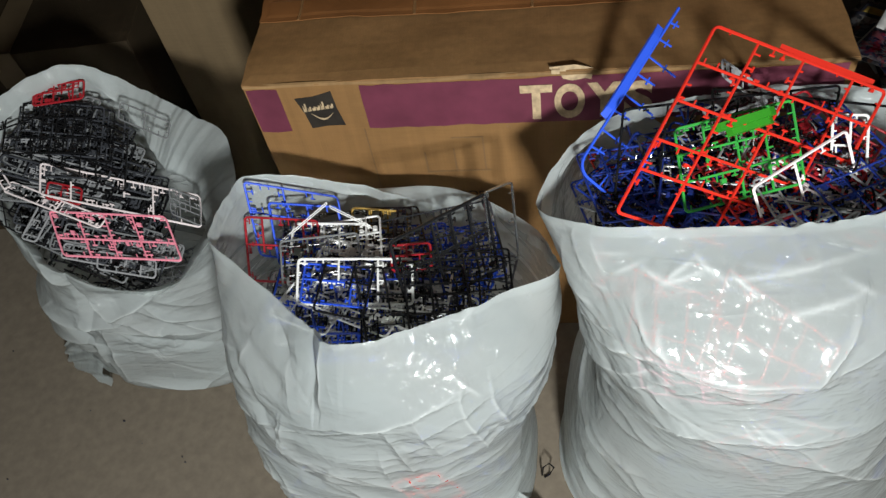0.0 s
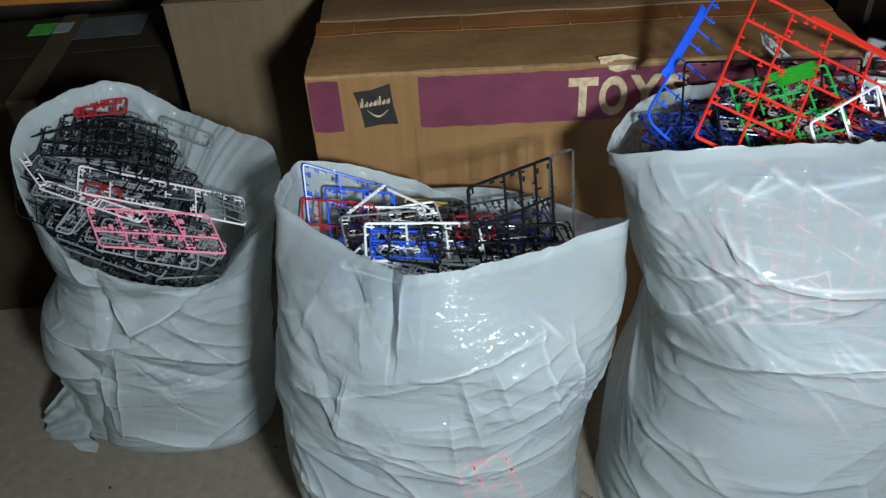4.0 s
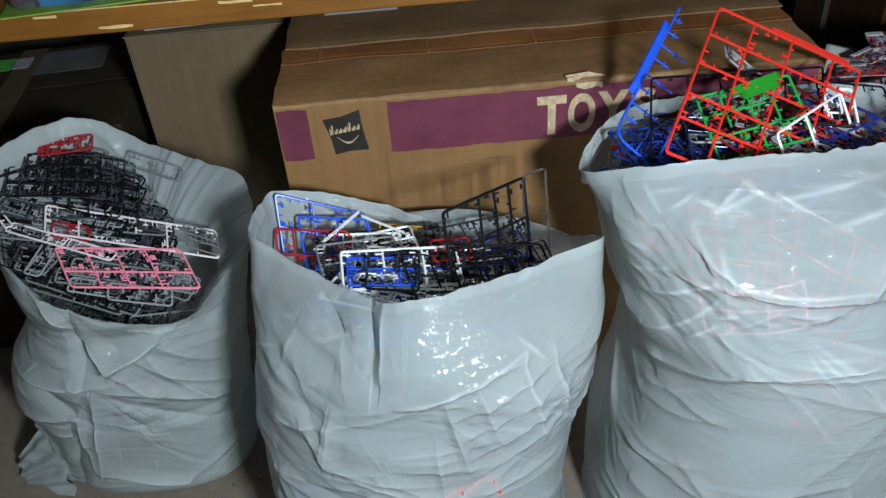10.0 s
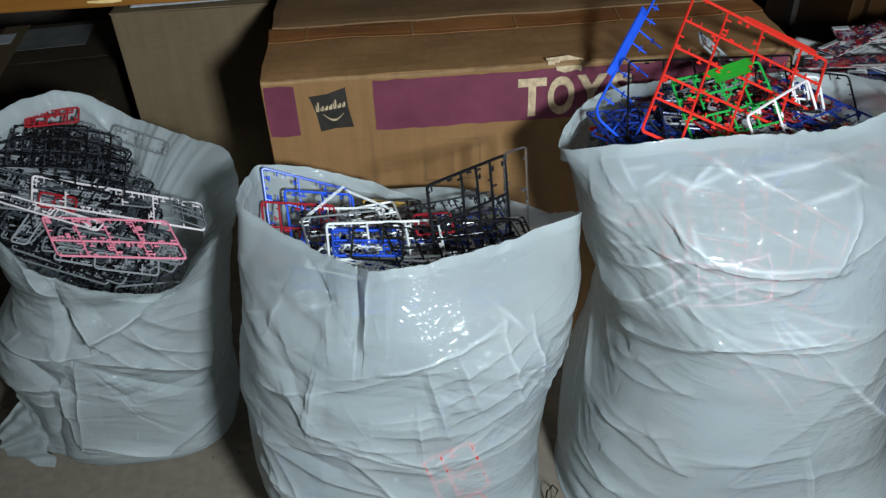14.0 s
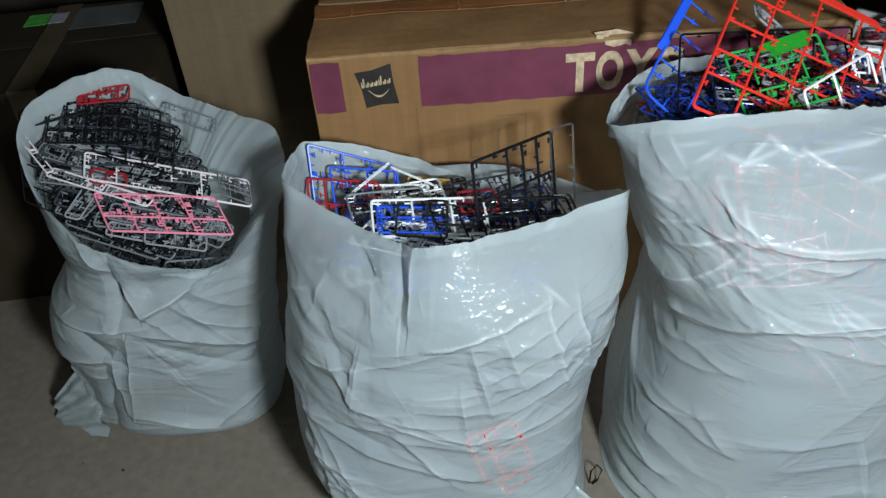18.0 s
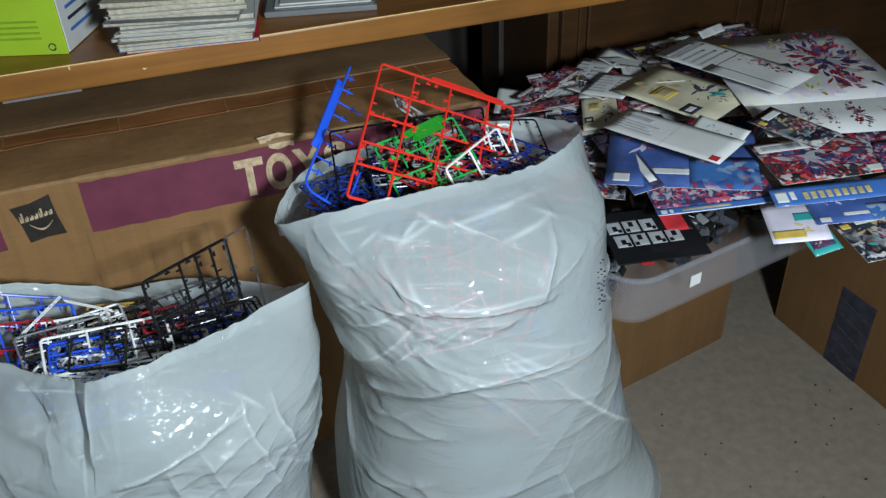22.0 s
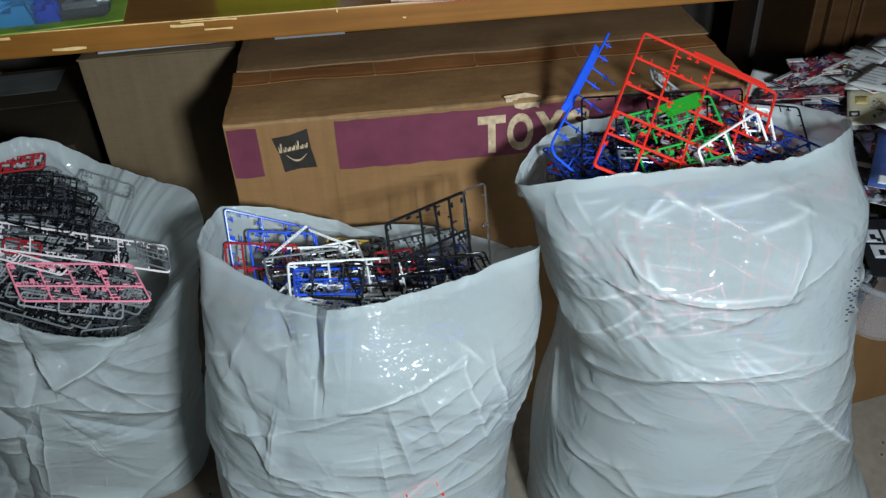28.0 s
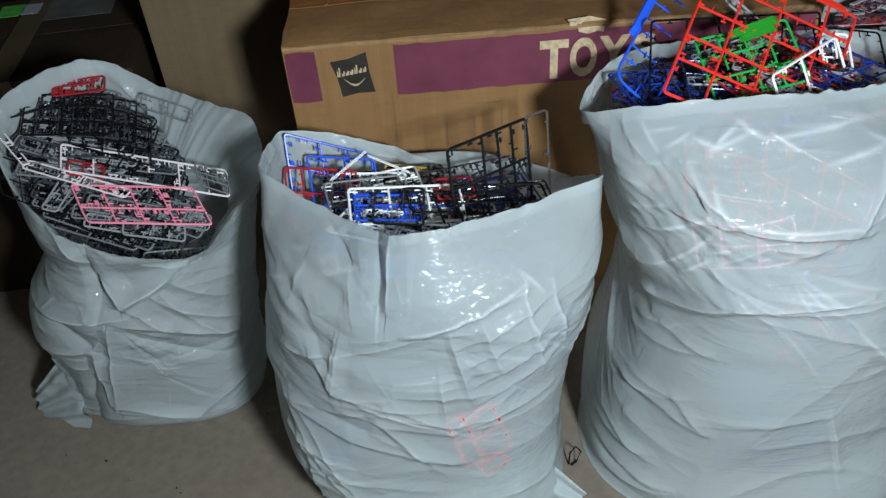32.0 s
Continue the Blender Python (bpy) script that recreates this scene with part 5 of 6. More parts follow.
lay(model_frame(P_ROSE, 0.285, 0.055, 3, 0, 43, 0.0019, "long white comb-like plastic model kit frame", None, 0.009), (-0.307, -0.030, 0.507), (-0.030, -0.062, 0.445), (-0.298, -0.082, 0.490))
lay(model_frame(P_GREY, 0.058, 0.042, 2, 2, 44, 0.0014, "small grey plastic grid frame"), (-0.082, -0.055, 0.462), (-0.028, -0.072, 0.447), (-0.073, -0.094, 0.450))
lay(model_frame(P_SILVER, 0.10, 0.03, 3, 0, 47, 0.0017, "pale grey plastic model kit frame"), (-0.185, -0.172, 0.440), (-0.085, -0.180, 0.420), (-0.183, -0.20, 0.430))
lay(model_frame(P_GREY, 0.10, 0.03, 1, 0, 48, 0.0016, "looped grey plastic model kit frame"), (-0.188, 0.093, 0.526), (-0.094, 0.062, 0.500), (-0.189, 0.065, 0.516))
lay(model_frame(P_BLACK, 0.11, 0.045, 1, 0, 49, 0.0017, "black plastic model kit frame sticking out over the rim"), (-0.431, 0.044, 0.556), (-0.341, 0.093, 0.552), (-0.419, 0.009, 0.545))
lay(model_frame(P_BLACK, 0.12, 0.06, 2, 1, 50, 0.0015, "black plastic model kit frame sticking out over the rim"), (-0.405, -0.06, 0.515), (-0.30, -0.10, 0.485), (-0.395, -0.10, 0.49))
for k, (mat, sd) in enumerate(((P_BLACK, 301), (P_GUN, 302), (P_BLACK, 303), (P_GUN, 304), (P_BLACK, 305))):
    x, y, z = -0.385 + 0.020 * k, 0.075 + 0.010 * (k % 4), 0.552 - 0.004 * k
    lay(model_frame(mat, 0.15, 0.10, 4, 2, sd, 0.0017, "dark plastic model kit frame at the back of a bag", None, 0.013), (x, y, z), (x + 0.145, y + 0.012 - 0.014 * k, z - 0.02 - 0.003 * k), (x + 0.012, y - 0.095, z - 0.026))
lay(model_frame(P_DRED, 0.088, 0.036, 4, 1, 45, 0.0020, "dark red plastic model kit frame", None, 0.008), (-0.343, 0.105, 0.558), (-0.26, 0.128, 0.550), (-0.339, 0.075, 0.548))
lay(model_frame(P_DRED, 0.06, 0.03, 2, 0, 52, 0.002, "dark red plastic model kit frame"), (-0.29, -0.06, 0.492), (-0.235, -0.065, 0.478), (-0.288, -0.085, 0.485))

# heaps: frames of a few kinds, laid over one another
KINDS = {}
for key, mat, w, h, c, r, sd, lab in (
        ("black", P_BLACK, 0.22, 0.14, 4, 3, 61, "black plastic model kit frame in a heap"), ("gun", P_GUN, 0.2, 0.13, 5, 2, 62, "dark grey plastic model kit frame in a heap"),
        ("grey", P_GREY, 0.2, 0.12, 4, 3, 63, "grey plastic model kit frame in a heap"), ("silver", P_SILVER, 0.15, 0.1, 3, 2, 64, "pale grey plastic model kit frame in a heap"),
        ("navy", P_NAVY, 0.18, 0.12, 4, 2, 65, "dark blue plastic model kit frame in a heap"), ("blue", P_BLUE, 0.14, 0.1, 3, 2, 66, "blue plastic model kit frame in a heap"),
        ("red", P_RED, 0.16, 0.1, 3, 2, 67, "red plastic model kit frame in a heap"), ("dred", P_DRED, 0.14, 0.1, 3, 2, 68, "dark red plastic model kit frame in a heap"),
        ("green", P_GREEN, 0.14, 0.1, 3, 2, 69, "green plastic model kit frame in a heap"), ("white", P_WHITE, 0.14, 0.09, 3, 2, 70, "white plastic model kit frame in a heap"),
        ("black_s", P_BLACK, 0.15, 0.10, 4, 3, 72, "black plastic model kit frame in a heap"), ("gun_s", P_GUN, 0.15, 0.09, 5, 2, 73, "dark grey plastic model kit frame in a heap"),
        ("grey_s", P_GREY, 0.14, 0.09, 4, 2, 74, "grey plastic model kit frame in a heap"), ("bars", P_GREY, 0.2, 0.03, 4, 0, 75, "long narrow grey plastic model kit frame in a heap"),
        ("black_bars", P_BLACK, 0.22, 0.04, 5, 0, 76, "long narrow black plastic model kit frame in a heap"), ("gun_bars", P_GUN, 0.17, 0.035, 3, 0, 77, "long narrow dark grey plastic model kit frame in a heap"),
        ("silver_bars", P_SILVER, 0.13, 0.025, 3, 0, 78, "small pale grey plastic model kit frame in a heap"), ("rose", P_ROSE, 0.15, 0.09, 3, 1, 71, "white plastic model kit frame in a heap")):
    KINDS[key] = [model_frame(mat, w, h, c, r, sd, 0.0018, lab, None, 0.010, 0.2, False), w, h, False]


def put_down(kd, p):
    if kd[3]:
        copy_thing(kd[0], p)
    else:
        kd[0].matrix_basis, kd[3] = p, True


def heap(bag_, area, kinds, n, seed, layer, swing=20, limit=None):
    """n frames laid over a tilted four-cornered area (three corners given) within a bag's rim, the later ones higher."""
    rnd = random.Random(seed)
    tl, tr, bl = (Vector(p) for p in area)
    m = span(tl, tr, bl)
    W, H = (tr - tl).length, (bl - tl).length
    for i in range(n):
        kd = KINDS[kinds[int(rnd.random() * len(kinds))]]
        w, h = kd[1], kd[2]
        z = layer * (i - n) / n
        for _ in range(14):
            turn = rnd.uniform(-swing, swing) + rnd.choice((0, 0, 0, 0, 90))
            cx, cy = rnd.uniform(0, W), -rnd.uniform(0, H)
            p = m @ Matrix.Translation((cx, cy, z)) @ pose(0, 0, 0, rnd.uniform(-7, 7), rnd.uniform(-6, 6), turn) @ Matrix.Translation((-w / 2, h / 2, 0))
            if clear_of(bag_, p, w, h, 0.004) and (limit is None or all(limit(p @ Vector((w * u, -h * v, 0))) for u, v in ((0, 0), (1, 0), (0, 1), (1, 1)))):
                put_down(kd, p)
                break


def off_film(p):
    """Whether a point keeps clear of the slack film that hangs in over the frames on one side."""
    return p.x < -0.185 + 0.47 * max(0.0, 0.15 - p.y)


heap(bag_a, ((-0.38, 0.13, 0.548), (-0.06, 0.05, 0.470), (-0.29, -0.20, 0.425)), ["black_s", "black", "gun_s", "black", "black_s", "black_s", "gun", "bars"], 46, 5, 0.08, 12, off_film)
heap(bag_a, ((-0.38, 0.13, 0.560), (-0.06, 0.04, 0.478), (-0.29, -0.20, 0.440)), ["gun_s", "black_s", "black_s", "bars", "black_s", "bars", "black_bars", "gun_bars", "gun_s", "black_bars"], 56, 6, 0.02, 9, off_film)
heap(bag_a, ((-0.36, 0.05, 0.535), (-0.04, 0.02, 0.462), (-0.29, -0.15, 0.462)), ["bars", "silver_bars", "silver_bars", "bars", "gun_bars"], 26, 16, 0.008, 8, off_film)
heap(bag_b, ((0.10, -0.12, 0.475), (0.43, -0.14, 0.44), (0.13, -0.34, 0.47)), ["black", "blue", "grey", "black_s", "gun", "white", "silver", "black"], 28, 7, 0.06)
heap(bag_b, ((0.22, -0.16, 0.475), (0.45, -0.18, 0.455), (0.26, -0.34, 0.495)), ["black_s", "black", "gun_s", "blue", "white"], 10, 8, 0.012)
heap(bag_c, ((0.62, -0.07, 0.58), (1.08, -0.05, 0.55), (0.64, -0.30, 0.59)), ["black", "navy", "grey", "black_s", "gun", "blue", "green", "red"], 30, 9, 0.06)
heap(bag_c, ((0.66, -0.08, 0.605), (1.05, -0.07, 0.575), (0.66, -0.28, 0.605)), ["green", "red", "blue", "black_s", "navy", "red", "gun", "blue"], 18, 10, 0.018, 35)
heap(bag_c, ((0.66, -0.09, 0.612), (1.03, -0.08, 0.590), (0.66, -0.28, 0.606)), ["black_bars", "navy", "blue", "gun_s", "black_bars", "navy", "black_s", "bars"], 22, 19, 0.02, 60)
heap(bag_c, ((0.78, -0.09, 0.625), (1.0, -0.08, 0.605), (0.78, -0.27, 0.618)), ["silver_bars", "blue", "rose", "silver_bars", "black_bars", "silver_bars", "navy", "dred"], 22, 20, 0.012, 80)
# frames that lie against the film from within
def pressed(mat, bag_, x, z, w, h, lean, cols, rows, label, r=0.0016, depth=0.006):
    """A frame inside a bag that lies along the film: w by h from its upper left x, z, leaning by some degrees."""
    ob = empty("model_frame")
    tagged(ob, label, "model kit frame", "cut-out model kit frames")
    c, sn = math.cos(radians(lean)), math.sin(radians(lean))

    def at(u, v):
        return on_front(bag_, x + u * c + v * sn, z + u * sn - v * c, -depth)

    def line(name, u0, v0, u1, v1):
        Wire().tube([at(u0 + (u1 - u0) * k / 8, v0 + (v1 - v0) * k / 8) for k in range(9)], r, 5).link(name, mat, ob)

    rnd = random.Random(int(x * 1000))
    for k in range(cols + 2):
        u = w * (k + (rnd.uniform(-0.3, 0.3) if 0 < k <= cols else 0)) / (cols + 1)
        line("bar", u, 0, u, h)
    for k in range(rows + 2):
        line("bar", 0, h * k / (rows + 1), w, h * k / (rows + 1))
    for k in range(cols * 4):
        u, v = w * (k % cols + 0.5) / cols, h * (k // cols + 0.3) / 4
        line("stub", u, v, u + 0.012 * (-1) ** k, v + 0.004)
    return ob


def packed(bag_, x0, x1, z0, z1, kinds, n, seed):
    """Frames standing on edge inside a bag, close behind its front."""
    rnd = random.Random(seed)
    for _ in range(n):
        kd = KINDS[rnd.choice(kinds)]
        w, h = kd[1], kd[2]
        for _ in range(8):
            x, z, dp = rnd.uniform(x0, x1), rnd.uniform(z0, z1), rnd.uniform(0.015, 0.075)
            p = Vector(on_front(bag_, x, z, -dp))
            q = Vector(on_front(bag_, x + 0.05, z, -dp))
            u = Vector(on_front(bag_, x, z + 0.05, -dp))
            m = span(p, p + (q - p).normalized(), p - (u - p).normalized()) @ pose(0, 0, 0, rnd.uniform(-6, 6), rnd.uniform(-6, 6), rnd.uniform(-40, 40)) @ Matrix.Translation((-w / 2, h / 2, 0))
            if clear_of(bag_, m, w, h, 0.007):
                put_down(kd, m)
                break


packed(bag_a, -0.38, -0.05, 0.08, 0.30, ["black_s", "gun_s", "black_s", "grey_s", "bars"], 20, 31)
packed(bag_b, 0.10, 0.50, 0.08, 0.42, ["black", "gun", "navy", "black_s", "gun_s"], 28, 32)
packed(bag_c, 0.62, 1.08, 0.08, 0.50, ["black", "gun", "navy", "black_s", "gun_s"], 30, 33)
pressed(P_RED, bag_b, 0.316, 0.236, 0.075, 0.12, 14, 1, 1, "red plastic model kit frame behind white film", 0.003, 0.0034)
pressed(P_RED, bag_b, 0.364, 0.113, 0.04, 0.032, 28, 0, 0, "small red plastic frame behind white film", 0.0027, 0.0027)
pressed(P_RED, bag_c, 0.678, 0.603, 0.10, 0.08, -8, 2, 1, "red plastic model kit frame behind white film", 0.0013, 0.016)
pressed(P_RED, bag_c, 0.787, 0.616, 0.14, 0.12, -25, 3, 2, "red plastic model kit frame behind white film", 0.0013, 0.016)
pressed(P_RED, bag_c, 0.864, 0.45, 0.12, 0.14, -38, 1, 1, "red plastic model kit frame behind white film", 0.0011, 0.016)
pressed(P_PINK, bag_c, 0.678, 0.524, 0.12, 0.07, 10, 2, 1, "pink plastic model kit frame behind white film")
pressed(P_BLUE, bag_c, 1.047, 0.247, 0.05, 0.03, -20, 0, 0, "blue plastic frame behind white film")

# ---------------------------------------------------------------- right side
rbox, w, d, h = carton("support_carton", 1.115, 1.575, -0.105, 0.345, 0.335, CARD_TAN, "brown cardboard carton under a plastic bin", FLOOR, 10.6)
for y0, y1, sd in ((-d, -0.002, 3.0), (0.002, d, 7.0)):
    v, f = crumpled(-w, w, y0, y1, h - 0.006, 0.005, sd, 0.002, 20, 6)
    part("top_flap", mesh_from("top_flap", v, f, CARD), CARD, rbox)

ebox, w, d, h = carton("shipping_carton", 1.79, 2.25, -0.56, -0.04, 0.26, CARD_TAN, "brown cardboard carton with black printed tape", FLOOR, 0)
for y0, y1, sd in ((-d, -0.002, 13.0), (0.002, d, 17.0)):
    v, f = crumpled(-w, w, y0, y1, h - 0.006, 0.005, sd, 0.002, 20, 6)
    part("top_flap", mesh_from("top_flap", v, f, CARD), CARD, ebox)
tape = part("printed_tape", box_bm(-w - 0.0012, -w - 0.0003, -0.012, 0.085, FLOOR, 0.112), INK, ebox, "black printed parcel tape")
for i in range(5):
    for k in range(4):
        part("tape_print", box_bm(-w - 0.0018, -w - 0.0013, 0.002 + 0.019 * k, 0.017 + 0.019 * k, FLOOR + 0.02 + 0.036 * i + 0.004 * k, FLOOR + 0.026 + 0.036 * i + 0.004 * k), P_GUN, tape)

# the bin
bin_ = empty("storage_bin", (1.33, -0.045, 0.3375), 9.5)
tagged(bin_, "wide cloudy clear plastic storage bin heaped with leaflets", "plastic bin")


def bin_shell(w, d, h, t, flare):
    bm = bmesh.new()
    for inset in (0.0, t):
        rings_ = []
        for z, k in ((inset, 0.0), (h, flare)):
            pts = rounded(2 * (w + k - inset), 2 * (d + k - inset), 0.05, 6)
            rings_.append([bm.verts.new((x - (w + k - inset), y + (d + k - inset), z)) for x, y, _ in pts])
        a, b = rings_
        for i in range(len(a)):
            j = (i + 1) % len(a)
            bm.faces.new((a[i], a[j], b[j], b[i]) if inset else (a[j], a[i], b[i], b[j]))
        bm.faces.new(a[::-1] if inset else a)
        if inset:
            for i in range(len(b)):
                j = (i + 1) % len(b)
                bm.faces.new((last[i], last[j], b[j], b[i]))
        last = b
    bmesh.ops.recalc_face_normals(bm, faces=bm.faces[:])
    return bm


part("shell", bin_shell(0.29, 0.291, 0.105, 0.003, 0.017), P_BIN, bin_)
lip = Wire()
lip.tube([(x - 0.31, y + 0.311, 0.105) for x, y, _ in rounded(0.62, 0.622, 0.06, 6)], 0.0055, 8, closed=True)
lip.link("rolled_lip", P_BIN, bin_)
part("price_label", box_bm(-0.16, -0.135, -0.3030, -0.3020, 0.045, 0.068), PAPER, bin_, "small torn white label")

# wooden cabinet
cab = empty("wooden_cabinet", (1.40, 0.50, FLOOR))
tagged(cab, "dark stained wooden cabinet with raised panel doors", "cabinet")
part("carcass", box_bm(0.0, 1.3, 0.02, 0.45, 0.0, 1.2, 0.004), WALNUT, cab)
for i in range(2):
    x = 0.03 + 0.63 * i
    door = part("door", box_bm(x, x + 0.6, 0.0, 0.0195, 0.08, 1.05, 0.003), WALNUT, cab)
    bm = box_bm(x + 0.07, x + 0.53, -0.008, -0.0005, 0.15, 0.98, 0.006)
    part("raised_panel", bm, WALNUT, door)
    for a, b, c, e in ((x + 0.045, x + 0.06, 0.13, 1.0), (x + 0.54, x + 0.555, 0.13, 1.0)):
        part("moulding", box_bm(a, b, -0.006, -0.0005, c, e, 0.003), WALNUT, door)
    part("moulding", box_bm(x + 0.0605, x + 0.5395, -0.006, -0.0005, 0.985, 1.0, 0.003), WALNUT, door)


# ---------------------------------------------------------------- leaflets
def sheet_mesh(name, x0, y0, x1, y1, z, thick, bend, twist, mat, nx=10, ny=6):
    verts, faces = [], []
    for s in (0, 1):
        for j in range(ny + 1):
            for i in range(nx + 1):
                x, y = x0 + (x1 - x0) * i / nx, y0 + (y1 - y0) * j / ny
                verts.append((x, y, z + s * thick + bend * x * x * 9 + twist * x * y * 12))
    k = (nx + 1) * (ny + 1)
    for j in range(ny):
        for i in range(nx):
            a = j * (nx + 1) + i
            faces += [(a, a + nx + 1, a + nx + 2, a + 1), (k + a, k + a + 1, k + a + nx + 2, k + a + nx + 1)]
    ringi = [i for i in range(nx + 1)] + [j * (nx + 1) + nx for j in range(1, ny + 1)]
    ringi += [ny * (nx + 1) + i for i in range(nx - 1, -1, -1)] + [j * (nx + 1) for j in range(ny - 1, 0, -1)]
    for a, b in zip(ringi, ringi[1:] + ringi[:1]):
        faces.append((a, b, k + b, k + a))
    return mesh_from(name, verts, faces, mat, True)


def shards(w, h, area, n, seed, level, bend, twist, mat):
    """Printed picture matter: n slanting slivers of one ink within an area of a sheet."""
    rnd = random.Random(seed)
    a, b, c, e = area
    verts, faces = [], []
    for i in range(n):
        gx, gy = rnd.gauss(0, 0.2), rnd.gauss(0, 0.22)
        x, y = ((a + c) / 2 + (c - a) * gx - 0.5) * w, ((b + e) / 2 + (e - b) * gy - 0.5) * h
        L = rnd.uniform(0.08, 0.36) * min((c - a) * w, (e - b) * h)
        t, wd = math.atan2(gy * (e - b) * h, gx * (c - a) * w) + rnd.uniform(-0.6, 0.6), L * rnd.uniform(0.15, 0.55)
        ux, uy = math.cos(t), math.sin(t)
        for p, q in ((-1, -0.5), (0.2, -1), (1, 0.1), (0.1, 1), (-0.7, 0.6)):
            X = min(max(x + ux * p * L / 2 - uy * q * wd / 2, (a - 0.5) * w), (c - 0.5) * w)
            Y = min(max(y + uy * p * L / 2 + ux * q * wd / 2, (b - 0.5) * h), (e - 0.5) * h)
            verts.append((X, Y, level + 0.0000007 * i + bend * X * X * 9 + twist * X * Y * 12))
        faces.append(tuple(range(5 * i, 5 * i + 5)))
    return mesh_from("picture", verts, faces, mat)


def leaflet(w, h, base, patches, m, label, bend=0.01, twist=0.008):
    """A printed paper sheet, w by h about its middle, with printed patches: x0, y0, x1, y1 in shares of its size, material, and a count for slivers."""
    ob = empty("leaflet")
    tagged(ob, label, "leaflet", "leaflets heaped in the bin")
    part("paper", sheet_mesh("paper", -w / 2, -h / 2, w / 2, h / 2, 0, 0.0006, bend, twist, base), base, ob)
    sd = int((m.translation.x * 31 + m.translation.y * 57) * 1000)
    for i, (a, b, c, e, mat, *n) in enumerate(patches):
        level = 0.00072 + 0.00007 * i
        if n:
            tagged(part("picture", shards(w, h, (a, b, c, e), n[0], sd + i, level, bend, twist, mat), mat, ob), kind="stuff")
        else:
            part("print", sheet_mesh("print", (a - 0.5) * w, (b - 0.5) * h, (c - 0.5) * w, (e - 0.5) * h, level, 0.00003, bend, twist, mat, 8, 5), mat, ob)
    ob.matrix_world = m
    return ob


I_CRIM, I_PINK, I_NIGHT = plain("crimson_ink", (0.27, 0.02, 0.045), 0.25, spread=0.5, scale=120), plain("rose_ink", (0.50, 0.10, 0.17), 0.3, spread=0.4, scale=100), plain("night_ink", (0.045, 0.04, 0.085), 0.22, spread=0.6, scale=60)
I_SKY, I_LILAC, I_SAND = plain("sky_ink", (0.05, 0.09, 0.26), 0.25, spread=0.6, scale=9), plain("lilac_ink", (0.53, 0.48, 0.55), 0.35, spread=0.3, scale=7), plain("sand_ink", (0.42, 0.33, 0.17), 0.3, spread=0.5, scale=14)
I_CREAM = plain("cream_ink", (0.52, 0.47, 0.33), 0.35, spread=0.25, scale=12)
I_LEAF = plain("yellow_green_ink", (0.36, 0.42, 0.05), 0.3, spread=0.4, scale=20)


def figure(a, b, c, e, n=16):
    """Slivers of red, dark and pale ink that make up one picture."""
    return [(a, b, c, e, ART_RED, n), (a, b, c, e, I_CRIM, n), (a + (c - a) * 0.1, b, c, e, ART_PINK, n), (a, b, c, e, I_NIGHT, n // 2), (a + (c - a) * 0.1, b + (e - b) * 0.1, c, e, PAPER_GREY, n // 2)]


def text(a, b, c, e, rows, mat=PAPER_GREY):
    return [(a, b + (e - b) * (i + 0.2) / rows, c - (c - a) * 0.13 * (i * 7 % 3), b + (e - b) * (i + 0.62) / rows, mat) for i in range(rows)]


BARS = text(0.06, 0.15, 0.5, 0.85, 6) + text(0.56, 0.2, 0.94, 0.8, 5) + [(0.06, 0.88, 0.3, 0.95, INK)]
WHITE_STRIP = text(0.05, 0.2, 0.42, 0.6, 4) + [(0.06, 0.66, 0.3, 0.8, PAPER_GREY), (0.5, 0.0, 0.503, 1.0, PAPER_GREY), (0.9, 0.05, 0.97, 0.22, P_PRINT_RED)]
PICTURE_SHEET = [(0.0, 0.27, 1.0, 1.0, ART_PALE), (0.35, 0.3, 0.62, 0.5, I_LEAF, 9), (0.3, 0.3, 1.0, 1.0, PAPER, 10)] + figure(0.5, 0.36, 0.97, 0.98, 46) + [(0.42, 0.8, 0.6, 0.97, I_SAND, 14), (0.05, 0.82, 0.2, 0.94, P_PRINT_YEL), (0.07, 0.85, 0.18, 0.91, I_SAND),
                 (0.12, 0.70, 0.42, 0.76, P_PRINT_BLUE, 20), (0.2, 0.62, 0.48, 0.66, INK), (0.2, 0.56, 0.4, 0.585, INK)] + figure(0.26, 0.03, 0.36, 0.25, 14) + figure(0.38, 0.03, 0.46, 0.25, 14) + figure(0.52, 0.03, 0.66, 0.25, 16) + [(0.72, 0.04, 0.80, 0.22, I_PINK, 10), (0.84, 0.05, 0.97, 0.2, PAPER_GREY, 12)]
PINK_SHEET = [(0.0, 0.18, 1.0, 0.98, ART_PINK)] + figure(0.02, 0.2, 0.3, 0.95, 24) + figure(0.33, 0.25, 0.62, 0.97, 26) + figure(0.66, 0.22, 0.98, 0.95, 26) + [(0.42, 0.22, 0.62, 0.34, I_PINK), (0.0, 0.0, 1.0, 0.17, P_PRINT_BLUE), (0.03, 0.03, 0.08, 0.14, PAPER), (0.1, 0.03, 0.13, 0.14, PAPER)] + text(0.2, 0.02, 0.6, 0.16, 1, I_SAND)
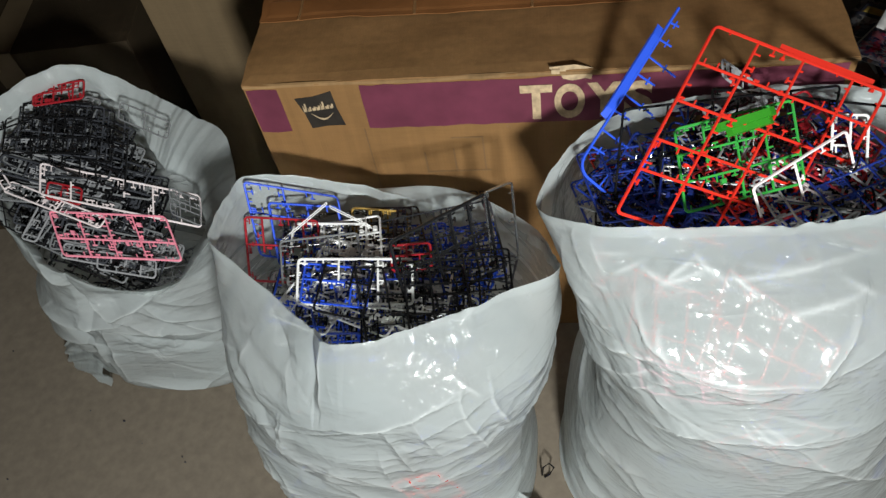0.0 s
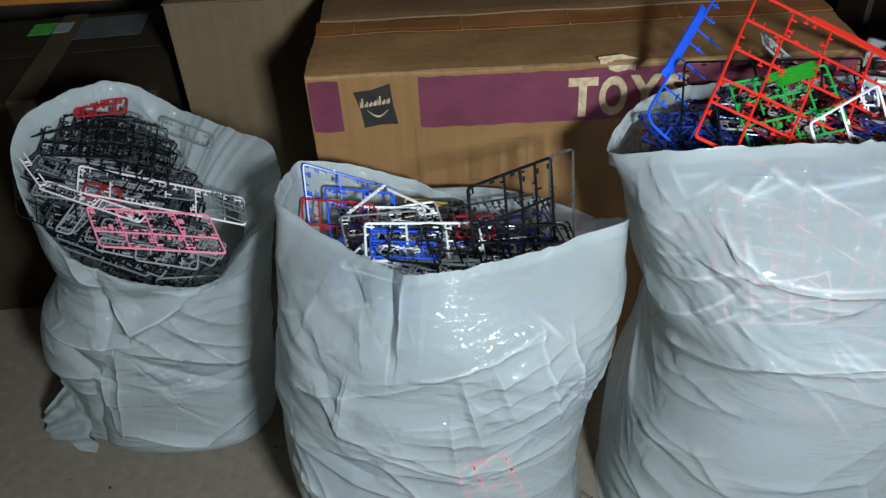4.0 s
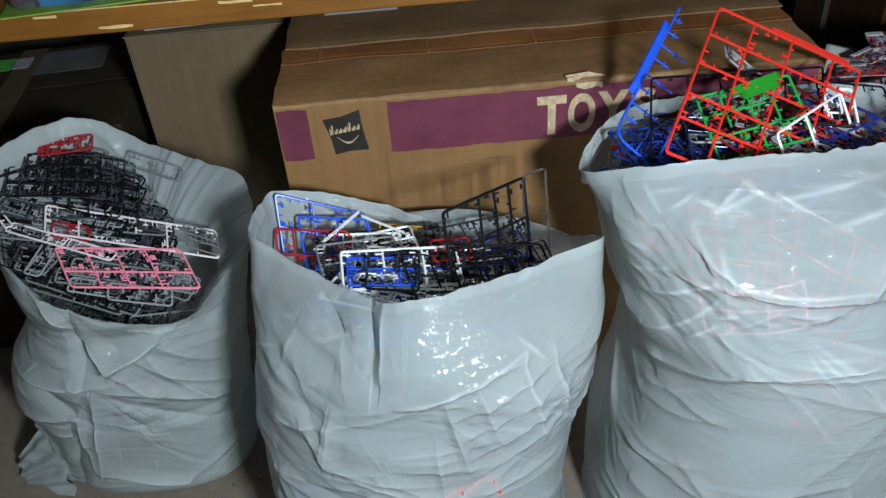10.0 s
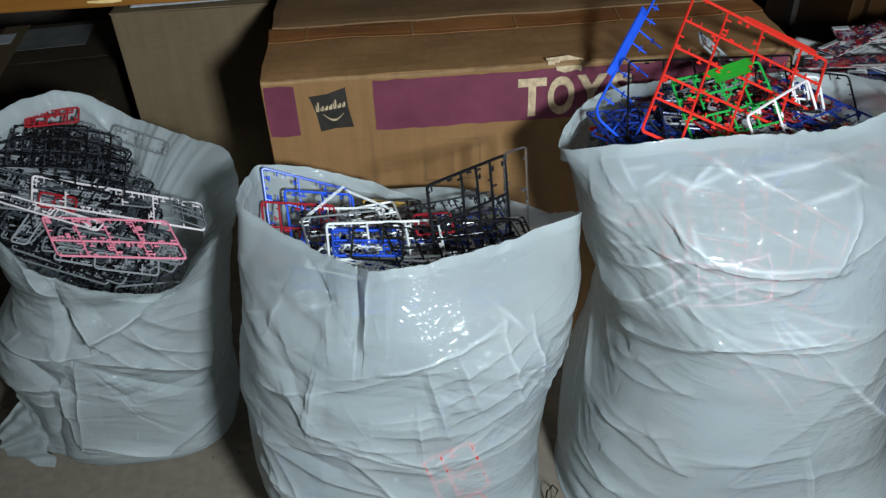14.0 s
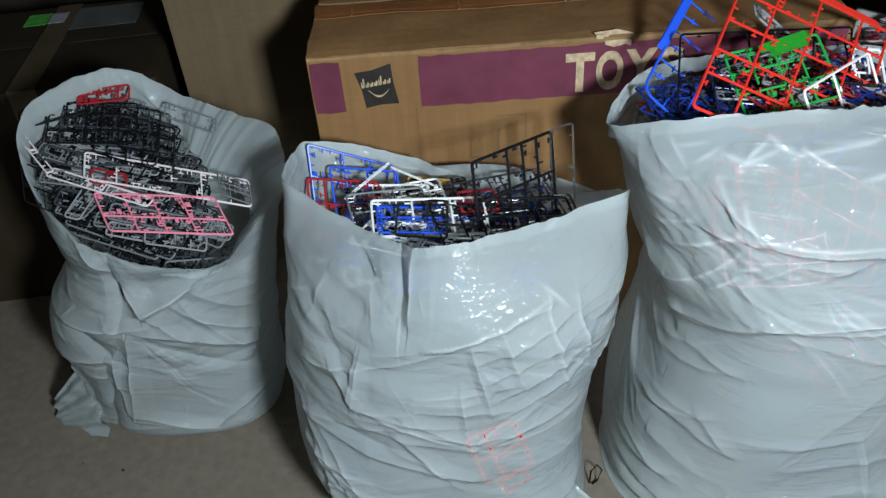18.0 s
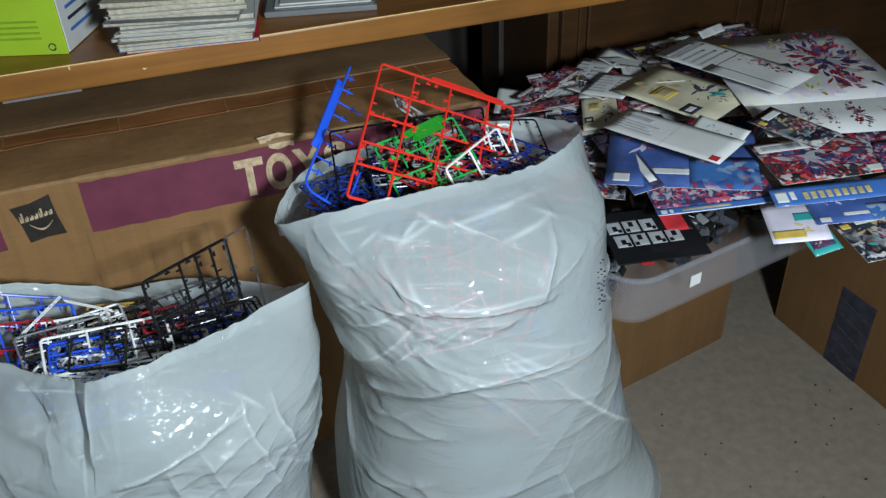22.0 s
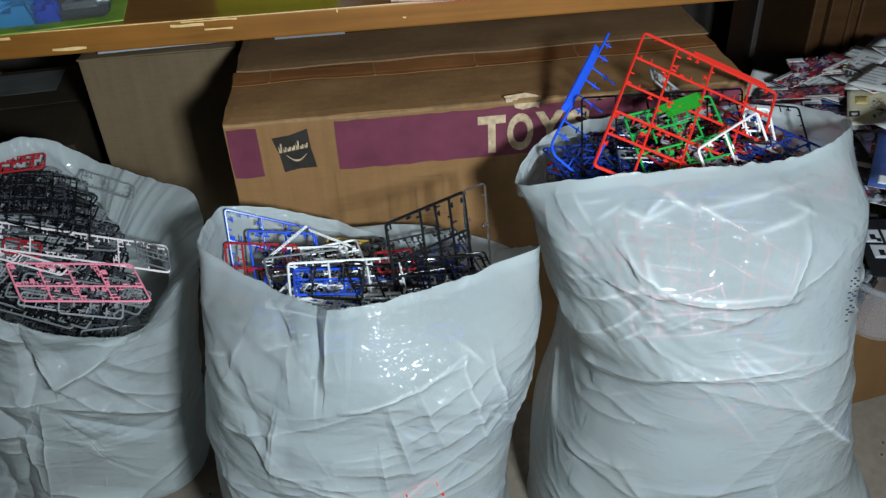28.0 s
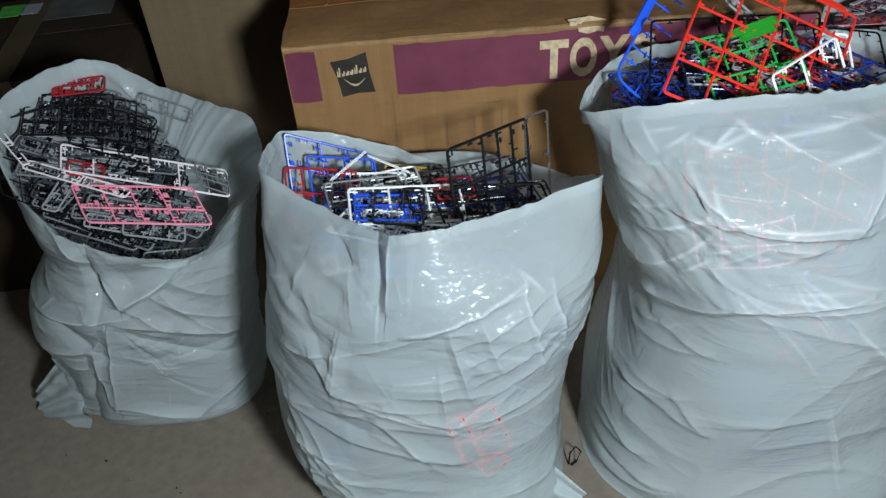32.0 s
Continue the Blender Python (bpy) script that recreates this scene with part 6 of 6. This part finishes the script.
BLUE_SHEET = [(0.0, 0.35, 1.0, 1.0, I_SKY), (0.0, 0.75, 0.55, 1.0, I_PINK, 7), (0.1, 0.6, 0.8, 0.95, I_LILAC, 6), (0.0, 0.0, 1.0, 0.44, I_NIGHT), (0.0, 0.0, 1.0, 0.44, P_PRINT_BLUE, 9)] + figure(0.02, 0.02, 0.24, 0.43, 18) + figure(0.28, 0.02, 0.5, 0.43, 18) + figure(0.54, 0.02, 0.76, 0.43, 18) + figure(0.78, 0.02, 0.98, 0.43, 18) + [(0.05, 0.5, 0.14, 0.6, PAPER), (0.3, 0.5, 0.5, 0.56, PAPER), (0.45, 0.14, 0.52, 0.26, PAPER)]
DARK_SHEET = [(0.0, 0.0, 1.0, 1.0, ART_DARK), (0.0, 0.4, 1.0, 1.0, I_SAND, 10), (0.1, 0.1, 0.9, 0.6, P_PRINT_TEAL, 8)] + figure(0.45, 0.1, 0.95, 0.7, 22) + [(0.05, 0.7, 0.28, 0.95, INK), (0.08, 0.76, 0.24, 0.88, P_PRINT_YEL), (0.35, 0.8, 0.9, 0.92, PAPER), (0.4, 0.82, 0.85, 0.9, P_PRINT_TEAL, 12)]
RED_SHEET = [(0.0, 0.0, 1.0, 1.0, ART_RED)] + figure(0.02, 0.05, 0.5, 0.95, 34) + figure(0.4, 0.2, 0.98, 0.98, 34) + [(0.02, 0.75, 0.35, 0.97, PAPER), (0.05, 0.8, 0.3, 0.9, PAPER_GREY), (0.55, 0.05, 0.95, 0.2, PAPER), (0.6, 0.08, 0.9, 0.16, P_PRINT_TEAL, 12)]
# dark toys and a black card pack under the leaflets


def sheet(patches, label, tl, tr, bl):
    """A leaflet laid by three of its corners."""
    w, h = (Vector(tr) - Vector(tl)).length, (Vector(bl) - Vector(tl)).length
    leaflet(w, h, PAPER, patches, span(tl, tr, bl) @ Matrix.Translation((w / 2, -h / 2, 0)), label, 0.006, 0.006)


STRIP = WHITE_STRIP
TEAL = [(0.08, 0.25, 0.92, 0.75, P_PRINT_TEAL, 22)]
L3 = [(0.0, 0.0, 1.0, 1.0, I_NIGHT)] + figure(0.0, 0.3, 0.6, 1.0, 30) + [(0.0, 0.0, 0.6, 0.3, I_SKY), (0.68, 0.12, 0.87, 0.68, P_PRINT_TEAL), (0.65, 0.1, 0.9, 0.7, PAPER), (0.1, 0.86, 0.5, 0.98, INK)]
PALE = [(0.0, 0.0, 1.0, 1.0, I_LILAC), (0.3, 0.0, 1.0, 0.5, I_SAND, 8), (0.05, 0.1, 0.6, 0.3, P_PRINT_YEL), (0.5, 0.5, 0.9, 0.7, P_PRINT_TEAL)]
STRIP_PICTURE = text(0.08, 0.62, 0.9, 0.95, 5) + [(0.0, 0.0, 0.3, 0.6, PAPER), (0.02, 0.555, 0.98, 0.562, INK)] + figure(0.66, 0.05, 0.98, 0.55, 24)
CREAM_SHEET = [(0.0, 0.0, 1.0, 1.0, I_CREAM), (0.45, 0.0, 1.0, 0.75, I_NIGHT, 26), (0.55, 0.0, 1.0, 0.4, P_PRINT_TEAL, 14), (0.1, 0.5, 0.9, 0.95, I_SAND, 16), (0.2, 0.52, 0.5, 0.72, P_PRINT_YEL), (0.24, 0.56, 0.46, 0.68, I_SAND), (0.05, 0.2, 0.3, 0.34, INK), (0.1, 0.24, 0.25, 0.3, PAPER)]
SKY_SHEET = [(0.0, 0.0, 1.0, 1.0, I_SKY), (0.55, 0.0, 1.0, 0.5, ART_BLUE), (0.0, 0.45, 0.6, 1.0, I_LILAC, 8), (0.0, 0.6, 0.5, 1.0, I_PINK, 8), (0.3, 0.2, 0.55, 0.3, PAPER), (0.05, 0.06, 0.16, 0.2, PAPER), (0.6, 0.6, 1.0, 1.0, P_PRINT_BLUE, 10)]
BLUE_STRIP = [(0.0, 0.0, 1.0, 1.0, P_PRINT_BLUE), (0.03, 0.2, 0.12, 0.8, PAPER), (0.14, 0.3, 0.18, 0.8, PAPER)] + [(0.24 + 0.06 * i, 0.25, 0.28 + 0.06 * i, 0.7, I_SAND) for i in range(9)]
TEAL_BOX = [(0.0, 0.0, 1.0, 1.0, P_PRINT_TEAL), (0.1, 0.25, 0.9, 0.9, I_NIGHT)] + figure(0.15, 0.3, 0.85, 0.85, 10)
sheet(PICTURE_SHEET, "large pale poster leaflet with red pictures", (1.605, 0.201, 0.585), (1.911, 0.091, 0.597), (1.442, -0.259, 0.573))
sheet(STRIP_PICTURE, "white folded instruction strip with a red picture", (1.456, 0.134, 0.6), (1.566, 0.164, 0.612), (1.386, -0.168, 0.588))
sheet(CREAM_SHEET, "cream and dark printed leaflet with a gold mark", (1.316, 0.066, 0.568), (1.46, 0.122, 0.58), (1.283, -0.16, 0.556))
sheet(BARS, "white folded instruction leaflet", (1.362, 0.18, 0.56), (1.411, 0.091, 0.572), (1.284, 0.115, 0.548))
sheet(BARS, "small white folded leaflet", (1.382, 0.301, 0.55), (1.418, 0.213, 0.562), (1.341, 0.191, 0.538))
sheet(BARS, "narrow white folded instruction strip", (1.224, 0.238, 0.515), (1.286, 0.261, 0.527), (1.195, 0.146, 0.503))
sheet(STRIP, "long white folded instruction strip", (1.279, -0.051, 0.583), (1.367, -0.284, 0.595), (1.218, -0.105, 0.571))
sheet(TEAL, "white and teal printed card", (1.367, -0.153, 0.592), (1.387, -0.269, 0.604), (1.353, -0.184, 0.58))
sheet(SKY_SHEET, "blue and violet printed lid of a leaflet", (1.261, -0.021, 0.535), (1.482, -0.17, 0.547), (1.199, -0.227, 0.523))
sheet(PINK_SHEET, "blue leaflet with pink pictures in a row", (1.209, -0.22, 0.515), (1.413, -0.28, 0.527), (1.165, -0.303, 0.503))
sheet(RED_SHEET, "dark leaflet with large red pictures", (1.415, -0.239, 0.556), (1.702, -0.305, 0.568), (1.362, -0.36, 0.544))
sheet(BLUE_STRIP, "blue leaflet edge with white print", (1.358, -0.365, 0.542), (1.566, -0.431, 0.554), (1.342, -0.4, 0.53))
sheet(PALE, "pale white and teal leaflet", (1.359, -0.351, 0.505), (1.442, -0.391, 0.517), (1.341, -0.45, 0.493))
sheet(DARK_SHEET, "dark leaflet with a bright glossy corner", (1.426, -0.445, 0.505), (1.517, -0.463, 0.517), (1.382, -0.544, 0.493))
sheet(SKY_SHEET, "violet blue printed leaflet", (1.427, -0.367, 0.52), (1.586, -0.425, 0.532), (1.416, -0.45, 0.508))
sheet(TEAL_BOX, "small teal printed card", (1.38, -0.435, 0.485), (1.424, -0.445, 0.497), (1.37, -0.481, 0.473))
sheet(L3, "narrow red and blue printed leaflet", (1.217, -0.02, 0.52), (1.272, -0.031, 0.532), (1.129, -0.238, 0.508))
sheet(RED_SHEET, "red and black printed leaflet", (1.318, 0.266, 0.53), (1.425, 0.258, 0.542), (1.208, 0.05, 0.518))
sheet(DARK_SHEET, "navy printed leaflet lying askew", (1.405, -0.235, 0.605), (1.464, -0.222, 0.617), (1.37, -0.372, 0.593))
sheet(DARK_SHEET, "dark violet printed leaflet", (1.504, 0.324, 0.548), (1.686, 0.308, 0.56), (1.468, 0.211, 0.536))
sheet(BARS, "small white leaflet corner", (1.691, 0.298, 0.565), (1.754, 0.297, 0.577), (1.696, 0.278, 0.553))
sheet(PINK_SHEET, "pink printed paper leaflet", (1.61, -0.324, 0.562), (1.67, -0.358, 0.574), (1.536, -0.413, 0.55))
sheet(RED_SHEET, "red printed leaflet half covered", (1.209, 0.169, 0.5), (1.309, 0.135, 0.512), (1.132, 0.059, 0.488))
sheet(DARK_SHEET, "dark glossy printed leaflet", (1.693, 0.373, 0.54), (1.872, 0.337, 0.552), (1.654, 0.269, 0.528))
sheet(CREAM_SHEET, "cream printed leaflet half covered", (1.283, 0.14, 0.535), (1.346, 0.107, 0.547), (1.231, 0.004, 0.523))

# filler leaflets lower in the heap
rnd = random.Random(77)
for i in range(34):
    x, y = rnd.uniform(1.14, 1.70), rnd.uniform(-0.12, 0.34)
    z = 0.435 + 0.0025 * i + 0.05 * (x - 1.1) * (0.6 + y)
    w, h = rnd.choice(((0.21, 0.15), (0.18, 0.12), (0.26, 0.18), (0.15, 0.10)))
    leaflet(w, h, PAPER, rnd.choice((DARK_SHEET, RED_SHEET, PINK_SHEET, BLUE_SHEET, L3, STRIP, DARK_SHEET)),
            pose(x, y, z * 0.985, rnd.uniform(-8, 8), rnd.uniform(-8, 8), rnd.uniform(-70, 70)), rnd.choice(("printed paper leaflet in a heap", "creased printed leaflet in a heap")))

# loose strips and scraps on top
for i in range(30):
    x, y = rnd.uniform(1.16, 1.5), rnd.uniform(-0.06, 0.26)
    w, h = rnd.choice(((0.16, 0.06), (0.10, 0.07), (0.13, 0.09), (0.08, 0.05), (0.19, 0.05)))
    leaflet(w, h, PAPER, rnd.choice((RED_SHEET, DARK_SHEET, L3, RED_SHEET, STRIP) if x < 1.36 else (STRIP, BARS, TEAL, RED_SHEET, PALE, STRIP)), pose(x, y, 0.485 + 0.12 * (x - 1.2) + 0.0018 * i, rnd.uniform(-12, 12), rnd.uniform(-12, 12), rnd.uniform(-80, 80)),
            rnd.choice(("small scrap of printed leaflet on a heap", "folded strip of printed paper on a heap")))

# black card pack with pale block print, and toys, in the front of the bin
pack = empty("card_pack")
tagged(pack, "black printed card pack lying upside down in the bin", "package")
part("card", box_bm(-0.02, 0.145, -0.12, 0.012, 0, 0.004, 0.001), P_BLACK, pack)
for row, (y, n, x0) in enumerate(((-0.030, 3, -0.012), (-0.066, 4, -0.008))):
    for i in range(n):
        x = x0 + 0.031 * i
        Wire().block(x + 0.0145, y, 0.0052, 0.0132, 0.0155, 0.0008).link("print_block", P_SILVER, pack, "pale metallic block of print")
        Wire().block(x + 0.0145, y + (0.004 if i % 2 else -0.004), 0.0064, 0.0045, 0.0065, 0.0006).link("print_block", P_BLACK, pack)
        Wire().block(x + (0.006 if i % 2 else 0.022), y - 0.011, 0.0064, 0.0035, 0.004, 0.0006).link("print_block", P_BLACK, pack)
Wire().block(0.112, -0.030, 0.0052, 0.020, 0.026, 0.0006).link("print_block", P_PRINT_RED, pack, "orange red printed flash")
pack.matrix_world = span((1.129, -0.236, 0.470), (1.264, -0.263, 0.470), (1.066, -0.363, 0.450))


def toy(at, size, mat, turn, label):
    """A small jointed plastic toy part: a chunky body with limbs and plates."""
    ob = empty("toy_part")
    rnd = random.Random(int(at[0] * 1000 + at[1] * 777))
    tagged(ob, label, "toy part", "loose toys in the bin")
    part("body", box_bm(-size, size, -size * 0.6, size * 0.6, -size * 0.4, size * 0.4, size * 0.15), mat, ob)
    for i in range(3):
        a = rnd.uniform(0, 6.28)
        part("limb", Wire_mesh_limb(size, a, rnd), mat, ob)
    part("plate", box_bm(-size * 0.5, size * 0.6, -size * 0.35, size * 0.35, size * 0.402, size * 0.62, size * 0.08), P_GREY if mat is P_BLACK else P_BLACK, ob)
    ob.matrix_world = pose(*at, rnd.uniform(-20, 20), rnd.uniform(-20, 20), turn)
    return ob


def Wire_mesh_limb(size, a, rnd):
    w = Wire()
    p = Vector((math.cos(a) * size * 0.8, math.sin(a) * size * 0.5, 0))
    q = p + Vector((math.cos(a) * size, math.sin(a) * size, rnd.uniform(-0.2, 0.5) * size))
    w.tube([p, q], size * 0.24, 8)
    w.block(q.x, q.y, q.z, size * 0.3, size * 0.25, size * 0.25)
    return mesh_from("limb", w.v, w.f, P_GUN)


k = 0
for x, y, z, s, mat, lab in ((1.07, -0.305, 0.40, 0.022, P_NAVY, "dark blue plastic toy part"), (1.12, -0.295, 0.395, 0.02, P_BLACK, "black plastic toy part"), (1.17, -0.30, 0.425, 0.022, P_DRED, "dark red plastic toy part"),
                             (1.225, -0.285, 0.405, 0.024, P_BLACK, "black plastic toy part"), (1.27, -0.275, 0.425, 0.026, P_GUN, "dark grey plastic toy part"), (1.32, -0.285, 0.42, 0.022, P_BLACK, "black plastic toy part"),
                             (1.275, -0.275, 0.455, 0.024, P_GUN, "dark grey plastic toy part"), (1.30, -0.28, 0.445, 0.022, P_BLACK, "black plastic toy part"), (1.37, -0.270, 0.43, 0.022, P_GUN, "dark grey plastic toy part"),
                             (1.10, -0.19, 0.46, 0.022, P_GUN, "dark grey plastic toy part"), (1.09, -0.12, 0.46, 0.024, P_BLACK, "black plastic toy part"), (1.43, -0.270, 0.43, 0.02, P_BLACK, "black plastic toy part")):
    toy((x, y, z), s, mat, 40 * k, lab)
    k += 1
rnd = random.Random(8)
for i in range(26):
    u = rnd.random()
    mat, lab = ((P_BLACK, "black plastic toy part"), (P_GUN, "dark grey plastic toy part"), (P_NAVY, "dark blue plastic toy part"), (P_DRED, "dark red plastic toy part"), (P_BLACK, "black plastic toy part"), (P_GREY, "grey plastic toy part"))[i % 6]
    toy((1.10 + 0.40 * u, -0.285 + 0.066 * u + rnd.uniform(0.0, 0.13), 0.395 + rnd.uniform(0, 0.045)), rnd.uniform(0.018, 0.03), mat, 57 * i, lab)

# ---------------------------------------------------------------- on the shelf
SH = 0.7505
green_box = empty("green_box", (0.215, 0.40, SH), -21)
tagged(green_box, "lime green printed product box with a white end", "box")
part("front", box_bm(-0.13, 0.13, -0.095, -0.0902, 0, 0.13, 0.001), LIME_CARD, green_box)
part("shell", box_bm(-0.13, 0.125, -0.09, 0.09, 0, 0.13, 0.002), LIME_CARD, green_box)
part("white_end", box_bm(0.1252, 0.1302, -0.088, 0.088, 0.001, 0.129, 0.001), PAPER, green_box, "white printed end")
for i in range(9):
    part("print_line", box_bm(-0.105 + 0.11 * (i % 2), -0.02 + 0.11 * (i % 2), -0.0958, -0.0951, 0.028 + 0.010 * (i // 2), 0.032 + 0.010 * (i // 2)), LIME_INK, green_box)
part("print_line", box_bm(-0.06, 0.06, -0.0958, -0.0951, 0.105, 0.11), LIME_INK, green_box)
Wire().tube([(0.105 + 0.006 * math.cos(a), -0.0955, 0.014 + 0.006 * math.sin(a)) for a in np.linspace(0, 6, 14)], 0.0012, 5).link("round_mark", INK, green_box)
for i in range(4):
    part("print_line", box_bm(0.1303, 0.1308, -0.06, 0.05 - 0.02 * (i % 2), 0.03 + 0.02 * i, 0.036 + 0.02 * i), INK if i % 2 else P_PRINT_BLUE, green_box)

rnd = random.Random(5)
z = SH
for i in range(13):
    t = rnd.uniform(0.004, 0.009)
    mag = empty("magazine", (0.535 + rnd.uniform(-0.008, 0.008), 0.335 + rnd.uniform(-0.012, 0.012), z), -14 + rnd.uniform(-5, 5))
    tagged(mag, "thin magazine in a stack on a shelf", "magazine", "stack of magazines")
    cover = P_PRINT_BLUE if i == 1 else rnd.choice((PAGES, PAPER, P_GREY, PAGES, PAPER, P_PRINT_RED))
    part("page_block", box_bm(-0.115, 0.115, -0.15, 0.15, 0.0008, t - 0.0008), PAGES, mag)
    part("cover", box_bm(-0.117, 0.117, -0.152, 0.152, 0, 0.0007), cover, mag)
    part("cover", box_bm(-0.117, 0.117, -0.152, 0.152, t - 0.0007, t), rnd.choice((PAPER, PAPER, cover)), mag)
    z += t + 0.0004

sleeve = empty("sleeved_card", (0.79, 0.36, SH), -14)
tagged(sleeve, "white cards in a clear plastic sleeve on a shelf", "card")
part("sleeve", box_bm(-0.11, 0.11, -0.09, 0.09, 0, 0.012, 0.003), P_GREY, sleeve, "clear plastic sleeve")
part("card", box_bm(-0.09, 0.10, -0.07, 0.08, 0.0125, 0.015), PAPER, sleeve)
part("card", box_bm(-0.08, 0.105, -0.06, 0.085, 0.0152, 0.018), PAPER, sleeve)
part("card_line", box_bm(-0.06, 0.05, -0.02, -0.017, 0.0182, 0.0186), INK, sleeve)

blister = empty("blister_pack", (-0.23, 0.335, SH), 8)
tagged(blister, "toy blister pack with a green card and blue parts", "toy package")
part("card", box_bm(-0.16, 0.13, -0.13, 0.16, 0, 0.003, 0.001), GREEN_CARD, blister, "green and yellow backing card")
bm = box_bm(-0.14, 0.11, -0.115, 0.14, 0.0032, 0.055, 0.018, 3)
part("clear_shell", bm, P_CLEAR, blister, "clear plastic shell")
for i, (x, y, sx, sy, mt) in enumerate(((-0.06, -0.07, 0.035, 0.02, P_SKY), (-0.02, -0.03, 0.03, 0.03, P_BLUE), (-0.08, -0.02, 0.025, 0.03, P_SKY), (-0.03, 0.03, 0.03, 0.02, P_BLUE), (-0.1, 0.04, 0.02, 0.03, P_DRED), (-0.06, 0.08, 0.04, 0.02, P_SKY), (0.0, -0.085, 0.02, 0.012, P_BLUE))):
    w = Wire()
    w.block(x, y, 0.016, sx, sy, 0.010)
    w.tube([(x - sx, y, 0.022), (x, y + sy, 0.034), (x + sx, y, 0.026)], 0.007, 8)
    w.block(x + sx * 0.4, y - sy * 0.5, 0.030, sx * 0.4, sy * 0.4, 0.005)
    w.link("toy_piece", mt, blister)
w = Wire()
w.tube([(0.035, -0.10, 0.03), (0.06, -0.02, 0.04), (0.085, -0.10, 0.03)], 0.006, 6).tube([(0.03, -0.10, 0.03), (0.09, -0.10, 0.03)], 0.006, 6)
w.link("grey_bracket", P_SILVER, blister)
for i in range(4):
    part("grey_rung", box_bm(0.07, 0.10, -0.07 + 0.035 * i, -0.055 + 0.035 * i, 0.02, 0.035, 0.003), P_SILVER, blister)

# scuffs on the shelf's front edge
for x0, x1, z0, z1 in ((-0.215, -0.155, 0.712, 0.717), (0.0, 0.06, 0.738, 0.7425), (0.06, 0.11, 0.728, 0.731), (0.02, 0.12, 0.7445, 0.7475), (0.30, 0.302, 0.742, 0.749), (0.42, 0.426, 0.722, 0.725), (-0.32, -0.28, 0.74, 0.744)):
    front_patch("scuff", worn_rect(x0, z0, x1, z1, int(x0 * 1000), 0.0012), PINE_RAW, shelf, 0.2044)
part("hanging_strip", box_bm(0.18, 0.31, 0.215, 0.23, 0.697, 0.7028), P_GREY, shelf, "thin grey strip under the board")
part("edge_strip", box_bm(-1.6, 1.42, 0.2046, 0.2052, 0.7485, 0.7505), PINE_RAW, shelf)

# ---------------------------------------------------------------- floor litter
clip = empty("wire_clip", (0.541, -0.345, FLOOR), 20)
tagged(clip, "small bent black wire clip on the carpet", "wire clip")
Wire().tube([(0, 0, 0.002), (0.004, 0.004, 0.03), (0.016, 0.004, 0.042), (0.024, -0.002, 0.03), (0.014, -0.004, 0.006), (0.002, -0.006, 0.004)], 0.0018, 6).link("bent_wire", P_BLACK, clip)
rnd = random.Random(3)
bits = Wire()
for i in range(170):
    x, y = rnd.choice(((rnd.uniform(-0.9, 0.1), rnd.uniform(-0.9, 0.2)), (rnd.uniform(1.2, 1.9), rnd.uniform(-0.9, -0.2)), (rnd.uniform(0.0, 1.3), rnd.uniform(-0.9, -0.5))))
    s = rnd.uniform(0.0006, 0.0018)
    bits.block(x, y, FLOOR + s, s * rnd.uniform(0.6, 2), s, s)
litter = part("carpet_litter", mesh_from("carpet_litter", bits.v, bits.f, INK), INK)
tagged(litter, "dark crumbs scattered on the beige carpet", "litter", kind="stuff")
